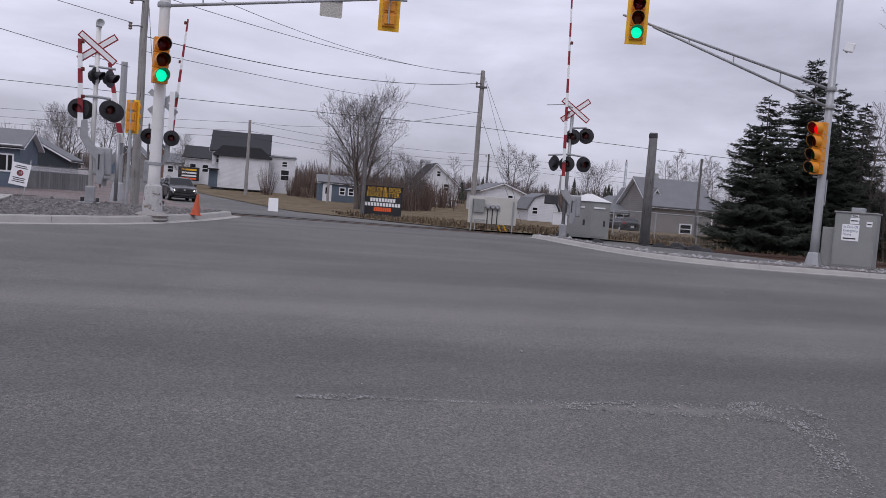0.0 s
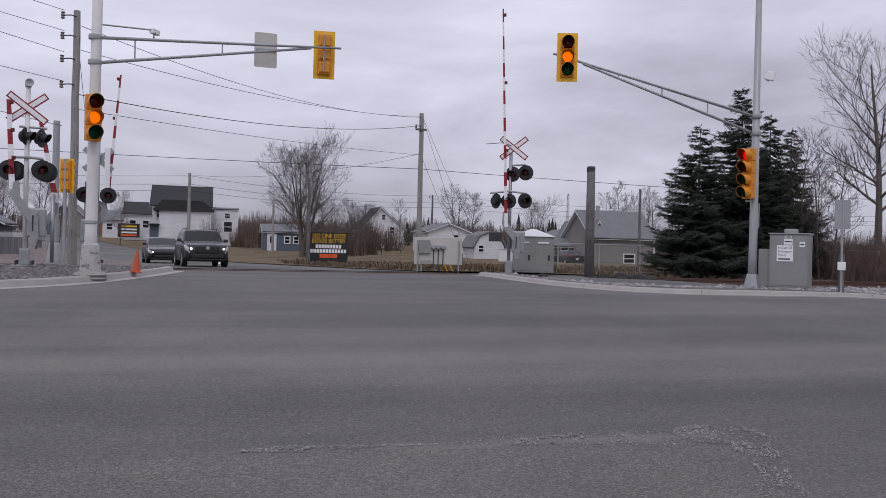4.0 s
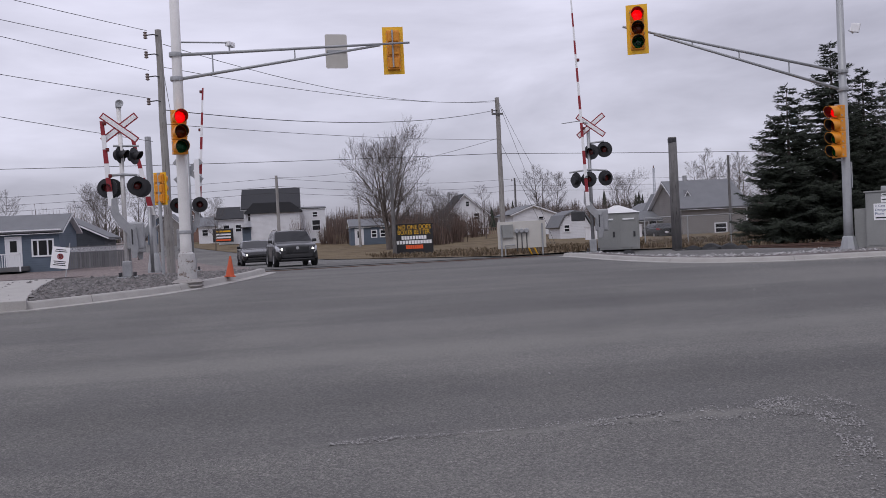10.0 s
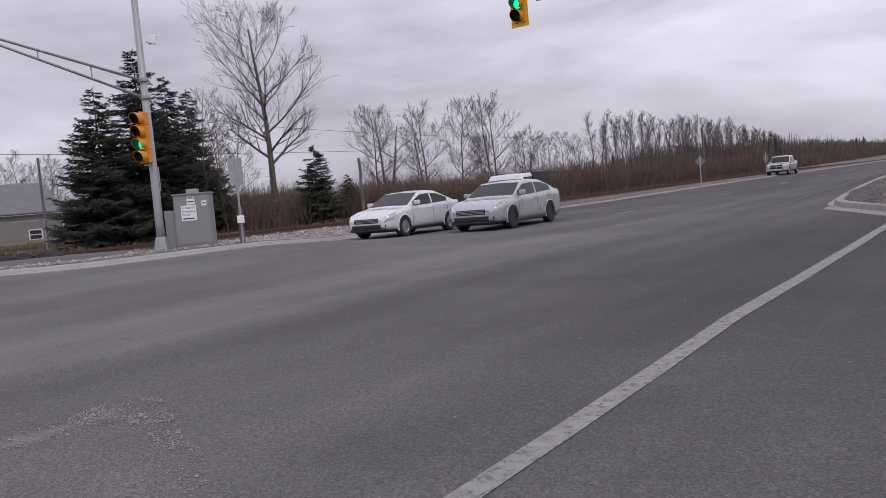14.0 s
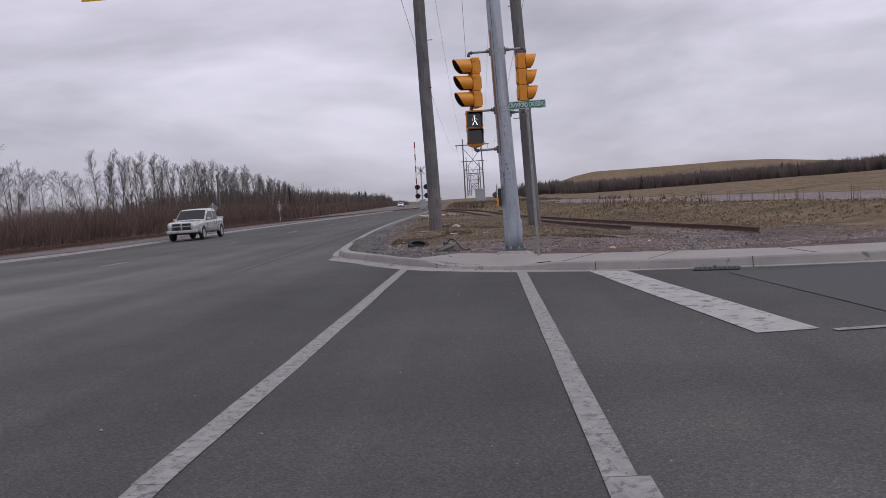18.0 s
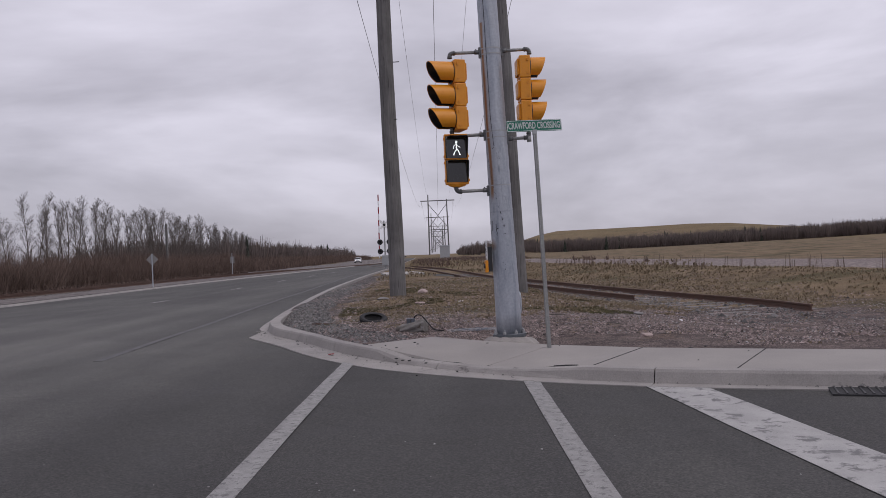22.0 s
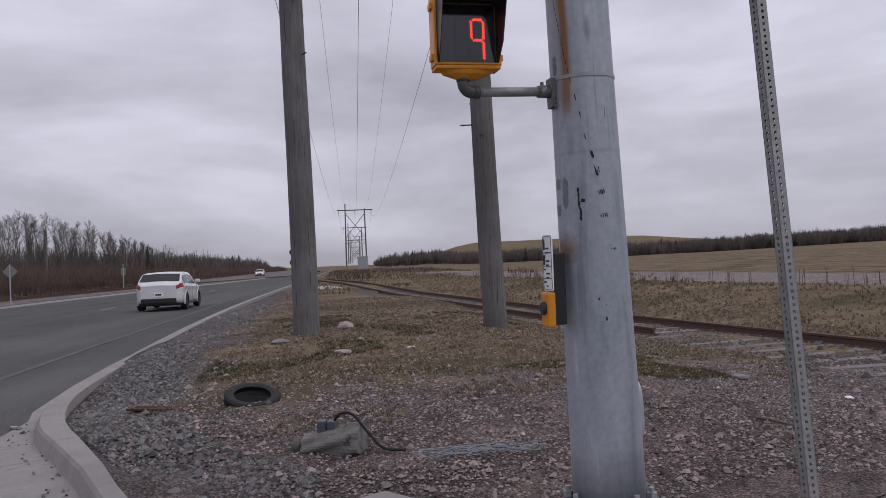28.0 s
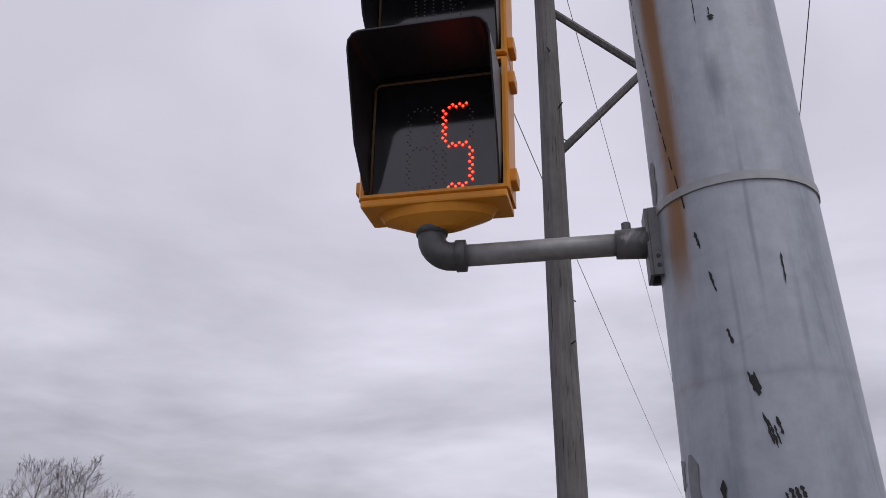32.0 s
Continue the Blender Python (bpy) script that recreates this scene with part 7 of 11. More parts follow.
def wheel(t, x, y, r, w, rim, spokes=5):
    side = 1 if y > 0 else -1
    root = part("wheel", one_lathe([(r * 0.66, -w / 2), (r * 0.93, -w / 2), (r, -w * 0.36), (r, w * 0.36), (r * 0.93, w / 2), (r * 0.66, w / 2), (r * 0.62, w * 0.3), (r * 0.62, -w * 0.3), (r * 0.66, -w / 2)], 28), "rubber", t, "black rubber tyre", smooth=False, m=pose(x, y, r, -90 * side, 0, 0))
    bm = bmesh.new()
    lathe(bm, [(r * 0.66, w * 0.40), (r * 0.62, w * 0.44), (r * 0.58, w * 0.36), (r * 0.56, w * 0.1)], 28)
    lathe(bm, [(r * 0.16, w * 0.36), (r * 0.14, w * 0.42), (0.0, w * 0.43)], 14)
    for k in range(spokes):
        box(bm, r * 0.1, -r * 0.075, w * 0.28, r * 0.62, r * 0.075, w * 0.38, m=pose(0, 0, 0, 0, 0, 360 * k / spokes))
    part("rim", bm, rim, root, "wheel rim")
    part("hub_back", one_lathe([(r * 0.57, w * 0.02), (0.0, w * 0.02)], 20), "trim_black", root)
    return root


def upper_half(bm, z):
    """Cuts away what lies below z."""
    bmesh.ops.bisect_plane(bm, geom=bm.verts[:] + bm.edges[:] + bm.faces[:], plane_co=(0, 0, z), plane_no=(0, 0, -1), clear_outer=True)
    return bm


def car(name, m, label, L, W, H, body, deck, cabin, wheel_x, r, rim="alloy", spokes=5, lit=False, tail=None, category="car", sill=0.24, roof_in=0.14, cladding=False, roof_mat=None, rack=False, group=""):
    """A road vehicle facing +x. deck: (x, z) of the line of bonnet and boot; cabin: x of the windscreen's foot, roof front, roof rear, rear window's foot."""
    t = thing(name, m, label, category, group)
    x0, x1, x2, x3 = cabin
    dx, dz = [p[0] for p in deck], [p[1] for p in deck]
    line = lambda x: float(np.interp(x, dx, dz))
    # the ridge of the whole car from tail to nose, rounded where it turns
    fx = np.linspace(-L / 2 - 0.5, L / 2 + 0.5, 900)
    hx = [x3, x2, (x1 + x2) / 2, x1, x0]
    hz = [line(x3), H - 0.045, H, H - 0.04, line(x0)]
    fz = np.array([max(line(x), float(np.interp(x, hx, hz)) if x3 <= x <= x0 else 0.0) for x in fx])
    soft = np.exp(-0.5 * (np.linspace(-0.24, 0.24, 49) / 0.085) ** 2)
    pad = np.concatenate([np.full(24, fz[0]), fz, np.full(24, fz[-1])])
    fz = np.convolve(pad, soft / soft.sum(), "valid")
    ridge = lambda x: float(np.interp(x, fx, fz))
    deck_mid = line((x1 + x2) / 2)
    ends = [L / 2 - d for d in (0.0, 0.025, 0.07, 0.13, 0.2, 0.28)]
    xm = (x1 + x2) / 2 - 0.08
    xs = sorted(set([round(v, 4) for v in ends] + [round(-v, 4) for v in ends] + [round(v, 4) for v in np.linspace(-L / 2 + 0.36, L / 2 - 0.36, 58)] + [round(xm - 0.045, 4), round(xm + 0.045, 4)]))
    grid = []
    for x in xs:
        u = abs(x) / (L / 2)
        w = W / 2 * (1 - 0.07 * max(0.0, (u - 0.55) / 0.45) ** 2 - 0.20 * max(0.0, (u - 0.86) / 0.14) ** 2.6)
        curl = max(0.0, (u - 0.9) / 0.1)
        zl = sill + 0.05 * max(0.0, (u - 0.75) / 0.25) + 0.05 * curl ** 2
        top = ridge(x) - 0.05 * curl ** 2.5
        belt = min(float(np.interp(x, [x3 - 0.3, x3 + 0.2, x0 - 0.3, x0 + 0.2], [line(x) - 0.05, line(x) - 0.015, line(x) - 0.02, line(x) - 0.05])), top - 0.03)
        h = belt - zl
        k = min(max((top - belt) / (H - deck_mid), 0.0), 1.0)
        half = [(0.0, zl), (w * 0.80, zl), (w * 0.94, zl + 0.025), (w * 0.985, zl + 0.12 * h / 0.6), (w * 1.0, zl + 0.42 * h), (w * 0.992, zl + 0.64 * h), (w * 1.0, zl + 0.80 * h), (w * 0.985, belt - 0.045 * h / 0.6), (w * 0.955, belt)]
        side = top - belt
        for q in (0.04, 0.3, 0.55, 0.78, 0.92):
            half.append((w * 0.935 - roof_in * k * q ** 1.25, belt + side * q * (0.97 if k > 0.2 else 0.9)))
        ye = half[-1][0]
        half += [(ye * (0.95 - 0.03 * k), belt + side * 0.985), (ye * 0.68, top - 0.004), (ye * 0.34, top + 0.010), (0.0, top + 0.016)]
        grid.append([Vector((x, y, z)) for y, z in half])
    n, rows = len(grid[0]), len(xs)

    def skin(part_name, pick, material_name, parent, label="", off=0.0, sides=(1, -1), smooth=True):
        """A shell of the grid cells that pick(x, row) names, moved out by off."""
        verts, faces, at = [], [], {}
        for sg in sides:
            def vert(a, b):
                if (sg, a, b) not in at:
                    p = grid[a][b]
                    ta = grid[min(a + 1, rows - 1)][b] - grid[max(a - 1, 0)][b]
                    tb = grid[a][min(b + 1, n - 1)] - grid[a][max(b - 1, 0)]
                    nn = tb.cross(ta)
                    nn = nn.normalized() if nn.length > 1e-9 else Vector((0, 0, 1))
                    q = p + nn * off
                    at[(sg, a, b)] = len(verts)
                    verts.append((q.x, q.y * sg, q.z))
                return at[(sg, a, b)]
            for a in range(rows - 1):
                for b in range(n - 1):
                    if pick((xs[a] + xs[a + 1]) / 2, b):
                        f = (vert(a, b), vert(a + 1, b), vert(a + 1, b + 1), vert(a, b + 1))
                        faces.append(f[::-1] if sg > 0 else f)
        return raw(part_name, verts, faces, material_name, parent, label, smooth)

    def is_wind(x, b):
        return b >= 14 and x1 + 0.06 < x < x0 - 0.06

    def is_rear(x, b):
        return b >= 14 and x3 + 0.06 < x < x2 - 0.06

    def is_side(x, b):
        return 9 <= b <= 11 and x3 + (0.12 if x3 > -L / 2 + 0.4 else 0.35) < x < x0 - 0.30 and ridge(x) - line(x) > 0.17 and abs(x - xm) > 0.045

    glass = lambda x, b: is_wind(x, b) or is_rear(x, b) or is_side(x, b)
    hull = skin("body", lambda x, b: not glass(x, b) and not (roof_mat and b >= 9 and ridge(x) - line(x) > 0.1), body, t)
    for a in (0, rows - 1):
        bm = bmesh.new()
        ring = [bm.verts.new(p) for p in grid[a]] + [bm.verts.new((p.x, -p.y, p.z)) for p in grid[a][::-1][1:-1]]
        bm.faces.new(ring)
        part("end_panel", bm, body, hull)
    if roof_mat:
        skin("roof_panel", lambda x, b: b >= 9 and ridge(x) - line(x) > 0.1 and not glass(x, b), roof_mat, t)
    skin("windscreen", is_wind, "car_glass", hull, "dark windscreen", 0.004)
    skin("rear_window", is_rear, "car_glass", hull, "dark rear window", 0.004)
    for sg in (1, -1):
        skin("front_side_window", lambda x, b: is_side(x, b) and x > xm, "car_glass", hull, "dark side window", 0.003, (sg,))
        skin("rear_side_window", lambda x, b: is_side(x, b) and x < xm, "car_glass", hull, "dark side window", 0.003, (sg,))
        skin("window_trim", lambda x, b: b == 8 and x3 + 0.2 < x < x0 - 0.25, "trim_black", hull, "", 0.004, (sg,))
        # headlamp and tail lamp wrap round the corners of the body
        lamp = skin("headlight", lambda x, b: (b in (6, 7) and L / 2 - 0.52 < x < L / 2 - 0.06) or (b == 5 and L / 2 - 0.34 < x < L / 2 - 0.02), "lamp_clear", t, "clear headlight", 0.006, (sg,))
        skin("lamp_rim", lambda x, b: b == 8 and L / 2 - 0.5 < x < L / 2 - 0.06, "trim_black", lamp, "", 0.005, (sg,))
        if lit:
            hz0 = line(L / 2 - 0.15) - 0.16
            part("lamp_glow", one_lathe([(0.05, 0.0), (0.045, 0.02), (0.0, 0.03)], 12, pose(L / 2 - 0.035, sg * W * 0.36, hz0, 0, 90, 0)), "headlight_glow", t, "lit headlamp")
        skin("tail_lamp", lambda x, b: b in (6, 7) and x < -L / 2 + 0.34, "lamp_red", t, "red tail lamp", 0.006, (sg,))
        my = W / 2 * 0.93
        mz = line(x0 - 0.35) + 0.08
        mir = part("mirror", one_box(x0 - 0.47, sg * (my + 0.13) - 0.10, mz - 0.065, x0 - 0.33, sg * (my + 0.13) + 0.10, mz + 0.075, bevel=0.035), body, t)
        part("mirror_stalk", one_box(x0 - 0.42, sg * (my + 0.02) - 0.05, mz - 0.075, x0 - 0.37, sg * (my + 0.02) + 0.05, mz - 0.03, bevel=0.01), "trim_black", mir)
        col = lambda x, lo, hi: [Vector((p.x, p.y * sg * 1.001, p.z)) for p in grid[min(range(rows), key=lambda a: abs(xs[a] - x))][lo:hi]]
        for sx in (x0 - 0.22, xm, max(x3 + 0.42, wheel_x[1] + 0.05 if x2 > wheel_x[1] else x3 + 0.42)):
            part("door_seam", one_tube(col(sx, 3, 9), 0.005, 4), "trim_black", hull)
        for hx0 in (xm + 0.16, max(x3 + 0.6, xm - 0.85)):
            pt = col(hx0, 6, 7)[0]
            part("door_handle", one_box(hx0 - 0.1, pt.y - 0.02, pt.z + 0.01, hx0 + 0.1, pt.y + 0.02, pt.z + 0.04, bevel=0.008), body, t)
        part("sill", one_box(wheel_x[1] + r * 1.1, sg * W / 2 * 0.955 - 0.03, sill - 0.03, wheel_x[0] - r * 1.1, sg * W / 2 * 0.955 + 0.03, sill + (0.14 if cladding else 0.05), bevel=0.015), "trim_black", t)
        for wx in wheel_x:
            yw = W / 2 * (1 - 0.07 * max(0.0, (abs(wx) / (L / 2) - 0.55) / 0.45) ** 2)
            part("wheel_arch", upper_half(one_lathe([(r * 1.16, -0.06), (r * 1.16, 0.0), (r * 1.09, 0.012), (r * 1.07, -0.06)] if not cladding else [(r * 1.27, -0.06), (r * 1.26, 0.012), (r * 1.08, 0.022), (r * 1.06, -0.06)], 30, pose(wx, sg * yw, r + 0.02, -90 * sg, 0, 0)), sill - 0.03), "trim_black" if cladding else body, t)
            # flat black disc on the body side, standing in for the arch's shade
            part("arch_hollow", upper_half(one_lathe([(r * 1.09, 0.004), (0.0, 0.004)], 26, pose(wx, sg * yw, r + 0.02, -90 * sg, 0, 0)), sill - 0.04), "trim_black", t)
            wheel(t, wx, sg * (yw - 0.085), r, 0.23, rim, spokes)
    nose = L / 2
    low = sill + 0.06
    top = line(nose - 0.05)
    gh = top - low
    gr = part("grille", one_box(nose - 0.16, -W * 0.27, low + gh * 0.53, nose + 0.016, W * 0.27, low + gh * 0.93, bevel=0.03), "trim_black", t, "dark grille")
    for q in range(3):
        part("grille_bar", one_box(nose, -W * 0.25, low + gh * (0.615 + 0.1 * q), nose + 0.024, W * 0.25, low + gh * (0.645 + 0.1 * q), bevel=0.004), "alloy" if lit is False else "dark_alloy", gr)
    part("air_intake", one_box(nose - 0.16, -W * 0.33, low + gh * 0.08, nose + 0.012, W * 0.33, low + gh * 0.42, bevel=0.03), "trim_black", t, "dark lower air intake")
    part("front_lip", one_box(nose - 0.2, -W * 0.38, sill + 0.0, nose - 0.005, W * 0.38, sill + 0.07, bevel=0.02), "trim_black", t)
    for sg in (1, -1):
        part("fog_recess", one_box(nose - 0.24, sg * W * 0.36 - 0.1, low + gh * 0.16, nose - 0.045, sg * W * 0.36 + 0.1, low + gh * 0.40, bevel=0.03), "trim_black", t)
    z = 0.62 if H < 1.6 else 0.8
    pl = part("plate", one_box(-nose - 0.02, -0.15, z - 0.075, -nose + 0.01, 0.15, z + 0.075, bevel=0.003), "sign_white", t, "number plate")
    part("plate_bar", one_box(-nose - 0.024, -0.11, z - 0.03, -nose - 0.019, 0.11, z + 0.03), "trim_black", pl, "number shown as a plain bar")
    part("rear_bumper", one_box(-nose - 0.02, -W * 0.36, sill + 0.05, -nose + 0.12, W * 0.36, sill + 0.24, bevel=0.03), "trim_black", t, "dark lower bumper")
    part("underbody", one_box(-L / 2 + 0.35, -W * 0.42, sill - 0.06, L / 2 - 0.35, W * 0.42, sill + 0.02), "trim_black", t)
    if rack:
        ye = W / 2 * 0.93 - roof_in
        for sg in (1, -1):
            part("roof_rail", one_tube([(x2 + 0.1, sg * ye * 0.88, H - 0.03), (x2 + 0.25, sg * ye * 0.88, H + 0.045), (x1 - 0.2, sg * ye * 0.88, H + 0.045), (x1 - 0.05, sg * ye * 0.88, H - 0.04)], 0.018, 8), "trim_black", t)
    return t


SEDAN = dict(L=4.64, W=1.78, H=1.455, deck=[(-2.32, 0.92), (-2.1, 1.04), (-1.5, 1.06), (0.0, 0.99), (0.9, 0.98), (1.7, 0.88), (2.2, 0.74), (2.32, 0.62)], cabin=(1.15, 0.28, -0.75, -1.72), wheel_x=(1.42, -1.28), r=0.32)
corolla = car("sedan_car", pose(20.7, 17.35, 0, 0, 0, 178), "white compact sedan with a black bonnet guard", body="paint_white", spokes=10, **SEDAN)
part("bonnet_guard", one_box(2.02, -0.62, 0.775, 2.2, 0.62, 0.83, bevel=0.022, m=pose(0, 0, 0, 0, 6, 0)), "trim_black", corolla, "black bonnet guard")
TAURUS = dict(L=5.15, W=1.93, H=1.54, deck=[(-2.57, 1.0), (-2.3, 1.13), (-1.6, 1.14), (0.0, 1.06), (0.95, 1.04), (1.9, 0.95), (2.4, 0.82), (2.57, 0.68)], cabin=(1.3, 0.42, -1.0, -2.05), wheel_x=(1.55, -1.32), r=0.355)
taurus = car("sedan_car", pose(22.7, 14.45, 0, 0, 0, 178), "silver full-size sedan with dark wheels", body="paint_silver", rim="dark_alloy", **TAURUS)
JEEP = dict(L=4.2, W=1.80, H=1.84, deck=[(-2.1, 1.12), (-1.9, 1.16), (0.3, 1.16), (0.75, 1.14), (1.8, 1.08), (2.0, 1.02), (2.1, 0.9)], cabin=(0.75, 0.5, -1.75, -2.02), wheel_x=(1.28, -1.17), r=0.39)
jeep = car("jeep", pose(28.3, 17.6, 0, 0, 0, 178), "white two-door off-roader with black roof and flared arches", body="paint_white", sill=0.42, roof_in=0.08, cladding=True, category="off-roader", **JEEP)
part("hard_top", one_box(-1.98, -0.83, 1.22, -0.35, 0.83, 1.868, bevel=0.06), "trim_black", jeep, "black hard top over the rear seats")
part("spare_wheel", one_lathe([(0.2, -0.1), (0.36, -0.1), (0.38, 0.0), (0.36, 0.1), (0.0, 0.11)], 24, pose(-2.22, 0, 1.0, 0, -90, 0)), "rubber", jeep, "spare wheel")
SUV = dict(L=4.77, W=1.89, H=1.68, deck=[(-2.38, 1.02), (-2.2, 1.10), (0.0, 1.08), (0.9, 1.09), (1.75, 1.05), (2.25, 0.95), (2.38, 0.75)], cabin=(1.12, 0.35, -1.75, -2.25), wheel_x=(1.40, -1.36), r=0.37)
suv = car("suv", pose(-2.2, 37.9, 0.26, 0, 0, -72), "dark grey sport utility vehicle with lit headlamps", body="paint_charcoal", sill=0.3, cladding=True, rack=True, lit=True, category="car", **SUV)
for s in (1, -1):
    part("fog_lamp", one_lathe([(0.07, 0.0), (0.06, 0.02), (0.0, 0.025)], 14, pose(2.335, s * 0.70, 0.64, 0, 90, 0)), "lamp_clear", suv, "round lower lamp")
part("wide_grille", one_box(2.3, -0.52, 0.58, 2.405, 0.52, 0.92, bevel=0.06), "trim_black", suv, "wide dark grille")
part("badge", one_lathe([(0.07, 0.0), (0.07, 0.01), (0.0, 0.012)], 18, pose(2.406, 0, 0.83, 0, 90, 0)), "alloy", suv, "plain oval badge")
GENESIS = dict(L=4.95, W=1.86, H=1.47, deck=SEDAN["deck"][:1] + [(-2.45, 1.02), (-1.5, 1.06), (0.0, 1.0), (0.9, 0.99), (1.8, 0.9), (2.35, 0.76), (2.47, 0.62)], cabin=(1.15, 0.2, -0.95, -1.95), wheel_x=(1.5, -1.42), r=0.34)
GENESIS["deck"][0] = (-2.475, 0.9)
sedan2 = car("sedan_car", pose(-4.4, 45.9, 0.08, 0, 0, -74), "black sedan with lit headlamps waiting in the street", body="paint_black", lit=True, **GENESIS)
HATCH = dict(L=4.34, W=1.80, H=1.47, deck=[(-2.17, 1.0), (-2.05, 1.06), (-1.5, 1.06), (0.0, 1.0), (0.9, 0.99), (1.6, 0.9), (2.05, 0.76), (2.17, 0.62)], cabin=(1.1, 0.3, -1.45, -2.05), wheel_x=(1.30, -1.35), r=0.33)
hatch = car("hatchback_car", pose(-66, 7.4, 0, 0, 0, 2), "white five-door hatchback driving away", body="paint_white", rim="dark_alloy", tail=0.85, **HATCH)
far_car = car("sedan_car", pose(330, 20, 0, 0, 0, 178), "white sedan far down the road with lit headlamps", body="paint_white", lit=True, **SEDAN)


def pickup(name, m, label, body, lit=False):
    deck = [(-2.9, 1.28), (-1.5, 1.28), (-1.46, 1.2), (0.9, 1.2), (1.25, 1.22), (2.3, 1.16), (2.75, 1.08), (2.9, 0.95)]
    t = car(name, m, label, 5.8, 2.02, 1.93, body, deck, (1.25, 0.42, -1.2, -1.44), (1.85, -1.9), 0.42, sill=0.45, roof_in=0.12, lit=lit, category="pickup truck", tail=0.9)
    part("bed_floor", one_box(-2.8, -0.82, 1.2, -1.52, 0.82, 1.315, bevel=0.01), "trim_black", t, "dark open load bed")
    for s in (1, -1):
        part("bed_rail", one_box(-2.82, s * 0.87 - 0.06, 1.2, -1.5, s * 0.87 + 0.06, 1.345, bevel=0.02), body, t)
    part("tailgate", one_box(-2.92, -0.80, 0.85, -2.82, 0.80, 1.34, bevel=0.015), body, t)
    part("front_bumper", one_box(2.70, -0.93, 0.48, 2.97, 0.93, 0.66, bevel=0.05), body if body != "paint_maroon" else "alloy", t)
    part("radiator_grille", one_box(2.80, -0.56, 0.70, 2.93, 0.56, 1.06, bevel=0.03), "trim_black", t, "large dark radiator grille")
    part("grille_frame", one_box(2.80, -0.60, 0.68, 2.90, 0.60, 1.10, bevel=0.03), "alloy", t, "bright grille surround")
    part("grille_cross", one_box(2.90, -0.045, 0.70, 2.95, 0.045, 1.06, bevel=0.01), "alloy", t)
    part("grille_cross", one_box(2.90, -0.56, 0.86, 2.945, 0.56, 0.92, bevel=0.01), "alloy", t)
    return t


truck = pickup("pickup_truck", pose(80, 19.5, 0, 0, 0, 178), "silver crew-cab pickup truck with a broad grille", "paint_pearl")
maroon = pickup("pickup_truck", pose(12.4, 97, 0.75, 0, 0, 172), "maroon pickup truck parked in a yard", "paint_maroon")


def drive(ob, rows):
    """Rows of t, x, y, heading; the wheels stay on the road."""
    out = []
    for t, x, y, h in rows:
        z = gz(x, y) + 0.01
        d = 1.4
        c, s = math.cos(radians(h)), math.sin(radians(h))
        up = math.degrees(math.atan2(gz(x + d * c, y + d * s) - gz(x - d * c, y - d * s), 2 * d))
        out.append((t, pose(x, y, z, 0, -up, h)))
    MOVES.append((ob, out))


drive(suv, [(0.0, -8.1, 63.6, -75), (0.5, -6.9, 58.2, -76), (1.0, -5.75, 53.6, -76), (1.5, -4.7, 50.4, -76), (2.0, -3.75, 47.8, -77), (2.5, -3.1, 45.0, -79), (3.0, -2.6, 41.4, -81), (3.6, -2.3, 39.7, -82), (4.2, -2.2, 39.3, -82), (32.0, -2.2, 39.3, -82)])
drive(sedan2, [(0.0, -9.8, 74.0, -74), (1.0, -7.6, 64.0, -76), (2.0, -6.1, 57.0, -78), (3.0, -4.95, 52.0, -81), (3.8, -4.5, 50.2, -82), (4.4, -4.4, 50.0, -82), (32.0, -4.4, 50.0, -82)])
drive(corolla, [(0.0, 20.75, 17.35, 183), (14.0, 20.75, 17.35, 183), (14.25, 20.5, 17.34, 183), (14.5, 19.85, 17.3, 183), (14.75, 19.05, 17.25, 183), (15.0, 18.1, 17.2, 183), (15.5, 15.5, 17.1, 183), (16.5, 10.7, 16.6, 183), (18.0, -1.0, 14.6, 180), (20.0, -20.0, 13.6, 180), (24.0, -64.0, 13.0, 180), (32.0, -64.5, 13.0, 180)])
drive(taurus, [(0.0, 22.6, 14.45, 184), (14.1, 22.6, 14.45, 184), (14.3, 22.35, 14.43, 184), (14.5, 21.85, 14.4, 184), (14.75, 21.1, 14.33, 184), (15.0, 20.15, 14.26, 184), (15.5, 17.6, 14.1, 184), (16.5, 11.0, 13.4, 184), (18.0, -3.0, 11.6, 180), (20.0, -24.0, 10.6, 180), (23.5, -64.0, 10.0, 180), (32.0, -64.5, 10.0, 180)])
drive(jeep, [(0.0, 28.3, 17.6, 183), (14.5, 28.3, 17.6, 183), (15.0, 27.5, 17.55, 183), (15.5, 25.9, 17.5, 183), (16.5, 20.8, 17.2, 183), (18.0, 9.0, 16.2, 179), (20.0, -11.0, 14.4, 180), (24.0, -56.0, 13.4, 180), (32.0, -56.5, 13.4, 180)])
drive(truck, [(0.0, 118.0, 22.0, 182), (10.0, 118.0, 22.0, 182), (14.2, 85.0, 20.6, 182), (17.5, 58.0, 19.35, 182), (19.0, 45.2, 18.6, 182), (20.0, 36.4, 18.1, 181), (21.0, 27.0, 17.7, 180), (23.0, 7.0, 16.0, 180), (30.0, -60.0, 14.0, 180), (32.0, -62.0, 14.0, 180)])
drive(hatch, [(0.0, -66.0, 7.4, 2), (20.0, -66.0, 7.4, 2), (24.5, -5.5, 7.4, 2), (26.5, 25.2, 8.15, 2), (27.5, 41.5, 8.8, 2), (28.5, 57.3, 9.6, 2), (29.0, 64.6, 9.9, 2), (32.0, 110.0, 12.0, 3)])
drive(far_car, [(0.0, 330, 32.5, 184), (13.0, 300, 31.0, 184), (23.0, 225, 26.2, 184), (32.0, 168, 22.6, 184)])


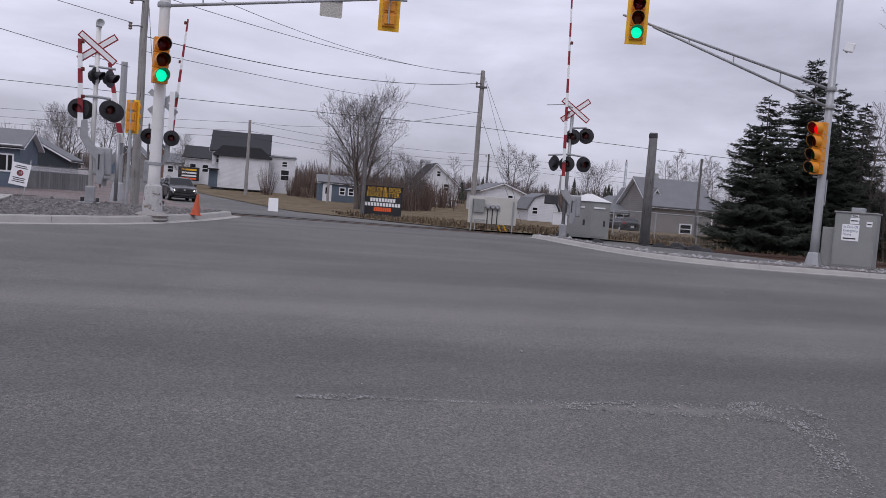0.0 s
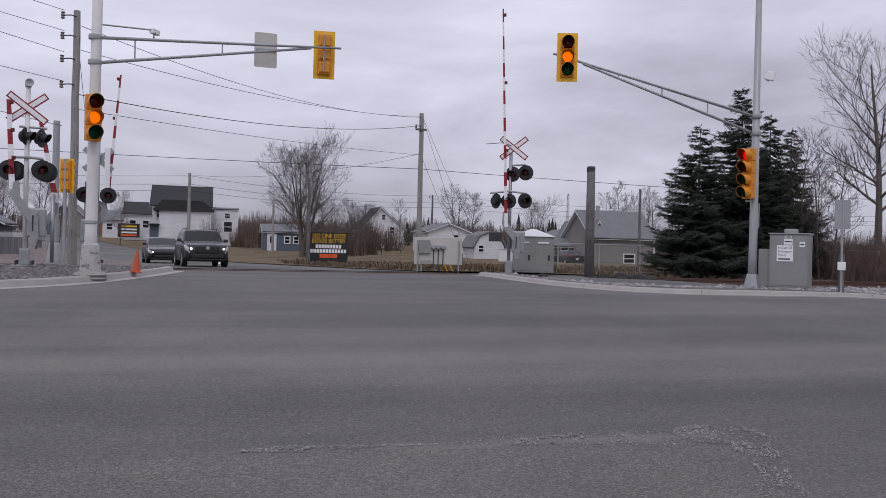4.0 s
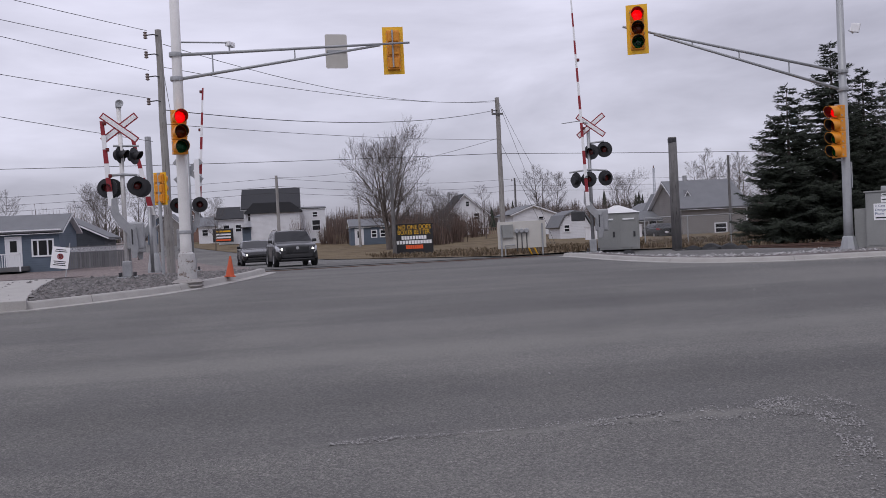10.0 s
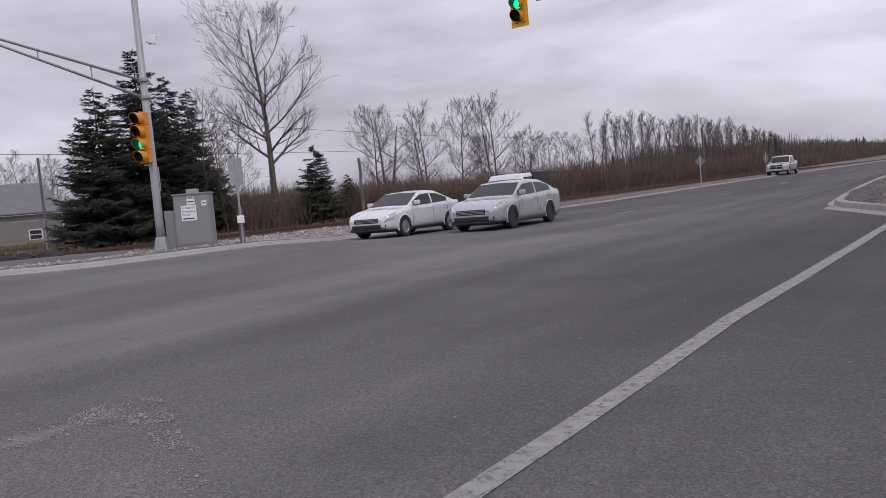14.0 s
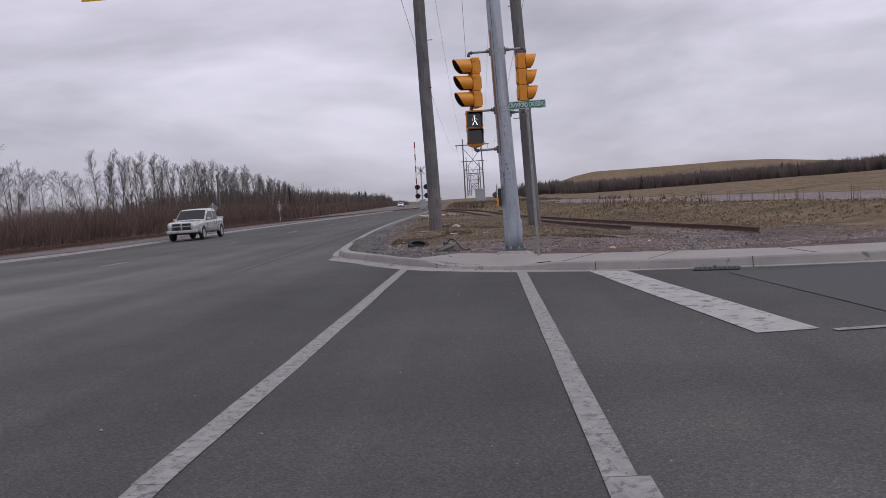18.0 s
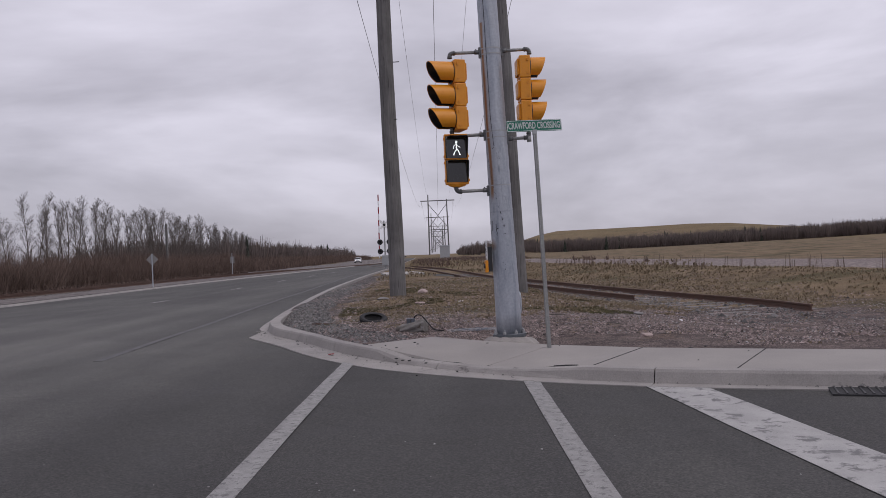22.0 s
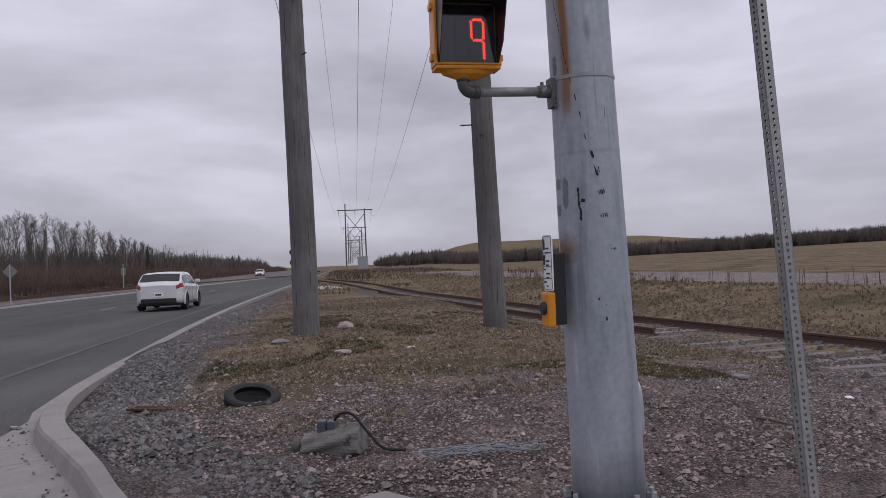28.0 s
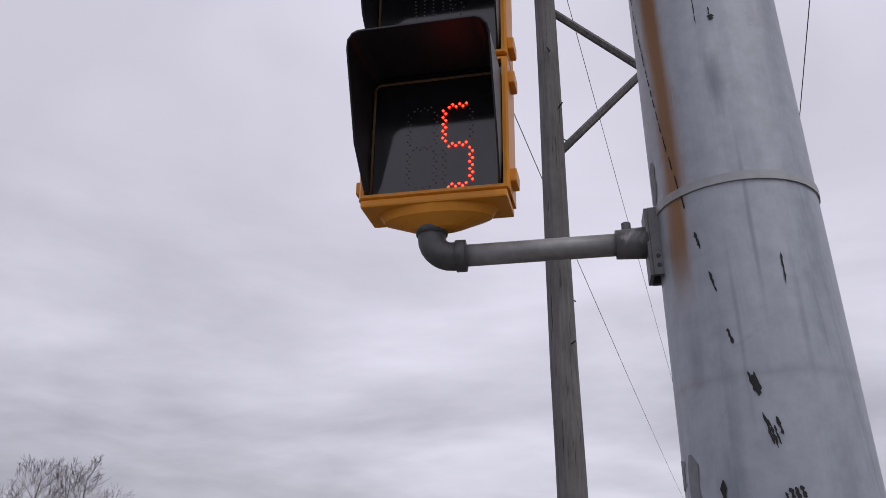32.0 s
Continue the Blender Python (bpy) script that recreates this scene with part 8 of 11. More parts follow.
# ---- timber poles, pylons, wires ----
surface("wire_black", (0.03, 0.03, 0.032), (0.05, 0.05, 0.052), 4, 0.6, 0, 30, 0.0)
surface("porcelain", (0.16, 0.12, 0.11), (0.24, 0.19, 0.17), 6, 0.3, 0, 40, 0.0)
timber_material("pale_pole", (0.20, 0.19, 0.18), (0.29, 0.278, 0.265), (0.38, 0.365, 0.35), (0.11, 0.10, 0.095))


def timber(name, foot, head, r0, r1, parent, material_name="timber_pole", n=14, label=""):
    """A tapered round pole, slightly crooked."""
    a, b = Vector(foot), Vector(head)
    k = 9
    pts = [a.lerp(b, i / k) + Vector((0.012 * math.sin(i * 1.9 + a.x), 0.012 * math.cos(i * 1.3 + a.y), 0)) for i in range(k + 1)]
    return part(name, one_tube(pts, [r0 + (r1 - r0) * i / k for i in range(k + 1)], n), material_name, parent, label, smooth=False)


def wire(a, b, sag, r=0.018, label="thin black overhead wire"):
    a, b = Vector(a), Vector(b)
    n = 20
    pts = [a.lerp(b, i / n) - Vector((0, 0, 4 * sag * (i / n) * (1 - i / n))) for i in range(n + 1)]
    return tagged(part("overhead_wire", one_tube(pts, r * 0.62, 5), "wire_black"), label, "wire", "overhead wires")


def insulator_string(parent, top, discs, step=0.085, r=0.085):
    """A hanging string of ribbed discs."""
    prof = [(0.02, 0.0)]
    for k in range(discs):
        z = -0.05 - k * step
        prof += [(0.025, z), (r, z - step * 0.45), (r * 0.9, z - step * 0.6), (0.025, z - step * 0.7)]
    prof += [(0.02, -0.08 - discs * step), (0.0, -0.1 - discs * step)]
    return part("insulator", one_lathe(prof, 12, Matrix.Translation(top)), "porcelain", parent, "ribbed brown insulator string")


# the near two-legged frame beside the verge
hf = thing("power_line_frame", pose(29.0, 0.8, 0.25), "tall weathered two-legged timber power frame with cross bracing", "power pole")
P1, P2 = ((0, 1.41, 0.0), (0.0, 1.55, 13.3)), ((0.75, -1.84, -0.05), (0.45, -1.44, 13.4))
timber("leg", *P1, 0.215, 0.16, hf)
timber("leg", *P2, 0.215, 0.16, hf)
for ya, za, yb, zb in ((1.53, 10.75, -1.4, 8.0), (1.5, 7.8, -1.45, 10.75)):
    part("brace", one_tube([(0.1, ya, za), (0.35, (ya + yb) / 2, (za + zb) / 2), (0.55, yb, zb)], 0.065, 6), "timber_pole", hf)
    for y, z, x in ((ya, za, 0.08), (yb, zb, 0.5)):
        part("brace_plate", one_box(x - 0.09, y - 0.1, z - 0.14, x + 0.09, y + 0.1, z + 0.14, bevel=0.02), "dark_metal", hf)
for x in (-0.2, 0.2):
    part("crossarm", one_box(x - 0.06 + 0.22, -3.6, 12.15, x + 0.06 + 0.22, 3.75, 12.42, bevel=0.015), "timber_pole", hf)
for y in (2.9, 0.12, -2.8):
    insulator_string(hf, (0.2, y, 12.12), 9, 0.1, 0.12)
rng = random.Random(3)
for k in range(18):
    z = rng.uniform(1, 11)
    a = rng.uniform(0, 6.28)
    px, py = (0, 1.41) if k % 2 else (0.7 - 0.025 * z, -1.72 + 0.03 * z)
    part("climbing_bolt", one_tube([(px, py, z), (px + 0.28 * math.cos(a), py + 0.28 * math.sin(a), z)], 0.012, 5), "dark_metal", hf)
# the pylon frames further along the line
for n, (x, ya, yb, z0, z1) in enumerate(((275, 8.3, 2.0, 1.2, 18.6), (395, 10.5, 4.2, 2.0, 18.5), (520, 12.5, 6.5, 2.5, 18.5), (660, 14.5, 8.5, 3, 19))):
    fr = thing("power_line_frame", pose(x, (ya + yb) / 2, z0), "distant two-legged timber power frame with X-bracing", "power pole", "power line frames")
    h, w = z1 - z0, (ya - yb) / 2
    timber("leg", (0, w, 0), (0, w * 0.95, h + 2.0), 0.24, 0.17, fr, n=8)
    timber("leg", (0, -w, 0), (0, -w * 0.95, h + 0.4), 0.24, 0.17, fr, n=8)
    part("crossarm", one_box(-0.14, -w * 1.75, h - 0.15, 0.14, w * 1.75, h + 0.15), "timber_pole", fr)
    part("tie_beam", one_box(-0.1, -w, h * 0.46 - 0.12, 0.1, w, h * 0.46 + 0.12), "timber_pole", fr)
    for s in (1, -1):
        part("brace", one_tube([(0, s * w, h * 0.5), (0, -s * w, h * 0.95)], 0.1, 6), "timber_pole", fr)
        part("brace", one_tube([(0, s * w, h * 0.06), (0, -s * w, h * 0.44)], 0.08, 6), "timber_pole", fr)
    for y in (-w * 1.6, 0.0, w * 1.6):
        insulator_string(fr, (0, y, h - 0.15), 8, 0.16, 0.12)
for y, yf in ((3.7, 10.0), (0.92, 5.1), (-2.0, 0.1)):
    wire((29.2, y, 11.3), (275, yf, 17.0), 3.2, 0.016)
    wire((29.2, y, 11.3), (-120, y - 4, 14.5), 6.0, 0.016)
    wire((275, yf, 17.0), (395, yf + 2.2, 17.0), 3.0, 0.03)
wire((29.0, 2.35, 13.5), (275, 8.2, 20.4), 3.0, 0.012)
wire((29.45, -0.55, 13.6), (275, 2.0, 18.8), 3.0, 0.012)


def utility_pole(x, y, z0, z1, r0, r1, label, material_name="timber_pole", insulators=(), group="utility poles"):
    t = thing("utility_pole", pose(x, y, z0), label, "utility pole", group)
    timber("pole", (0, 0, -0.2), (0, 0, z1 - z0), r0, r1, t, material_name)
    for z in insulators:
        part("bracket", one_tube([(0, -0.1, z - z0), (-0.16, -0.2, z - z0 + 0.03), (-0.42, -0.2, z - z0)], 0.022, 6), "dark_metal", t)
        part("insulator", one_lathe([(0.03, -0.14), (0.085, -0.11), (0.05, -0.05), (0.085, 0.0), (0.05, 0.06), (0.08, 0.11), (0.02, 0.14)], 10, pose(-0.46, -0.2, z - z0)), "porcelain", t)
    return t


wp = utility_pole(-6.75, 33.6, 0.25, 9.85, 0.17, 0.12, "weathered timber utility pole with side insulators", "pale_pole", insulators=(9.6, 8.85, 8.0, 7.05))
cp = utility_pole(13.2, 60.1, -0.2, 11.3, 0.21, 0.16, "tall grey timber utility pole with small top crossarm", material_name="pale_pole", insulators=(10.3,))
part("crossarm", one_box(-0.5, -0.25, 10.2, 0.35, -0.12, 10.34, bevel=0.01), "timber_pole", cp)
sp = thing("steel_pole", pose(-8.0, 37.4, 0.2), "round grey steel pole on a flared base skirt", "pole")
part("shaft", one_tube([(0, 0, 0.5), (0, 0, 6.0)], [0.16, 0.13], 14), "grey_metal", sp, smooth=False)
part("skirt", one_lathe([(0.30, -0.1), (0.30, 0.25), (0.2, 0.9), (0.17, 0.95)], 16), "grey_metal", sp)
utility_pole(4.5, 55.6, -0.1, 5.4, 0.14, 0.10, "slim timber pole beside the letter board")
utility_pole(-4.1, 94.9, 0.4, 8.8, 0.2, 0.15, "pale timber utility pole in front of a white house", "pale_pole")
utility_pole(4.6, 89.7, 0.3, 5.75, 0.14, 0.11, "short pale pole beside a shed", "pale_pole")
utility_pole(37.0, 70.0, -0.1, 7.25, 0.14, 0.1, "slim timber pole beside a grey house")
utility_pole(98.5, 32.3, 0.1, 6.0, 0.16, 0.13, "timber pole beside the railway")
utility_pole(28.7, 26.2, 0.1, 3.3, 0.08, 0.07, "short dark post beside the railway", group="")
utility_pole(-13.0, 88.0, 0.4, 8.2, 0.17, 0.12, "weathered timber utility pole along the street", insulators=(7.9,))
utility_pole(-18.0, 120.0, 1.0, 9.0, 0.17, 0.12, "weathered timber utility pole along the street")
utility_pole(28.0, 112.0, 0.6, 8.6, 0.17, 0.12, "timber utility pole with a crossarm among houses", insulators=(8.3,))
# wires: from the pole by the street west over the road, and east to the tall pole
for z, zl in ((9.78, 10.05), (9.03, 9.3), (8.25, 8.75), (7.17, 7.5), (5.51, 6.1)):
    p, q = Vector((-7.15, 33.4, z)), Vector((-11.0, 29.0, zl))
    e = p + (q - p) * 6
    wire(p, e, 0.4, 0.017)
wire((-6.6, 33.6, 9.3), (13.1, 60.1, 11.1), 0.9, 0.02)
wire((-6.6, 33.6, 8.4), (13.1, 60.1, 11.0), 0.5, 0.02)
wire((-6.7, 33.6, 6.75), (13.15, 60.1, 10.4), 0.7, 0.028)
wire((-6.75, 33.6, 6.2), (13.1, 60.0, 8.2), 0.2, 0.018)
wire((-60, 60.5, 8.0), (13.1, 60.1, 7.15), 0.35, 0.032)
wire((13.2, 60.1, 7.15), (75, 60.0, 6.5), 0.3, 0.032)
wire((13.3, 60.1, 11.0), (24.0, 80.0, 3.0), 0.3, 0.02)
wire((13.3, 60.1, 10.9), (19.0, 66.0, 0.1), 0.1, 0.02)
wire((13.3, 60.1, 8.0), (17.5, 62.0, 0.1), 0.1, 0.02)
wire((-4.1, 94.9, 8.6), (13.2, 60.1, 8.3), 0.8, 0.022)
for z in (8.5, 7.6, 6.9):
    wire((-80, 108, z), (-4.1, 94.9, z), 0.7, 0.028)
    wire((-4.1, 94.9, z), (28.0, 112.0, z), 0.6, 0.028)
    wire((28.0, 112.0, z), (110, 118, z), 0.7, 0.028)
wire((-6.75, 33.6, 9.2), (-13.0, 88.0, 8.0), 0.8, 0.02)
wire((-13.0, 88.0, 8.0), (-18.0, 120.0, 8.8), 0.5, 0.025)
wire((28.7, 37.0, 6.3), (98.5, 32.3, 5.8), 0.9, 0.018)
wire((98.5, 32.3, 5.8), (190, 40, 6.5), 0.9, 0.018)
mast = thing("lattice_mast", pose(59.7, 136.8, 0.8), "thin pale lattice radio mast far behind the houses", "mast")
bm = bmesh.new()
for a in range(3):
    c, s = 0.3 * math.cos(a * 2.094), 0.3 * math.sin(a * 2.094)
    tube(bm, [(c, s, 0), (c * 0.6, s * 0.6, 10.2)], 0.045, 5)
    for k in range(12):
        b = a + 1
        d, e = 0.3 * math.cos(b * 2.094), 0.3 * math.sin(b * 2.094)
        u, v = 1 - 0.4 * k / 12, 1 - 0.4 * (k + 1) / 12
        tube(bm, [(c * u, s * u, k * 0.85), (d * v, e * v, k * 0.85 + 0.85)], 0.025, 4)
part("lattice", bm, "galvanised", mast)
part("beacon", one_lathe([(0.12, 10.2), (0.12, 10.6), (0.0, 10.7)], 8), "porcelain", mast)

# ---- far crossing signal and roadside signs ----
fg = thing("crossing_gate", pose(96.0, 8.0, 0.02), "distant railway crossing signal with crossbuck and raised gate", "crossing signal", "crossing signals")
part("mast", one_tube([(0, 0, 0), (0, 0, 5.2)], 0.075, 10), "grey_metal", fg)
for a in (45, -45):
    part("crossbuck_board", one_box(-0.62, -0.03, -0.12, 0.62, 0.0, 0.12, m=pose(-0.1, 0.0 if a > 0 else -0.035, 4.75, 0, 0, -90) @ pose(0, 0, 0, 0, a, 0)), "sign_white", fg)
for z in (2.9, 1.9):
    for y in (0.5, -0.5):
        part("lamp_hood", one_lathe([(0.3, 0.0), (0.3, 0.03), (0.16, 0.05), (0.16, 0.22), (0.0, 0.05)], 14, pose(-0.1, y, z, 0, -90, 0)), "black_plastic", fg)
    part("lamp_bar", one_box(-0.04, -0.55, z - 0.04, 0.04, 0.55, z + 0.04), "grey_metal", fg)
part("gate_box", one_box(-0.3, -0.35, 0.4, 0.3, 0.35, 1.5, bevel=0.05), "grey_metal", fg)
for k in range(10):
    part("gate_stripe", one_box(-0.05, 0.55, 1.2 + k * 0.68, 0.05, 0.67, 1.88 + k * 0.68, m=pose(0, -0.01 * k, 0)), "sign_red" if k % 2 else "sign_white", fg)
gb = thing("equipment_box", pose(208.8, 2.7, 1.0), "grey metal equipment box beside the power line", "cabinet")
part("case", one_box(-0.8, -1.2, -0.6, 0.8, 1.2, 2.3, bevel=0.06), "grey_metal", gb)
part("cover", one_box(-0.9, -1.3, 2.3, 0.9, 1.3, 2.42, bevel=0.03), "galvanised", gb)


def sign_post(x, y, z, height, plates, label, turn=0):
    t = thing("road_sign", pose(x, y, gz(x, y) + 0.1, 0, 0, turn), label, "road sign")
    part("post", one_box(-0.03, -0.03, -0.2, 0.03, 0.03, height, bevel=0.006), "galvanised", t)
    for kind, zc, w, h in plates:
        if kind == "diamond":
            bm = one_box(-w / 2, 0.035, -w / 2, w / 2, 0.045, w / 2, bevel=0.004, m=pose(0, 0, zc, 0, 45, 0))
        else:
            bm = one_box(-w / 2, 0.035, zc - h / 2, w / 2, 0.045, zc + h / 2, bevel=0.004)
        part("plate_back", bm, "plate_grey", t, "plain grey back of the sign plate")
    return t


sign_post(64.5, 21.6, 0, 2.3, [("diamond", 1.9, 0.6, 0)], "grey back of a diamond warning sign on a post", -90)
sign_post(100.2, 25.6, 0, 2.5, [("square", 1.75, 0.5, 0.75)], "grey backs of small square signs on a post", -90)


# ---- houses, fences, boards north of the railway ----
def siding(name, dark, light, step=0.16):
    """Lapped boards: broad stains, with a shadow line under each board darkened into the colour."""
    m, nt, b, co = material(name)
    broad = noise_of(nt, 0.8, 5.0, 0.6, co)
    col = ramp_of(nt, broad, [(0.3, dark), (0.7, light)])
    sep = nt.nodes.new("ShaderNodeSeparateXYZ")
    nt.links.new(co, sep.inputs["Vector"])
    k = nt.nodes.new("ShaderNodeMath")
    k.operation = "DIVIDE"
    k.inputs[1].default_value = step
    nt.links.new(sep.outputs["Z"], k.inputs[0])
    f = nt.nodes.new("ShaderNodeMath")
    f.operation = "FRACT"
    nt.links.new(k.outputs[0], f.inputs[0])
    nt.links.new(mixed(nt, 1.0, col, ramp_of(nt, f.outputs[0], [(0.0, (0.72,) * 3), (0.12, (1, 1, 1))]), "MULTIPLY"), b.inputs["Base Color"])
    b.inputs["Roughness"].default_value = 0.7
    bumped(nt, b, f.outputs[0], 0.6, -0.015)
    return m


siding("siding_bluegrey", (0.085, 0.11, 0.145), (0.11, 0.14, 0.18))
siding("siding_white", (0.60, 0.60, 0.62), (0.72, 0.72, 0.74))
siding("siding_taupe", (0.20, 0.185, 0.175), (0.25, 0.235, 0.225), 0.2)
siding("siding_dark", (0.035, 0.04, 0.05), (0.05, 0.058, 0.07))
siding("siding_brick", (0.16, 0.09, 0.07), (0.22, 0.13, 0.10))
surface("shingle_grey", (0.135, 0.14, 0.15), (0.20, 0.205, 0.215), 1.2, 0.9, 0, 14, 0.6, 0.02)
surface("shingle_black", (0.022, 0.023, 0.026), (0.042, 0.043, 0.048), 1.2, 0.9, 0, 14, 0.6, 0.02)
surface("house_trim", (0.66, 0.66, 0.68), (0.76, 0.76, 0.78), 2.0, 0.6, 0, 30, 0.1, 0.002)
surface("fence_timber", (0.10, 0.10, 0.106), (0.17, 0.168, 0.172), 2.0, 0.9, 0, 25, 0.4, 0.006, rand=0.2)
surface("deck_timber", (0.18, 0.12, 0.09), (0.27, 0.19, 0.15), 2.0, 0.9, 0, 25, 0.4, 0.006)
surface("board_orange", (0.85, 0.10, 0.02), (0.9, 0.13, 0.03), 2.0, 0.6, 0, 30, 0.0)


def opening(t, kind, x, z, w, h, y=0.0):
    """A window or door on a front wall: frame proud of the wall, pane or leaf inside."""
    bm = bmesh.new()
    f = 0.11
    for a in ((x - w / 2 - f, z - f, x + w / 2 + f, z), (x - w / 2 - f, z + h, x + w / 2 + f, z + h + f), (x - w / 2 - f, z, x - w / 2, z + h), (x + w / 2, z, x + w / 2 + f, z + h)):
        box(bm, a[0], y - 0.06, a[1], a[2], y + 0.02, a[3])
    if kind == "window" and w > 1.2:
        for s in (-1, 1):
            box(bm, x + s * w / 4 - 0.05, y - 0.05, z, x + s * w / 4 + 0.05, y + 0.02, z + h)
    elif kind == "window":
        box(bm, x - w / 2, y - 0.05, z + h / 2 - 0.04, x + w / 2, y + 0.02, z + h / 2 + 0.04)
    o = part(kind, bm, "house_trim", t)
    if kind == "window":
        part("pane", one_box(x - w / 2, y - 0.02, z, x + w / 2, y + 0.02, z + h), "car_glass", o, "dark window pane")
    else:
        part("leaf", one_box(x - w / 2, y - 0.035, z, x + w / 2, y + 0.02, z + h, bevel=0.01), "house_trim", o, "white door leaf")
        part("door_glass", one_box(x - w / 4, y - 0.05, z + h * 0.5, x + w / 4, y - 0.03, z + h * 0.9), "car_glass", o)
    return o


def house(x0, x1, y, depth, z0, eave, ridge, walls, roof, label, gable_front=False, openings=(), over=0.35, name="house", chimney=None, ridge_at=0.5, turn=0.0, category="house"):
    """A house whose front faces south; heights are absolute."""
    w = x1 - x0
    t = thing(name, pose((x0 + x1) / 2, y, z0, 0, 0, turn), label, category)
    e, r = eave - z0, ridge - z0
    span, length = (w, depth) if gable_front else (depth, w)
    c = (ridge_at - 0.5) * span
    gable = [(-span / 2, -0.5), (span / 2, -0.5), (span / 2, e), (c, r), (-span / 2, e)]
    sl, sr = (r - e) / (span / 2 + c), (r - e) / (span / 2 - c)
    th = 0.16
    chev = [(-span / 2 - over, e - sl * over), (c, r), (span / 2 + over, e - sr * over), (span / 2 + over, e - sr * over + th), (c, r + th * 1.15), (-span / 2 - over, e - sl * over + th)]
    fascia = [(p, q - 0.02) for p, q in chev[:3]] + [(p, q - 0.06) for p, q in chev[3:]]
    if gable_front:
        mw, mr, mf = Matrix(), Matrix.Translation((0, -over, 0.02)), Matrix.Translation((0, -over - 0.03, 0.0))
    else:
        turn_x = Matrix(((0, 1, 0, -length / 2), (1, 0, 0, span / 2), (0, 0, 1, 0), (0, 0, 0, 1)))
        mw, mr, mf = turn_x, turn_x @ Matrix.Translation((0, -over, 0.02)), turn_x @ Matrix.Translation((0, -over - 0.03, 0))
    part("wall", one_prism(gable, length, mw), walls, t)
    part("roof", one_prism(chev, length + 2 * over, mr), roof, t, "shingled roof")
    part("fascia", one_prism(fascia, length + 2 * over + 0.06, mf), "house_trim", t, "white roof edge trim")
    for o in openings:
        opening(t, *o)
    if chimney:
        part("chimney", one_box(chimney - 0.16, depth / 2 - 0.16, r - 0.8, chimney + 0.16, depth / 2 + 0.16, r + 0.7, bevel=0.02), "grey_metal", t)
    return t


bung = house(-29.5, -18.75, 63.0, 4.6, 0.2, 2.95, 4.05, "siding_bluegrey", "shingle_grey", "blue-grey bungalow with white trim and grey roof", openings=(("window", 4.25, 1.05, 1.3, 1.05), ("door", 2.3, 0.35, 0.9, 2.0), ("window", -1.6, 1.0, 1.2, 1.1)))
part("deck", one_box(0.2, -1.9, 0.0, 3.3, -0.02, 0.32, bevel=0.02), "fence_timber", bung, "weathered timber deck")
for k in range(20):
    part("baluster", one_box(0.22 + k * 0.155, -1.88, 0.32, 0.27 + k * 0.155, -1.84, 1.18), "house_trim", bung)
part("deck_rail", one_box(0.2, -1.92, 1.18, 3.3, -1.8, 1.26, bevel=0.01), "house_trim", bung)
for x in (0.25, 1.75, 3.25):
    part("deck_post", one_box(x - 0.05, -1.92, 0.0, x + 0.05, -1.82, 1.34, bevel=0.01), "house_trim", bung)
part("gutter", one_box(-5.6, -0.46, 2.78, 5.6, -0.36, 2.88, bevel=0.02), "house_trim", bung, "white eaves gutter")
house(-23.6, -17.3, 70.5, 4.0, 0.3, 2.45, 4.05, "siding_dark", "shingle_grey", "dark garage with white roof trim behind a bungalow", True, name="garage", category="garage")
fence = thing("timber_fence", pose(-17.7, 60.9, 0.2, 0, 0, 12.7), "weathered board fence with white lattice along the top", "fence")
bd = None
for k in range(28):
    m = pose(0.075 + k * 0.147, 0.01 * math.sin(k * 2.3), 0)
    bd = part("board", one_box(-0.066, -0.012, 0.0, 0.066, 0.012, 1.12, bevel=0.004), "fence_timber", fence, m=m) if bd is None else again(bd, fence, m)
bm = bmesh.new()
for k in range(44):
    for s in (1, -1):
        x = k * 0.094
        xx = x + s * 0.36
        if 0 <= xx <= 4.1:
            tube(bm, [(x, 0.01 * s, 1.14), (xx, 0.01 * s, 1.5)], 0.011, 4)
part("lattice", bm, "house_trim", fence, "white lattice strip")
for k in range(4):
    part("post", one_box(k * 1.36 - 0.05, 0.03, 0.0, k * 1.36 + 0.05, 0.13, 1.62, bevel=0.01), "fence_timber", fence)
for z in (1.13, 1.51):
    part("rail", one_box(0, -0.03, z - 0.03, 4.1, 0.04, z + 0.03), "fence_timber", fence)

wh = house(-9.0, -1.9, 112.0, 8.0, 1.1, 5.9, 8.5, "siding_white", "shingle_black", "white two-storey house with steep black roof", openings=(("window", -2.6, 3.2, 0.8, 1.1), ("window", 0.3, 2.4, 1.1, 0.9), ("door", -1.9, 0.2, 0.9, 2.0)))
part("porch_roof", one_prism([(-3.3, 4.05), (4.1, 4.05), (4.1, 4.2), (2.6, 5.4), (-2.2, 5.4), (-3.3, 4.2)], 2.2, pose(0, -2.3, 0)), "shingle_black", wh, "black lean-to porch roof")
part("porch_wall", one_box(-2.6, -2.0, 0.0, 3.8, 0.02, 4.1), "siding_white", wh)
part("entry_roof", one_box(-3.9, -2.6, 2.2, -2.5, -1.5, 2.35, bevel=0.03), "shingle_black", wh)
part("entry", one_box(-3.7, -2.0, 0.0, -2.6, -0.1, 2.2), "siding_bluegrey", wh)
ext = house(-1.88, 1.7, 113.0, 6.0, 1.1, 5.55, 5.8, "siding_white", "shingle_grey", "white flat-roofed house extension", openings=(("window", 0.5, 1.6, 1.0, 1.3), ("window", 0.4, 3.4, 0.6, 0.6)), over=0.12, name="house_extension")
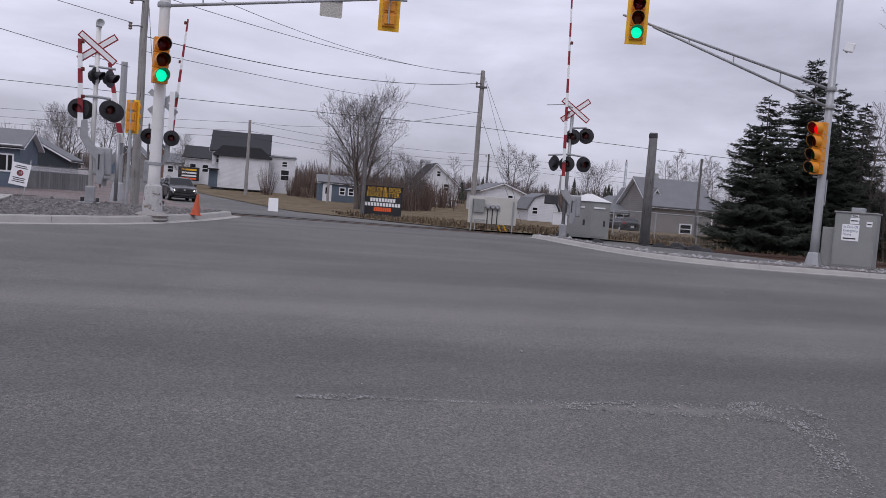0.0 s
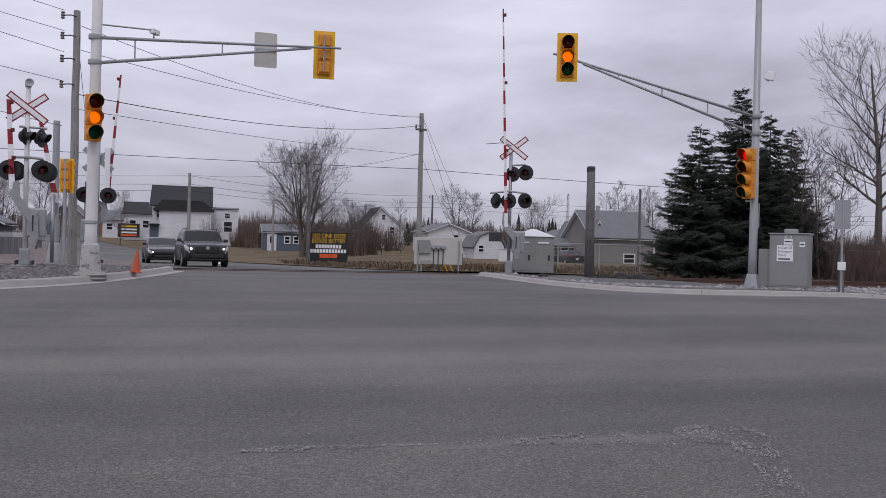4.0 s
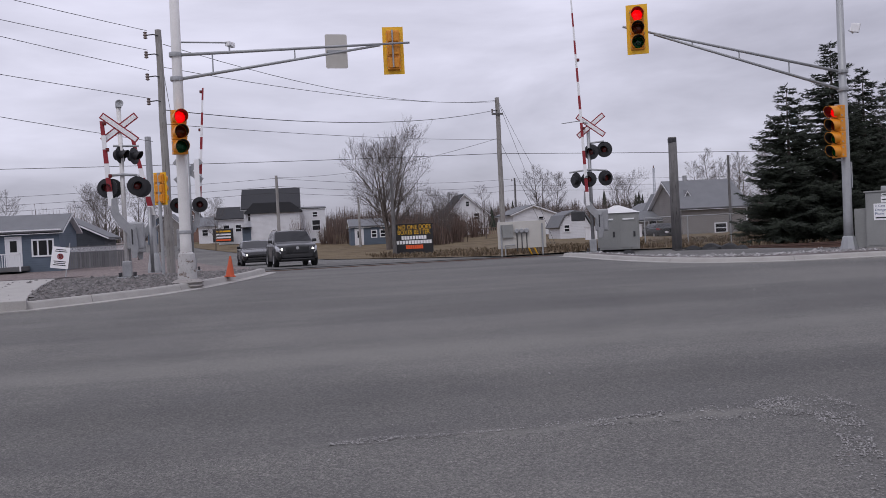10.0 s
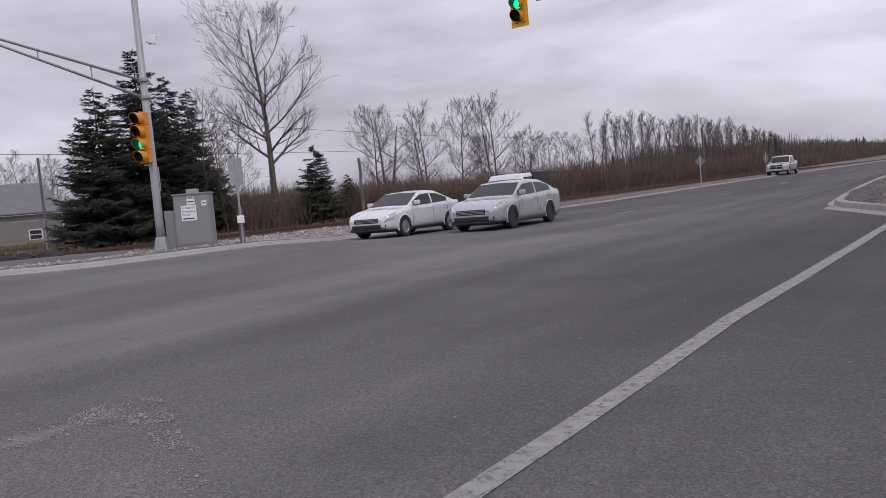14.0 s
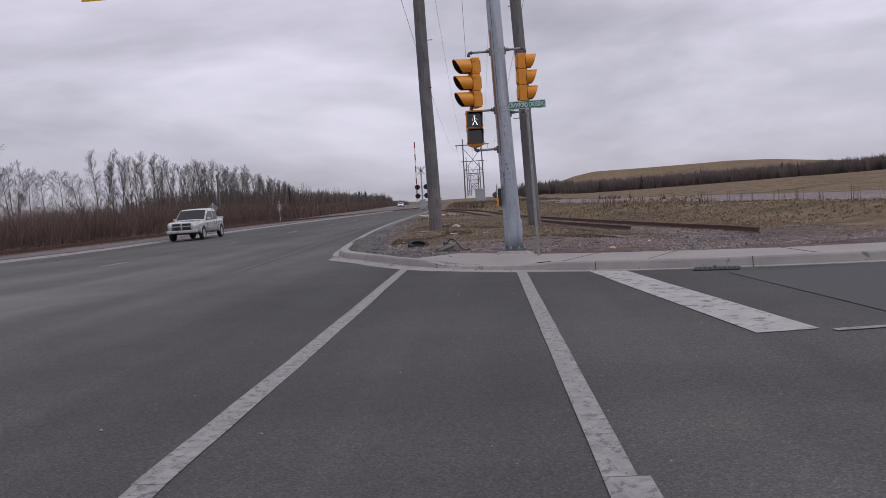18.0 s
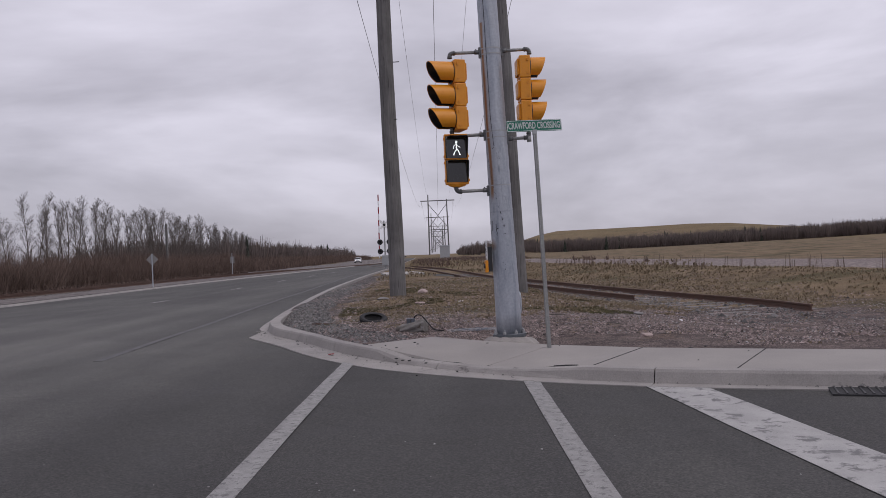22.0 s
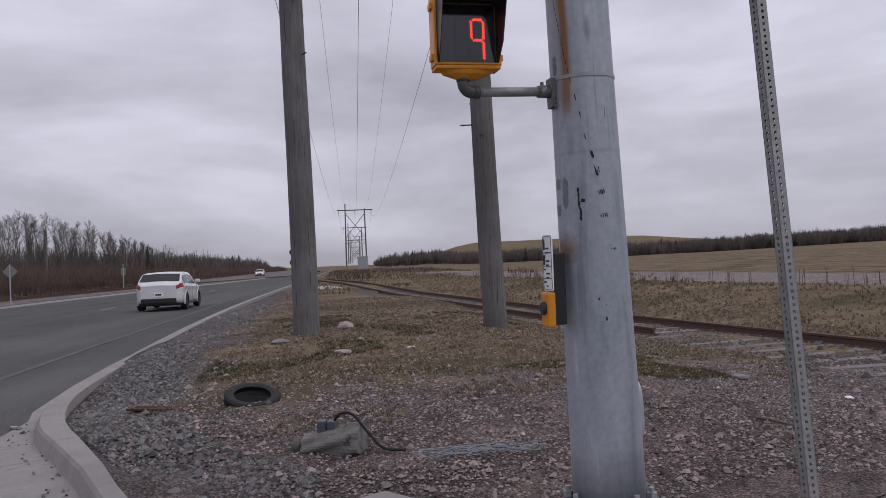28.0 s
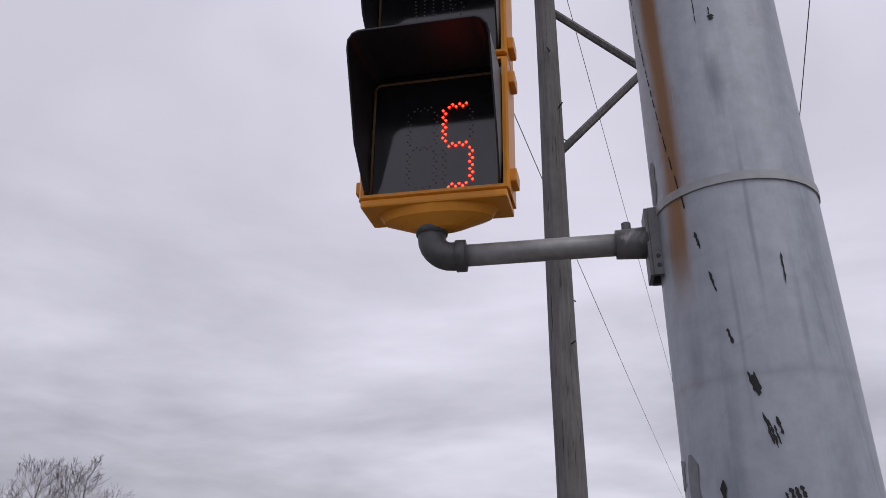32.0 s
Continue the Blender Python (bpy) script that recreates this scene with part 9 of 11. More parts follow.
house(-14.0, -10.0, 129.5, 7.0, 1.8, 5.2, 6.9, "siding_white", "shingle_black", "small white house with dark roof up the street", openings=(("window", -0.8, 1.4, 0.8, 1.0), ("window", 1.0, 1.4, 0.8, 1.0)))
house(-26.0, -22.0, 149.0, 7.0, 2.0, 5.0, 7.0, "siding_taupe", "shingle_grey", "taupe gabled house up the street", True, openings=(("window", 0, 1.6, 1.0, 1.1),))
house(-24.8, -20.7, 169.0, 7.0, 2.2, 6.2, 8.6, "siding_brick", "shingle_black", "brownish gabled house far up the street", True, openings=(("window", 0, 2.0, 1.0, 1.1), ("window", 0, 4.2, 0.8, 0.9)))
house(-19.2, -15.0, 149.0, 7.0, 2.0, 4.6, 6.1, "siding_white", "shingle_grey", "white bungalow far up the street", openings=(("window", -1, 1.0, 0.9, 1.0), ("door", 0.8, 0.2, 0.9, 2.0)))
house(-31.0, -26.5, 168.0, 7.0, 2.2, 5.2, 7.3, "siding_bluegrey", "shingle_black", "grey house with a dark roof far up the street", True)
shed = house(3.9, 8.2, 94.6, 4.0, 0.3, 2.6, 3.35, "siding_bluegrey", "shingle_grey", "small blue-grey shed with white window trim", openings=(("window", 0.5, 1.1, 0.5, 0.7), ("window", 1.5, 1.1, 0.5, 0.7), ("door", -1.2, 0.1, 0.8, 1.9)), over=0.2, name="shed", category="shed")
house(19.6, 25.7, 119.5, 8.0, 0.3, 4.0, 6.9, "siding_white", "shingle_black", "white gabled house with dark roof", True, openings=(("window", -1.9, 2.9, 0.7, 0.9), ("window", 1.3, 2.9, 0.7, 0.9), ("window", -1.0, 0.6, 1.4, 0.9), ("window", 0, 4.9, 0.5, 0.7)), ridge_at=0.42, chimney=-2.0)
dk = thing("garden_deck", pose(25.0, 117.5, 0.3), "reddish timber deck beside a white house", "deck")
part("platform", one_box(-1.3, -1.0, 0.5, 1.2, 1.6, 0.65), "deck_timber", dk)
for k in range(9):
    part("baluster", one_box(-1.3 + k * 0.3, -1.0, 0.65, -1.22 + k * 0.3, -0.94, 1.5), "deck_timber", dk)
part("rail", one_box(-1.3, -1.02, 1.5, 1.2, -0.9, 1.58), "deck_timber", dk)
house(24.6, 30.0, 101.0, 8.0, 0.3, 3.3, 4.3, "siding_white", "shingle_grey", "low white building with shallow grey roof", True, openings=(("window", 1.0, 2.0, 0.6, 0.6),))
barn = thing("gambrel_shed", pose(25.6, 80.0, 0.0), "small white shed with rounded dark gambrel roof", "shed")
part("wall", one_prism([(-1.6, -0.3), (1.6, -0.3), (1.6, 1.5), (1.0, 2.5), (0, 2.95), (-1.0, 2.5), (-1.6, 1.5)], 4.0), "siding_white", barn)
part("roof", one_prism([(-1.8, 1.35), (-1.1, 2.55), (0, 3.0), (1.1, 2.55), (1.8, 1.35), (1.9, 1.42), (1.18, 2.66), (0, 3.13), (-1.18, 2.66), (-1.9, 1.42)], 4.4, pose(0, -0.2, 0)), "shingle_grey", barn, "rounded grey roof")
opening(barn, "window", -0.9, 1.0, 0.5, 0.6)
lw = thing("garden_wall", pose(26.5, 72.0, -0.2), "low white painted garden wall", "wall")
part("wall", one_box(-2.7, -0.1, 0, 2.7, 0.1, 1.5, bevel=0.02), "house_trim", lw)
part("coping", one_box(-2.75, -0.16, 1.5, 2.75, 0.16, 1.56, bevel=0.015), "house_trim", lw)
gh = house(34.2, 40.9, 74.0, 7.0, -0.5, 2.75, 5.3, "siding_taupe", "shingle_grey", "taupe house with grey roof and a narrow flue", openings=(("window", 0.6, 0.75, 1.1, 0.8),), chimney=-1.2)
part("corner_board", one_box(3.28, -0.05, -0.3, 3.42, 0.04, 3.2), "house_trim", gh)
ghw = house(34.5, 36.5, 75.5, 8.0, -0.5, 2.6, 4.3, "siding_taupe", "shingle_grey", "gabled side wing of the taupe house", True, openings=(("window", 0.1, 2.5, 0.45, 1.0),), over=0.25, name="house_wing")
house(30.6, 34.0, 78.5, 5.0, -0.4, 1.7, 2.5, "siding_taupe", "shingle_grey", "low porch wing of the taupe house", openings=(("window", 0.9, 1.1, 0.7, 0.9),), over=0.25, name="house_wing")
pc = car("parked_car", pose(31.6, 74.0, -0.1, 0, 0, 90), "dark hatchback parked before the taupe house", body="paint_charcoal", **HATCH)
house(41.5, 45.3, 100.3, 5.0, -0.2, 2.9, 3.9, "siding_white", "shingle_grey", "tiny white house far among trees", True, openings=(("window", -0.6, 2.0, 0.5, 0.6), ("window", 0.6, 2.0, 0.5, 0.6)))

# chain-link fence behind the tracks
cl = thing("chain_link_fence", pose(16.2, 41.2, 0.0), "grey chain-link fence with round posts", "fence")
for k in range(9):
    part("post", one_tube([(k * 2.2, -k * 0.45, -0.2), (k * 2.2, -k * 0.45, 1.75)], 0.035, 8), "grey_metal", cl)
part("top_rail", one_tube([(0, 0, 1.7), (17.6, -3.6, 1.7)], 0.024, 6), "grey_metal", cl)
bm = bmesh.new()
for k in range(-10, 118):
    for s in (1, -1):
        x0 = k * 0.15
        xa, xb = max(x0, 0.0), min(x0 + 1.65, 17.6)
        if xb <= xa:
            continue
        za, zb = (xa - x0), (xb - x0)
        if s < 0:
            za, zb = 1.65 - za, 1.65 - zb
        va = [(xa, -xa * 0.2045, za), (xb, -xb * 0.2045, zb)]
        tube(bm, va, 0.0035, 3, False)
part("mesh", bm, "grey_metal", cl, "diamond wire mesh")

# black portable letter board
lb = thing("letter_board", pose(5.95, 56.4, -0.05, 0, 0, -3), "black portable letter board with bright changeable letters on low feet", "sign board")
bd = part("board", one_box(-1.32, -0.06, 0.18, 1.32, 0.06, 2.18, bevel=0.03), "sign_black", lb)
for a in ((-1.36, 2.14, 1.36, 2.22), (-1.36, 0.14, 1.36, 0.22)):
    part("rim", one_box(a[0], -0.08, a[1], a[2], 0.08, a[3], bevel=0.01), "sign_black", bd)
for x in (-1.0, 1.0):
    part("foot", one_box(x - 0.06, -0.5, 0.0, x + 0.06, 0.5, 0.14, bevel=0.02), "dark_metal", lb)
words("letters", "NO ONE DOES", 0.42, "board_yellow", bd, pose(0.05, -0.068, 1.98, 90, 0, 0), 0.004, squeeze=0.8, label="yellow letters")
words("letters", "BOXES BETTER", 0.42, "board_yellow", bd, pose(0, -0.068, 1.63, 90, 0, 0), 0.004, squeeze=0.8, label="yellow letters")
for z, w in ((1.27, 1.75), (0.96, 2.45)):
    bm = bmesh.new()
    n = int(w / 0.19)
    for k in range(n):
        box(bm, -w / 2 + k * w / n + 0.02, -0.07, z - 0.12, -w / 2 + (k + 1) * w / n - 0.02, -0.062, z + 0.12)
    part("letter_bar", bm, "sign_white", bd, "white lettering as plain bars")
bm = bmesh.new()
for k in range(8):
    box(bm, -0.58 + k * 0.15, -0.07, 0.5, -0.45 + k * 0.15, -0.062, 0.76)
part("number_bar", bm, "board_orange", bd, "orange-red number as plain bars")
bmp = thing("letter_board", pose(-13.2, 128.0, 1.5, 0, 0, 12), "small black letter board far up the street", "sign board")
b2 = part("board", one_box(-1.5, -0.06, 0.2, 1.5, 0.06, 2.2, bevel=0.02), "sign_black", bmp)
for z, mt in ((1.8, "board_yellow"), (1.35, "sign_white"), (0.9, "sign_white"), (0.5, "board_orange")):
    part("letter_bar", one_box(-1.1, -0.07, z - 0.12, 1.1, -0.062, z + 0.12), mt, b2)
# leaning notice by the gate, folding sign in the street
np1 = thing("notice_board", pose(-12.3, 38.5, 0.15, -4, 9, 8), "white no-trespassing notice leaning on a thin post", "notice")
pn = part("panel", one_box(-0.36, -0.03, 0.55, 0.36, -0.01, 1.5, bevel=0.006), "sign_white", np1)
for k, (z, w) in enumerate(((1.38, 0.4), (1.30, 0.5), (0.86, 0.5), (0.78, 0.44), (0.70, 0.5))):
    part("text_bar", one_box(-w / 2, -0.036, z - 0.018, w / 2, -0.031, z + 0.018), "sign_black", pn)
part("prohibition_ring", one_lathe([(0.13, 0.0), (0.13, 0.006), (0.095, 0.006), (0.095, 0.0)], 22, pose(0, -0.03, 1.08, 90, 0, 0)), "sign_red", pn)
part("post", one_box(0.28, 0.0, -0.1, 0.33, 0.04, 1.7, bevel=0.006), "grey_metal", np1)
fs = thing("folding_sign", pose(-1.4, 50.1, 0.02, 0, 0, 8), "small white folding pavement sign", "sign")
for s in (1, -1):
    part("panel", one_box(-0.28, -0.012, 0.0, 0.28, 0.012, 0.85, bevel=0.005, m=pose(0, s * 0.16, 0, s * 10, 0, 0)), "sign_white", fs)


# ---- trees and brush ----
def limb(verts, faces, p, d, length, r0, r1, bend, rng, steps=3, sides=4):
    """A bent tapering limb; returns points along it."""
    pts = [p.copy()]
    dd = d.normalized()
    for k in range(steps):
        dd = (dd + Vector((rng.uniform(-bend, bend), rng.uniform(-bend, bend), rng.uniform(-bend * 0.4, bend)))).normalized()
        pts.append(pts[-1] + dd * (length / steps))
    base = len(verts)
    for i, q in enumerate(pts):
        t = (pts[min(i + 1, steps)] - pts[max(i - 1, 0)]).normalized()
        s = t.orthogonal().normalized()
        u = t.cross(s)
        r = r0 + (r1 - r0) * i / steps
        for k in range(sides):
            a = 2 * math.pi * k / sides
            verts.append(tuple(q + (s * math.cos(a) + u * math.sin(a)) * r))
    for i in range(steps):
        for k in range(sides):
            faces.append((base + i * sides + k, base + i * sides + (k + 1) % sides, base + (i + 1) * sides + (k + 1) % sides, base + (i + 1) * sides + k))
    return pts


def bare_tree(name, m, label, height, spread, seed, crown_from=0.25, upright=0.6, boughs=16, twigs=7, fine=5, trunk_r=None, bark="bark", stems=1, group=""):
    """A leafless tree that forks again and again: trunk and limbs as tapered tubes, the outer twigs as thin blades."""
    rng = random.Random(seed)
    t = thing(name, m, label, "tree", group)
    tv, tf, cv, cf = [], [], [], []
    tr = trunk_r or height * 0.016

    def away(d, angle, roll):
        side = d.orthogonal().normalized()
        side.rotate(Matrix.Rotation(roll, 3, d))
        return (d * math.cos(angle) + side * math.sin(angle)).normalized()

    def spray(p, d, ln):
        """A short last twig with a few side shoots."""
        for k in range(fine):
            e = p + (away(d, rng.uniform(0.1, 0.7), rng.uniform(0, 6.28)) + Vector((0, 0, 0.18))) * ln * rng.uniform(0.5, 1.0)
            w = (e - p).orthogonal().normalized()
            w.rotate(Matrix.Rotation(rng.uniform(0, 3.14), 3, (e - p).normalized()))
            w *= 0.0042
            n0 = len(cv)
            cv.extend([tuple(p + w), tuple(p - w), tuple(e - w * 0.5), tuple(e + w * 0.5)])
            cf.append((n0, n0 + 1, n0 + 2, n0 + 3))
            p = p.lerp(e, 0.45)

    def grow(p, d, ln, r, level):
        steps = 4 if level < 2 else 3
        verts, faces = (tv, tf) if level < 2 else (cv, cf)
        pts = limb(verts, faces, p, (d + Vector((0, 0, 0.10 + 0.12 * upright))).normalized(), ln, r, max(r * 0.3, 0.004), 0.13 + 0.05 * level, rng, steps, 5 if level == 0 else 4 if level == 1 else 3)
        n = (twigs, max(3, int(twigs * 0.7)), 0)[level]
        for k in range(n):
            v = 0.18 + 0.82 * (k + rng.random()) / n
            i = min(int(v * steps), steps - 1)
            q = pts[i].lerp(pts[i + 1], v * steps - i)
            dd = away((pts[i + 1] - pts[i]).normalized(), rng.uniform(0.45, 0.95), rng.uniform(0, 6.28))
            cl = ln * (0.62 - 0.34 * v) * rng.uniform(0.75, 1.25)
            if level < 1:
                grow(q, dd, cl, max(r * (1 - 0.6 * v) * 0.5, 0.007), level + 1)
            else:
                grow(q, dd, cl, 0.0052, 2)
        if level == 2:
            for v in (0.45, 0.75, 1.0):
                i = min(int(v * steps), steps - 1)
                spray(pts[i].lerp(pts[i + 1], v * steps - i), (pts[i + 1] - pts[i]).normalized(), ln * 0.42)

    for s in range(stems):
        lean = Vector((rng.uniform(-0.06, 0.06), rng.uniform(-0.06, 0.06), 1)) if stems == 1 else Vector((math.cos(s * 2.1) * 0.24, math.sin(s * 2.1) * 0.24, 1))
        trunk = limb(tv, tf, Vector((0.15 * s, 0, -0.2)), lean, height * (0.88 - 0.06 * s), tr, tr * 0.16, 0.055, rng, 9, 8)
        nb = boughs // stems
        for b in range(nb):
            u = crown_from + (0.98 - crown_from) * (b + rng.random()) / nb
            i = min(int(u * 9), 8)
            p = trunk[i].lerp(trunk[i + 1], u * 9 - i)
            a = b * 2.4 + rng.uniform(-0.5, 0.5)
            v = (u - crown_from) / (1 - crown_from)
            ln = spread * (0.55 + 0.75 * math.sin(math.pi * min(0.18 + 0.72 * v, 1.0))) * 0.78 * rng.uniform(0.75, 1.15)
            up = upright * (0.7 + 0.7 * v)
            grow(p, Vector((math.cos(a) * (1 - upright), math.sin(a) * (1 - upright), up * 0.75)).normalized(), ln, max(tr * (1.05 - u) * 0.55, 0.014), 0)
    raw("trunk", tv, tf, bark, t)
    raw("crown", cv, cf, "twig_bark", t, "bare twigs")
    return t


def spruce(m, label, height, spread, seed):
    """An evergreen in whorls: each bough a drooping spine with side sprays of fine needles, so that the sky shows between the tips."""
    rng = random.Random(seed)
    t = thing("spruce_tree", m, label, "tree", "spruces")
    part("trunk", one_tube([(0, 0, -0.2), (0, 0, height * 0.5), (0, 0, height * 0.95)], [height * 0.02, height * 0.012, 0.012], 8), "bark", t)
    verts, faces = [], []

    def blade(p, q, w, sag):
        """A narrow spray of needles from p to q, hanging a little."""
        d = q - p
        s = Vector((-d.y, d.x, 0))
        s = s.normalized() * w if s.length > 1e-6 else Vector((w, 0, 0))
        mid = p.lerp(q, 0.45)
        n0 = len(verts)
        verts.extend([tuple(p), tuple(mid + s - Vector((0, 0, sag))), tuple(q), tuple(mid - s - Vector((0, 0, sag * rng.uniform(0.4, 1.4))))])
        faces.extend([(n0, n0 + 1, n0 + 2), (n0, n0 + 2, n0 + 3)])

    boughs = int(height * 40)
    for k in range(boughs):
        u = (k + rng.random()) / boughs
        u = 1 - math.sqrt(1 - 0.995 * u) if k % 3 else u
        z = height * (0.03 + 0.965 * u)
        lobe = 1 + 0.16 * noise.noise(Vector((k * 0.02, seed, u * 7)))
        reach = spread * ((1.03 - u) ** 0.66) * lobe
        a = rng.uniform(0, 6.283)
        ln = max(0.12, reach * rng.uniform(0.55, 1.12))
        dx, dy = math.cos(a), math.sin(a)
        lift, drop = rng.uniform(0.08, 0.3), rng.uniform(0.2, 0.38)
        at = lambda v: Vector((dx * ln * v, dy * ln * v, z + ln * (lift * v - drop * v * v + 0.2 * v ** 4)))
        rows = max(5, int(ln * 9))
        for r in range(rows):
            v = (r + 0.3 + 0.6 * rng.random()) / rows
            p = at(v)
            side = (0.34 * ln * (1 - v) ** 0.7 + 0.13) * rng.uniform(0.7, 1.2)
            for sg in (-1, 1):
                aa = a + sg * rng.uniform(0.55, 1.0)
                tip = p + Vector((math.cos(aa), math.sin(aa), rng.uniform(-0.42, 0.02))) * side
                blade(p, tip, 0.035, 0.05)
                for x in range(2 + int(side * 7)):
                    g = rng.uniform(0.15, 1.0)
                    o = p.lerp(tip, g)
                    ab = aa + rng.uniform(-1.1, 1.1)
                    blade(o, o + Vector((math.cos(ab), math.sin(ab), rng.uniform(-0.75, 0.35))) * rng.uniform(0.08, 0.2), 0.02, 0.02)
        blade(at(0.9), at(1.0) + Vector((dx, dy, 0.35)) * 0.12, 0.03, 0.02)
    for x in range(14):
        a = rng.uniform(0, 6.28)
        o = Vector((0, 0, height * rng.uniform(0.94, 1.0)))
        blade(o, o + Vector((math.cos(a) * 0.5, math.sin(a) * 0.5, 0.7)) * 0.2, 0.03, 0.01)
    raw("crown", verts, faces, "needles", t, "dark green needle boughs")
    return t


spruce(pose(22.0, 37.0, 0.15), "dense dark green spruce behind the grey signal pole", 7.7, 2.7, 1)
spruce(pose(24.8, 37.5, 0.15), "tall dense dark green spruce", 9.9, 3.0, 2)
spruce(pose(26.6, 37.6, 0.15), "dense dark green spruce", 8.6, 2.3, 3)
spruce(pose(29.2, 39.2, 0.15), "dense dark green spruce", 8.2, 2.2, 4)
small = spruce(pose(33.6, 33.9, 0.0), "small dark green spruce in the brush", 4.6, 1.7, 5)
copy_thing(small, pose(36.6, 34.2, 0.0, 0, 0, 80) @ Matrix.Scale(0.62, 4))
copy_thing(small, pose(33.0, 42.5, 0.1, 0, 0, 140) @ Matrix.Scale(1.1, 4))

big = bare_tree("bare_tree", pose(5.9, 74.5, 0.0), "large spreading bare tree behind the letter board", 10.6, 4.6, 21, 0.22, 0.5, 27, 9, 3, 0.15, stems=3)
copy_thing(big, pose(6.6, 75.6, 0.0, 0, 0, 130) @ Matrix.Scale(0.94, 4))
bare_tree("bare_tree", pose(34.0, 37.8, 0.1), "tall slim bare tree by the railway", 14.0, 4.2, 22, 0.3, 0.45, 20, 9, 3, 0.24)
larch = bare_tree("bare_tree", pose(29.7, 36.4, 0.1), "slim bare tree by the railway", 7.8, 1.5, 23, 0.18, 0.42, 26, 6, 2, 0.07, group="bare trees by the railway")
medium = bare_tree("bare_tree", pose(46.0, 39.4, 0.1), "bare tree in the brush by the railway", 8.4, 2.3, 24, 0.22, 0.46, 20, 8, 3, 0.09, group="bare trees by the railway")
wide = bare_tree("bare_tree", pose(54.7, 41.6, 0.1), "bare tree in the brush by the railway", 9.4, 2.5, 25, 0.25, 0.48, 22, 8, 3, 0.10, group="bare trees by the railway", stems=2)
pop_a = bare_tree("poplar_tree", pose(76.0, 36.2, 0.1) @ Matrix.Scale(0.92, 4), "slim bare poplar in a row beyond the railway", 9.2, 1.5, 26, 0.2, 0.7, 24, 7, 2, 0.075, group="row of poplars")
pop_b = bare_tree("poplar_tree", pose(78.0, 36.4, 0.1) @ Matrix.Scale(0.92, 4), "slim bare poplar in a row beyond the railway", 9.6, 1.4, 27, 0.18, 0.72, 24, 7, 2, 0.075, group="row of poplars")
bare_tree("bare_tree", pose(45.4, 38.0, 0.1), "old crooked bare tree with two thick stems", 7.6, 2.6, 29, 0.45, 0.42, 10, 6, 3, 0.17, stems=2)
rng = random.Random(77)
for x, y, k in ((28.1, 37.2, 1.12), (29.4, 37.0, 0.98), (52.5, 40.5, 0.85), (59.5, 38.6, 0.8), (63.5, 38.0, 0.7), (66.5, 38.8, 0.85), (70.0, 37.8, 0.75), (61.0, 40.0, 0.8), (31.6, 40.0, 0.9)):
    copy_thing(larch, pose(x, y, 0.1, 0, 0, rng.uniform(0, 360)) @ Matrix.Scale(k, 4))
for x, y, k in ((56.4, 39.2, 1.1), (73.0, 41.0, 0.75), (65.0, 43.0, 0.8), (85.0, 44.0, 0.85)):
    copy_thing(medium, pose(x, y, 0.1, 0, 0, rng.uniform(0, 360)) @ Matrix.Scale(k, 4))
for x, y, k in ((58.0, 36.9, 1.03), (75.0, 37.0, 0.64), (68.0, 39.5, 0.75)):
    copy_thing(wide, pose(x, y, 0.1, 0, 0, rng.uniform(0, 360)) @ Matrix.Scale(k, 4))
x = 80.0
while x < 176:
    y = 36.4 + (x - 80) * 0.055 + rng.uniform(-0.8, 0.8)
    copy_thing(rng.choice((pop_a, pop_b)), pose(x, y, 0.1, 0, 0, rng.uniform(0, 360)) @ Matrix.Scale(rng.uniform(0.9, 1.04) * float(np.interp(x, [80, 90, 120, 176], [0.92, 1.03, 1.04, 0.82])), 4))
    x += rng.uniform(0.9, 1.8)
# trees among the houses
for src, x, y, k in ((big, 14.0, 92.0, 0.55), (wide, 10.5, 84.0, 0.6), (wide, 12.5, 82.5, 0.5), (medium, 17.5, 105.0, 0.75), (larch, 20.0, 96.0, 0.9), (wide, -17.0, 82.0, 0.9), (big, -22.5, 95.0, 0.72), (medium, -12.0, 104.0, 0.8), (big, -30.0, 120.0, 0.75), (wide, -35.0, 100.0, 0.9), (medium, -19.5, 110.0, 1.0),
                     (wide, 33.5, 118.0, 1.1), (medium, 37.0, 122.0, 1.1), (big, 45.0, 115.0, 0.75), (larch, 52.0, 95.0, 1.3), (larch, 50.0, 98.0, 1.4), (larch, 54.0, 97.0, 1.25), (larch, 48.5, 99.0, 1.2), (wide, 60.0, 90.0, 0.9), (wide, 44.0, 84.0, 0.9), (medium, 47.0, 80.0, 1.05), (wide, 13.5, 86.0, 0.45)):
    copy_thing(src, pose(x, y, gz(x, y), 0, 0, rng.uniform(0, 360)) @ Matrix.Scale(k, 4))


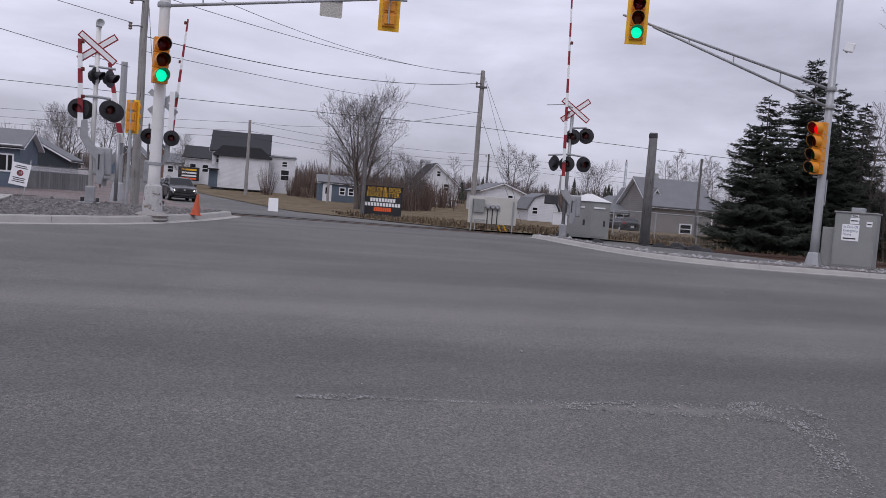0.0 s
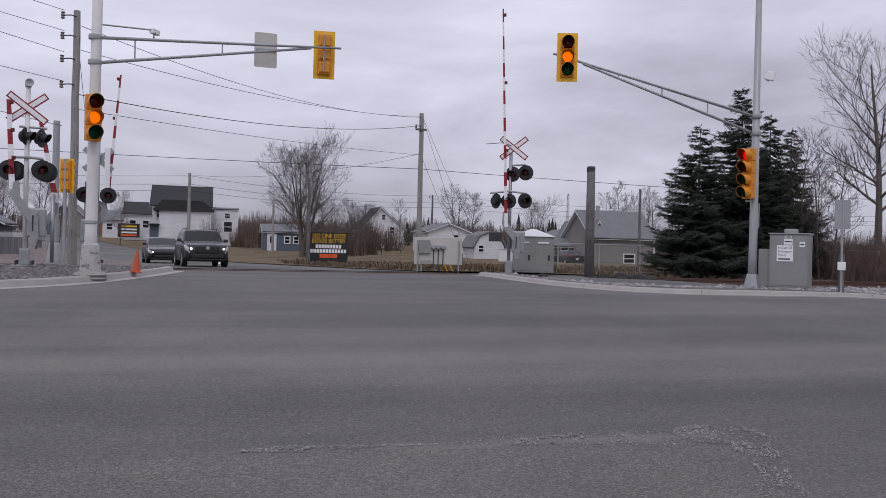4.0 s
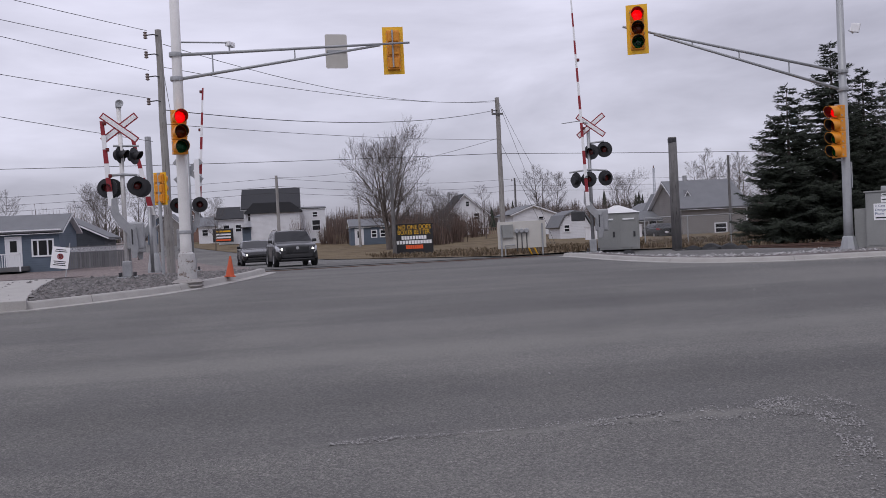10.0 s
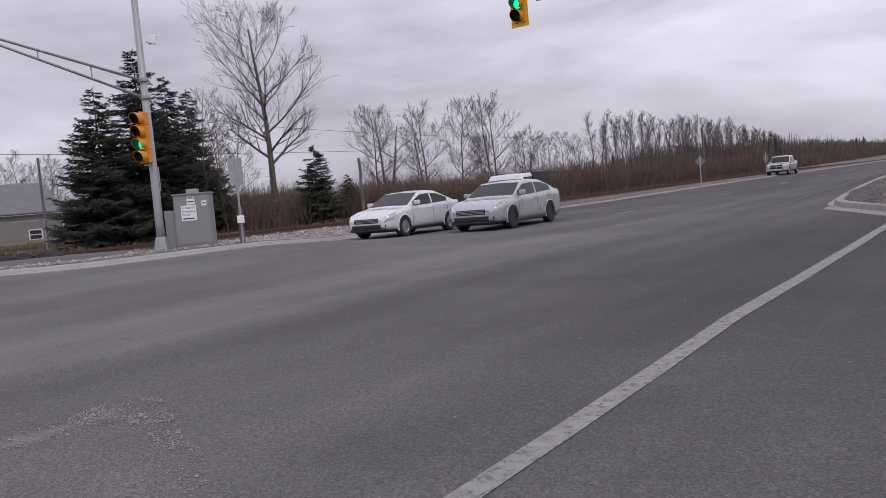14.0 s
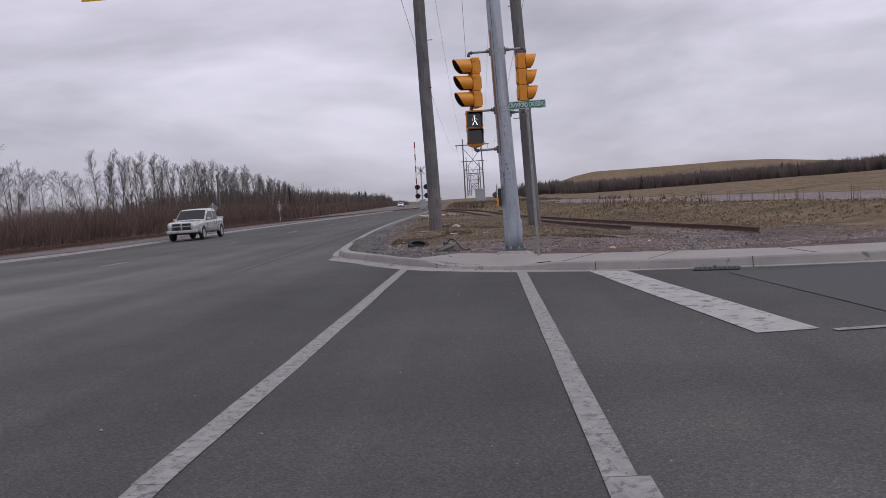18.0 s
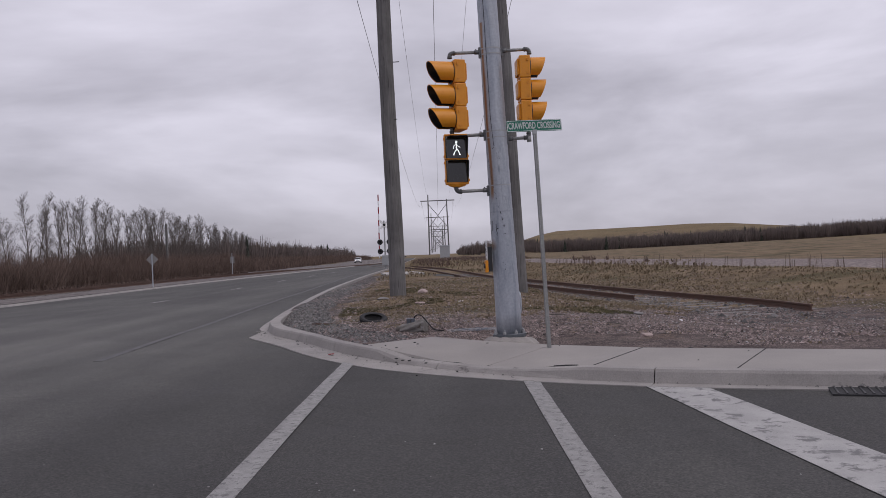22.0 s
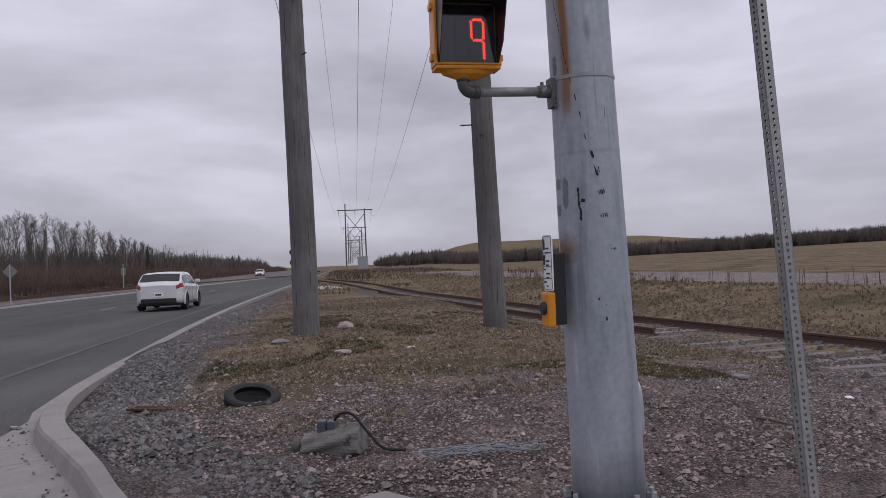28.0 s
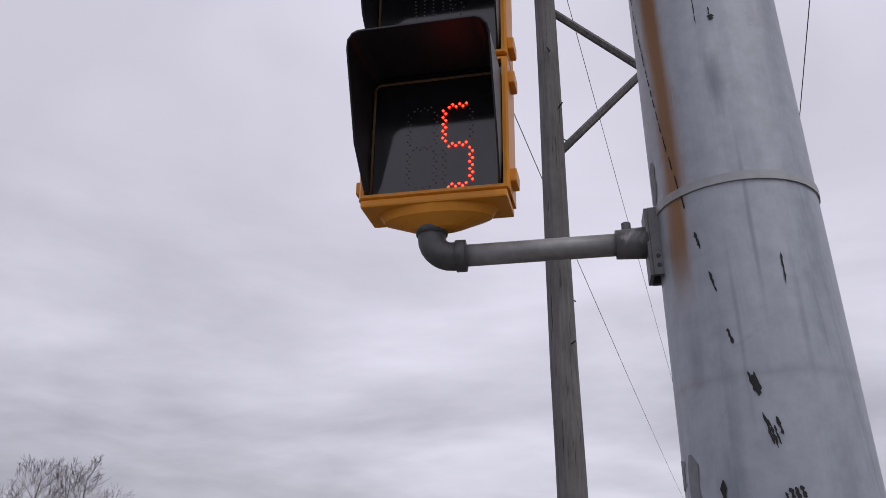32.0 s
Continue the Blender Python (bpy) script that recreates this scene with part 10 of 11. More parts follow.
def thicket(name, spots, height, blades, seed, label, material_name="brush", width=0.022, lean=0.35, category="brush"):
    """Many thin standing twigs round the given spots (x, y, radius)."""
    rng = random.Random(seed)
    verts, faces = [], []
    for x, y, rad in spots:
        for k in range(blades):
            a, r = rng.uniform(0, 6.283), rad * math.sqrt(rng.random())
            bx, by = x + r * math.cos(a), y + r * math.sin(a)
            z = gz(bx, by) + 0.05
            h = height * rng.uniform(0.45, 1.0) * (1.0 - 0.25 * (r / rad) ** 2) * (0.85 + 0.35 * noise.noise(Vector((bx * 0.35, by * 0.35, seed))))
            dx, dy = rng.uniform(-lean, lean) * h * 0.5, rng.uniform(-lean, lean) * h * 0.5
            b = rng.uniform(0, 3.14)
            wx, wy = width * math.cos(b), width * math.sin(b)
            n0 = len(verts)
            verts.extend([(bx - wx, by - wy, z), (bx + wx, by + wy, z), (bx + dx * 0.5 + wx * 0.7, by + dy * 0.5 + wy * 0.7, z + h * 0.6), (bx + dx * 0.5 - wx * 0.7, by + dy * 0.5 - wy * 0.7, z + h * 0.6), (bx + dx, by + dy, z + h)])
            faces.append((n0, n0 + 1, n0 + 2, n0 + 3))
            faces.append((n0 + 3, n0 + 2, n0 + 4))
            # a side twig
            sx, sy = rng.uniform(-0.5, 0.5), rng.uniform(-0.5, 0.5)
            zz = z + h * rng.uniform(0.3, 0.6)
            mx, my = bx + dx * 0.4, by + dy * 0.4
            verts.extend([(mx, my, zz), (mx + wx, my + wy, zz + 0.03), (mx + sx, my + sy, zz + h * 0.35)])
            faces.append((n0 + 5, n0 + 6, n0 + 7))
    return tagged(raw(name, verts, faces, material_name), label, category, kind="stuff")


HEDGE_X, HEDGE_Y = [20, 27, 50, 60, 85, 137, 200, 330], [28.6, 27.8, 25.8, 25.4, 25.8, 27.5, 31, 39]


def main_y(x):
    """The line from which the brush beyond the railway is set out."""
    return float(np.interp(x, HEDGE_X, HEDGE_Y))


rng = random.Random(5)
near_spots, far_spots = [], []
x = 30.0
while x < 130:
    for d in (4.2, 5.6, 7.2, 9.0, 11.0):
        if x > 36 or d > 7:
            near_spots.append((x + rng.uniform(-0.6, 0.6), main_y(x) + d + rng.uniform(-0.5, 0.5), 1.25))
    x += 1.5
while x < 420:
    for d in (4.5, 7.0, 10.0):
        far_spots.append((x + rng.uniform(-1, 1), main_y(x) + d + rng.uniform(-1, 1), 2.6))
    x += 3.0
thicket("brush", near_spots, 3.8, 250, 31, "dense brown leafless alder brush beyond the railway", width=0.0085, lean=1.1)
thicket("brush", far_spots, 3.3, 150, 32, "brown leafless brush along the far railway", width=0.026, lean=0.9)


def brush_core(name, xs, off, depth, high, seed, label):
    """The shaded inside of a dense thicket, a ragged bank of twigs."""
    verts, faces = [], []
    rows = 7
    for x in xs:
        for k in range(rows):
            u = k / (rows - 1)
            y = main_y(x) + off + depth * u + 0.7 * noise.noise(Vector((x * 0.5, u * 9, seed)))
            z = gz(x, y) + high * (math.sin(math.pi * min(u * 1.6, 0.5)) if u < 0.4 else 1.0 - 0.3 * (u - 0.4)) * (0.8 + 0.35 * noise.noise(Vector((x * 0.4, u * 5, seed + 1)))) - (0.2 if k == 0 else 0)
            verts.append((x, y, z))
    n = rows
    faces = [(i * n + j, (i + 1) * n + j, (i + 1) * n + j + 1, i * n + j + 1) for i in range(len(xs) - 1) for j in range(n - 1)]
    return tagged(raw(name, verts, faces, "brush", None, "", False), label, "brush", kind="stuff")


brush_core("brush_bank", [47 + 0.5 * k for k in range(168)], 5.6, 8.0, 2.1, 9.0, "shaded inner tangle of brown brush beyond the railway")
brush_core("brush_bank", [131 + 2.0 * k for k in range(150)], 6.0, 13.0, 1.9, 4.0, "shaded inner tangle of brown brush far along the railway")
thicket("brush", [(10.0 + rng.uniform(-2, 3), 84.0 + rng.uniform(-2, 2), 1.6) for k in range(7)] + [(13.0 + rng.uniform(-2, 2), 90 + rng.uniform(-2, 2), 1.5) for k in range(8)], 3.6, 60, 33, "brown bushes around the tree behind the letter board", width=0.03)


def wood(name, spots, label, seed, material_name="far_wood", tall=(6.5, 9.5), evergreen=0.05, blades=60, width=0.09):
    """Far woodland: every tree a fan of thin upright boughs, with some evergreens among them."""
    rng = random.Random(seed)
    verts, faces, gv, gf = [], [], [], []
    for x, y in spots:
        z = gz(x, y) - 0.4
        h = rng.uniform(*tall)
        if rng.random() < evergreen:
            for k in range(9):
                u = k / 9
                r = h * 0.2 * (1 - u) + 0.2
                zz = z + h * (0.05 + 0.9 * u)
                for s in range(5):
                    a = rng.uniform(0, 6.28)
                    n0 = len(gv)
                    c, si = math.cos(a) * r, math.sin(a) * r
                    gv.extend([(x + si * 0.5, y - c * 0.5, zz), (x - si * 0.5, y + c * 0.5, zz), (x + c, y + si, zz - h * 0.06), (x, y, zz + h * 0.16)])
                    gf.extend([(n0, n0 + 2, n0 + 3), (n0 + 1, n0 + 3, n0 + 2)])
            continue
        for k in range(blades):
            a = rng.uniform(0, 6.28)
            r = h * 0.30 * math.sqrt(rng.random())
            u = rng.uniform(0.0, 0.5)
            bx, by = x + r * 0.4 * math.cos(a), y + r * 0.4 * math.sin(a)
            tx, ty = x + r * math.cos(a), y + r * math.sin(a)
            tz = z + h * (1.0 - 0.35 * (r / (h * 0.3)) ** 2) * rng.uniform(0.72, 1.0)
            b = rng.uniform(0, 3.14)
            wx, wy = width * math.cos(b), width * math.sin(b)
            n0 = len(verts)
            verts.extend([(bx - wx, by - wy, z + h * u * 0.4), (bx + wx, by + wy, z + h * u * 0.4), (tx + wx * 0.35, ty + wy * 0.35, tz), (tx - wx * 0.35, ty - wy * 0.35, tz)])
            faces.append((n0, n0 + 1, n0 + 2, n0 + 3))
    ob = tagged(raw(name, verts, faces, material_name), label, "woodland", kind="stuff")
    if gf:
        tagged(raw("evergreens", gv, gf, "needles"), "scattered dark evergreens in the far woods", "woodland", kind="stuff")
    return ob


rng = random.Random(8)
# forest beyond the field
spots = []
for k in range(2400):
    az = math.radians(rng.uniform(-52, -3.0))
    d = rng.uniform(335, 410) + 120 * smoothstep(-8, -3, math.degrees(az))
    spots.append((12 + d * math.cos(az), d * math.sin(az)))
wood("far_forest", spots, "dark leafless forest along the far edge of the field", 41, tall=(4.8, 7.2), evergreen=0.02, blades=76, width=0.055)
spots = []
for k in range(700):
    az = math.radians(rng.uniform(-52, -25))
    d = rng.uniform(440, 560)
    spots.append((12 + d * math.cos(az), d * math.sin(az)))
wood("far_forest", spots, "dark forest on the rising hill", 42, tall=(4.8, 7.2), evergreen=0.02, blades=76, width=0.075)
# woods along the road's vanishing end and north of the railway
spots = [(rng.uniform(200, 900), 0) for k in range(500)]
spots = [(x, main_y(min(x, 320)) + (x - 320 if x > 320 else 0) * 0.09 + rng.uniform(12, 60 + 0.1 * x)) for x, _ in spots]
wood("far_forest", spots, "leafless woods with evergreens along the far railway", 43, tall=(4.5, 8.5), evergreen=0.16, width=0.12)
rw = random.Random(55)
spots = [(x, main_y(x) - 4.0 + rw.uniform(14, 34)) for x in (rw.uniform(125, 420) for k in range(360))]
wood("far_forest", spots, "mixed leafless trees and evergreens behind the far railway", 45, tall=(5.2, 8.0), evergreen=0.04, width=0.08)
spots = [(rng.uniform(420, 1100), rng.uniform(-35, -5)) for k in range(160)]
wood("far_forest", spots, "low woods at the end of the power line", 44, tall=(5, 9), evergreen=0.10, width=0.16)
# tree line behind the houses
spots = []
for k in range(900):
    x = rng.uniform(-190, 260)
    spots.append((x, rng.uniform(165, 330)))
wood("far_forest", [(x, y) for x, y in spots if abs(far_north(x, y)) > 3 or y > 230], "brown leafless tree line behind the houses", 45, tall=(5, 8.0), evergreen=0.05, blades=70, width=0.05)
spots = [(rng.uniform(30, 110), rng.uniform(84, 150)) for k in range(120)]
wood("far_forest", [(x, y) for x, y in spots if not (x < 48 and y < 106)], "leafless scrub and evergreens behind the houses", 46, tall=(3.5, 6.0), evergreen=0.22, blades=70, width=0.035)
spots = [(rng.uniform(-70, -24), rng.uniform(78, 130)) for k in range(50)]
wood("far_forest", spots, "leafless garden trees behind a bungalow", 47, tall=(3.5, 7.0), evergreen=0.1, blades=60, width=0.05)
spots = [(rng.uniform(-2, 22), rng.uniform(100, 110)) for k in range(40)] + [(rng.uniform(9.2, 15), rng.uniform(82, 93)) for k in range(16)]
wood("garden_trees", [(x, y) for x, y in spots if not (3 < x < 9 and 93 < y < 99) and not (11 < x < 14)], "brown leafless bushes and small trees behind the shed", 48, material_name="brush", tall=(3.0, 5.5), evergreen=0.0, blades=90, width=0.022)


# ---- ground cover and small things on the verge ----
def verge_z(x, y):
    return land_se(x, y, 1.0)


def on_verge(x, y):
    """Inside the land behind the east kerb, clear of the pavement."""
    if x < 20.1 and y > -3 and x + 0.62 * y < 19.35 + 0.1:
        return False
    if x < 17.9 - 0.05 * y and y <= 1:
        return False
    return y < float(np.interp(x, KSE[6:, 0], KSE[6:, 1])) - 0.3


def stones(name, spots, size, material_name, label, seed, height=verge_z):
    """Loose stones, each a small uneven lump half sunk in the ground."""
    rng = random.Random(seed)
    verts, faces = [], []
    for x, y in spots:
        s = rng.uniform(*size) * (2.2 if rng.random() < 0.03 else 1.0)
        z = height(x, y) + s * 0.12
        a = rng.uniform(0, 6.28)
        n0 = len(verts)
        ring = [(x + s * math.cos(a + k * 1.2566) * rng.uniform(0.7, 1.15), y + s * math.sin(a + k * 1.2566) * rng.uniform(0.6, 1.1), z + s * rng.uniform(-0.15, 0.2)) for k in range(5)]
        verts += ring + [(x + rng.uniform(-0.3, 0.3) * s, y + rng.uniform(-0.3, 0.3) * s, z + s * rng.uniform(0.5, 0.9)), (x, y, z - s * 0.6)]
        for k in range(5):
            faces.append((n0 + k, n0 + (k + 1) % 5, n0 + 5))
    return tagged(raw(name, verts, faces, material_name), label, "gravel", kind="stuff")


def scatter(n, seed, x0, x1, y0, y1, keep, bias=None):
    rng = random.Random(seed)
    out = []
    while len(out) < n:
        x, y = rng.uniform(x0, x1), rng.uniform(y0, y1)
        if keep(x, y) and (bias is None or rng.random() < bias(x, y)):
            out.append((x, y))
    return out


near_eye = lambda x, y: 1.0 / (1 + ((math.hypot(x - 18.5, y - 0.3)) / 3.5) ** 2)
clump = lambda x, y, s: noise.noise(Vector((x / s, y / s, 7.7)))
stones("pebbles", scatter(34000, 51, 17.8, 34, -9, 5.2, on_verge, near_eye), (0.006, 0.02), "pebble", "loose reddish pebbles on the verge", 61)
stones("pebbles", scatter(11000, 52, 17.8, 46, -10, 6.0, on_verge, lambda x, y: 0.5 + 0.5 * clump(x, y, 2.5)), (0.012, 0.032), "pebble", "larger loose pebbles on the verge", 62)
stones("grey_gravel", scatter(20000, 53, 20.0, 48, 1.5, 6.5, lambda x, y: on_verge(x, y) and y > float(np.interp(x, KSE[6:, 0], KSE[6:, 1])) - 1.25 - 0.5 * clump(x, y, 1.5), lambda x, y: 1.0 if x < 30 else 0.5), (0.008, 0.026), "grey_stone", "dark grey gravel along the kerb", 63)
stones("pale_specks", scatter(20000, 60, 18.2, 36, -9, 5.0, on_verge, lambda x, y: (0.35 + 0.65 * (clump(x, y, 0.8) > -0.05)) * (1.0 if x < 26 else 0.5)), (0.005, 0.014), "ballast_stone", "small pale stones in the gravel", 70)
stones("dark_specks", scatter(16000, 61, 18.2, 36, -9, 5.0, on_verge, lambda x, y: (0.25 + 0.75 * (clump(x + 5, y, 1.1) > 0.05)) * (1.0 if x < 26 else 0.5)), (0.006, 0.016), "dark_crumb", "dark crumbs of earth in the gravel", 71)
stones("track_stones", scatter(5000, 54, 22.8, 60, -8.6, -0.5, lambda x, y: abs(y - spur_y(x)) < 1.5), (0.015, 0.045), "grey_stone", "grey stones between the disused rails", 64)
stones("island_stones", scatter(6000, 55, -11, -2.9, 16.9, 27.5, lambda x, y: x < float(np.interp(y, [16.8, 17.25, 18.4, 20, 22.6, 25.1, 27.2], [-7.6, -6.6, -5.5, -4.6, -3.85, -3.3, -3.05])) - 0.1), (0.02, 0.055), "island_stone", "loose grey stones on the island", 65, height=lambda x, y: gz(x, y) + 0.14)
stones("ballast_stones", scatter(9000, 56, 8.0, 27, 18.6, 30, lambda x, y: y > float(np.interp(x, [8, 8.6, 10, 12, 18, 27], [19.9, 19.0, 18.4, 18.3, 19.2, 20.0]))), (0.02, 0.055), "ballast_stone", "loose pale ballast beside the railway", 66, height=lambda x, y: railway_z(x, y) + 0.01)
stones("road_grit", scatter(3000, 57, -1.6, 2.1, 3.4, 5.75, lambda x, y: abs(y - 5.3 + 0.03 * x) < 0.05 + 0.09 * max(0.0, x + 0.6) + 0.1 * clump(x, y, 0.5) or abs(x - 1.55 - 0.5 * (y - 4.4)) < 0.12 + 0.2 * clump(x, y, 0.6), lambda x, y: 0.2 + 0.8 * (clump(x, y, 0.4) > 0)), (0.003, 0.0085), "grit", "loose pale grit swept together along a seam in the asphalt", 67, height=lambda x, y: gz(x, y) + 0.008)
stones("road_grit", scatter(500, 58, -2, 18, -8, 16, lambda x, y: x < 14), (0.004, 0.012), "grit", "scattered grit on the asphalt", 68, height=lambda x, y: gz(x, y) + 0.008)
stones("kerb_grit", scatter(130, 59, 14.6, 24.0, -6, 4.6, lambda x, y: 0.02 < float(np.interp(x, KSE[3:14, 0], KSE[3:14, 1])) - y + 0.25 < 0.4 and y > float(np.interp(x, KSE[3:14, 0], KSE[3:14, 1])) - 0.02), (0.005, 0.018), "grey_stone", "grit and dirt caught in the gutter", 69, height=lambda x, y: gz(x, y) + 0.02)


def turf(name, spots, tall, blades, seed, material_name, label, height=verge_z, wide=0.004, flat=0.7):
    """Tufts of thin curved blades."""
    rng = random.Random(seed)
    verts, faces = [], []
    for x, y in spots:
        z = height(x, y) - 0.005
        h = rng.uniform(*tall)
        for k in range(blades):
            a = rng.uniform(0, 6.28)
            l = h * rng.uniform(0.6, 1.1)
            r = rng.uniform(0.0, 0.05) * (1 + h * 4)
            bx, by = x + r * math.cos(a * 1.7), y + r * math.sin(a * 1.7)
            dx, dy = math.cos(a) * l * flat, math.sin(a) * l * flat
            wx, wy = -math.sin(a) * wide, math.cos(a) * wide
            n0 = len(verts)
            verts += [(bx - wx, by - wy, z), (bx + wx, by + wy, z), (bx + dx * 0.4 + wx * 0.8, by + dy * 0.4 + wy * 0.8, z + l * 0.6), (bx + dx * 0.4 - wx * 0.8, by + dy * 0.4 - wy * 0.8, z + l * 0.6), (bx + dx, by + dy, z + l * 0.75)]
            faces += [(n0, n0 + 1, n0 + 2, n0 + 3), (n0 + 3, n0 + 2, n0 + 4)]
    return tagged(raw(name, verts, faces, material_name), label, "grass", kind="stuff")


grassy = lambda x, y: (x - 24.3 + 0.42 * y + 4.5 * clump(x, y, 1.6)) > 0 and y < 1.9 + 0.055 * x - 0.3 + 0.8 * clump(x, y, 1.2) and abs(y - spur_y(x)) > 1.0
turf("dry_grass_tufts", scatter(9500, 71, 22, 44, -9, 4.5, lambda x, y: on_verge(x, y) and grassy(x, y), lambda x, y: 1.0 if x < 33 else 0.45), (0.025, 0.075), 12, 81, "grass_blade", "short dry straw-coloured grass on the verge")
turf("green_grass_tufts", scatter(4600, 72, 21.5, 34, -3, 4.2, lambda x, y: on_verge(x, y) and x + 0.4 * y > 23.2 and clump(x + 9, y, 1.4) > 0.16 and y < 3.3), (0.02, 0.055), 12, 82, "green_blade", "short olive-green grass patches on the verge")
turf("dry_grass_tufts", scatter(380, 73, 17.9, 27, -8, 3.5, on_verge, lambda x, y: 1.0 if clump(x, y, 0.9) > 0.25 else 0.12), (0.02, 0.05), 10, 83, "grass_blade", "sparse dry grass tufts in the gravel")
turf("field_tufts", scatter(5000, 74, 28, 95, -24, -2, lambda x, y: y < spur_y(x) - 1.6 and y > float(np.interp(x, [p[0] for p in LANE_N], [p[1] for p in LANE_N])) - 0.5), (0.06, 0.16), 9, 84, "grass_blade", "long dry grass on the bank beside the lane", wide=0.007, flat=0.9)
turf("tall_weeds", scatter(60, 75, 30, 80, -16, -5, lambda x, y: abs(y - float(np.interp(x, [p[0] for p in LANE_N], [p[1] for p in LANE_N]))) < 1.2), (0.5, 1.0), 6, 85, "brush", "tall dead weeds along the lane", wide=0.008, flat=0.15)
turf("rough_grass", scatter(5200, 76, 3, 45, 34, 62, lambda x, y: far_north(x, y) > 1.08), (0.12, 0.4), 6, 86, "rough_blade", "rough dry grass beyond the railway", height=lambda x, y: gz(x, y) + 0.05, wide=0.02, flat=0.4)
turf("trackside_grass", scatter(2600, 77, 30, 120, 24, 36, lambda x, y: 1.6 < y - main_y(x) < 4.6), (0.15, 0.45), 6, 87, "brush", "brown grass and twigs beside the railway", height=lambda x, y: gz(x, y) + 0.08, wide=0.02, flat=0.4)

tagged(part("crossing_slab", one_box(-3.4, -1.3, -0.1, 3.4, 1.3, 0.05, bevel=0.03), "kerb_pale", None, "", False, pose(65.5, 4.4, verge_z(65.5, 4.4) + 0.02, 0, 0, 8)), "pale flat concrete slab in the verge near the crossing", "slab")
turf("bank_weeds", scatter(4200, 78, 46, 210, -14, 9, lambda x, y: y < float(np.interp(x, KSE[6:, 0], KSE[6:, 1])) - 1.6 and abs(y - spur_y(x)) > 1.3 and clump(x, y, 9.0) > -0.1), (0.12, 0.42), 8, 88, "grass_blade", "rough dry grass on the bank towards the power line", height=lambda x, y: verge_z(x, y) - 0.02, wide=0.018, flat=0.7)
turf("bank_weeds", scatter(900, 79, 60, 220, -12, 9, lambda x, y: y < float(np.interp(x, KSE[6:, 0], KSE[6:, 1])) - 2.0 and abs(y - spur_y(x)) > 1.5 and clump(x, y, 12.0) > 0.05), (0.4, 1.0), 8, 89, "brush", "dead brown weeds on the bank towards the power line", height=lambda x, y: verge_z(x, y) - 0.02, wide=0.02, flat=0.4)
# old tyre
tyre = thing("old_tyre", pose(23.6, 2.35, verge_z(23.6, 2.35) - 0.0, 3, -18, 12) @ Matrix.Diagonal((0.80, 0.80, 0.5, 1)), "discarded black car tyre lying on the grass", "tyre")
part("casing", one_lathe([(0.225, 0.03), (0.26, 0.0), (0.31, 0.0), (0.335, 0.04), (0.335, 0.15), (0.315, 0.19), (0.27, 0.195), (0.225, 0.17), (0.23, 0.15), (0.30, 0.13), (0.31, 0.09), (0.30, 0.06), (0.23, 0.05), (0.225, 0.03)], 36), "rubber", tyre, "worn rubber casing")
bm = bmesh.new()
for k in range(48):
    box(bm, 0.33, -0.012, 0.03, 0.342, 0.012, 0.16, m=pose(0, 0, 0, 0, 0, k * 7.5))
part("tread", bm, "rubber", tyre, "tread blocks")
# broken piece of twisted ribbed concrete with a small box and a cable
surface("chunk_concrete", (0.10, 0.094, 0.088), (0.27, 0.255, 0.24), 6, 0.9, 0, 60, 0.5, 0.006, wear=(0.09, 0.075, 0.06), wear_at=0.58)
zc = verge_z(21.3, 1.45)
surface("box_blue", (0.07, 0.08, 0.10), (0.13, 0.145, 0.17), 8, 0.5, 0.1, 60, 0.1)
chunk = thing("concrete_chunk", pose(21.3, 1.45, zc + 0.02, 0, -4, -14) @ Matrix.Scale(0.88, 4), "broken lump of ribbed grey concrete with a cut cable", "rubble")
bm = bmesh.new()
rings = []
for k in range(15):
    u = k / 14
    y = 0.25 - 0.5 * u
    r0 = 0.105 + 0.065 * u
    row = []
    for j in range(36):
        a = 2 * math.pi * j / 36
        r = r0 * (1 + 0.10 * math.sin(6 * (a + 1.1 * u))) * (1 + 0.06 * noise.noise(Vector((a, u * 4, 3))))
        row.append(bm.verts.new((r * math.cos(a), y + 0.02 * noise.noise(Vector((a * 2, 1, u))), 0.02 + 0.05 * u + r * 0.85 * math.sin(a))))
    rings.append(row)
for p, q in zip(rings, rings[1:]):
    for j in range(36):
        bm.faces.new((p[j], p[(j + 1) % 36], q[(j + 1) % 36], q[j]))
bm.faces.new(rings[0])
bm.faces.new(rings[-1][::-1])
bmesh.ops.recalc_face_normals(bm, faces=bm.faces)
part("lump", bm, "chunk_concrete", chunk)
part("end_ring", one_lathe([(0.0, 0.0), (0.06, 0.0), (0.07, 0.02), (0.07, 0.06), (0.05, 0.07)], 14, pose(0, 0.27, 0.02, -90, 0, 0)), "tie_wood", chunk, "brown end ring")
for y0 in (0.05, -0.035):
    part("junction_box", one_box(-0.04, y0, 0.12, 0.05, y0 + 0.07, 0.235, bevel=0.01), "box_blue", chunk, "small blue-grey junction box")
part("cable_stub", one_tube([tuple(p) for p in smooth_line([(0.0, -0.02, 0.23), (0.0, -0.07, 0.29), (0.0, -0.18, 0.28), (-0.04, -0.32, 0.13), (-0.06, -0.44, 0.02), (-0.05, -0.62, 0.0)], 0.03)], 0.012, 8), "rubber", chunk, "bent black cable", smooth=True)
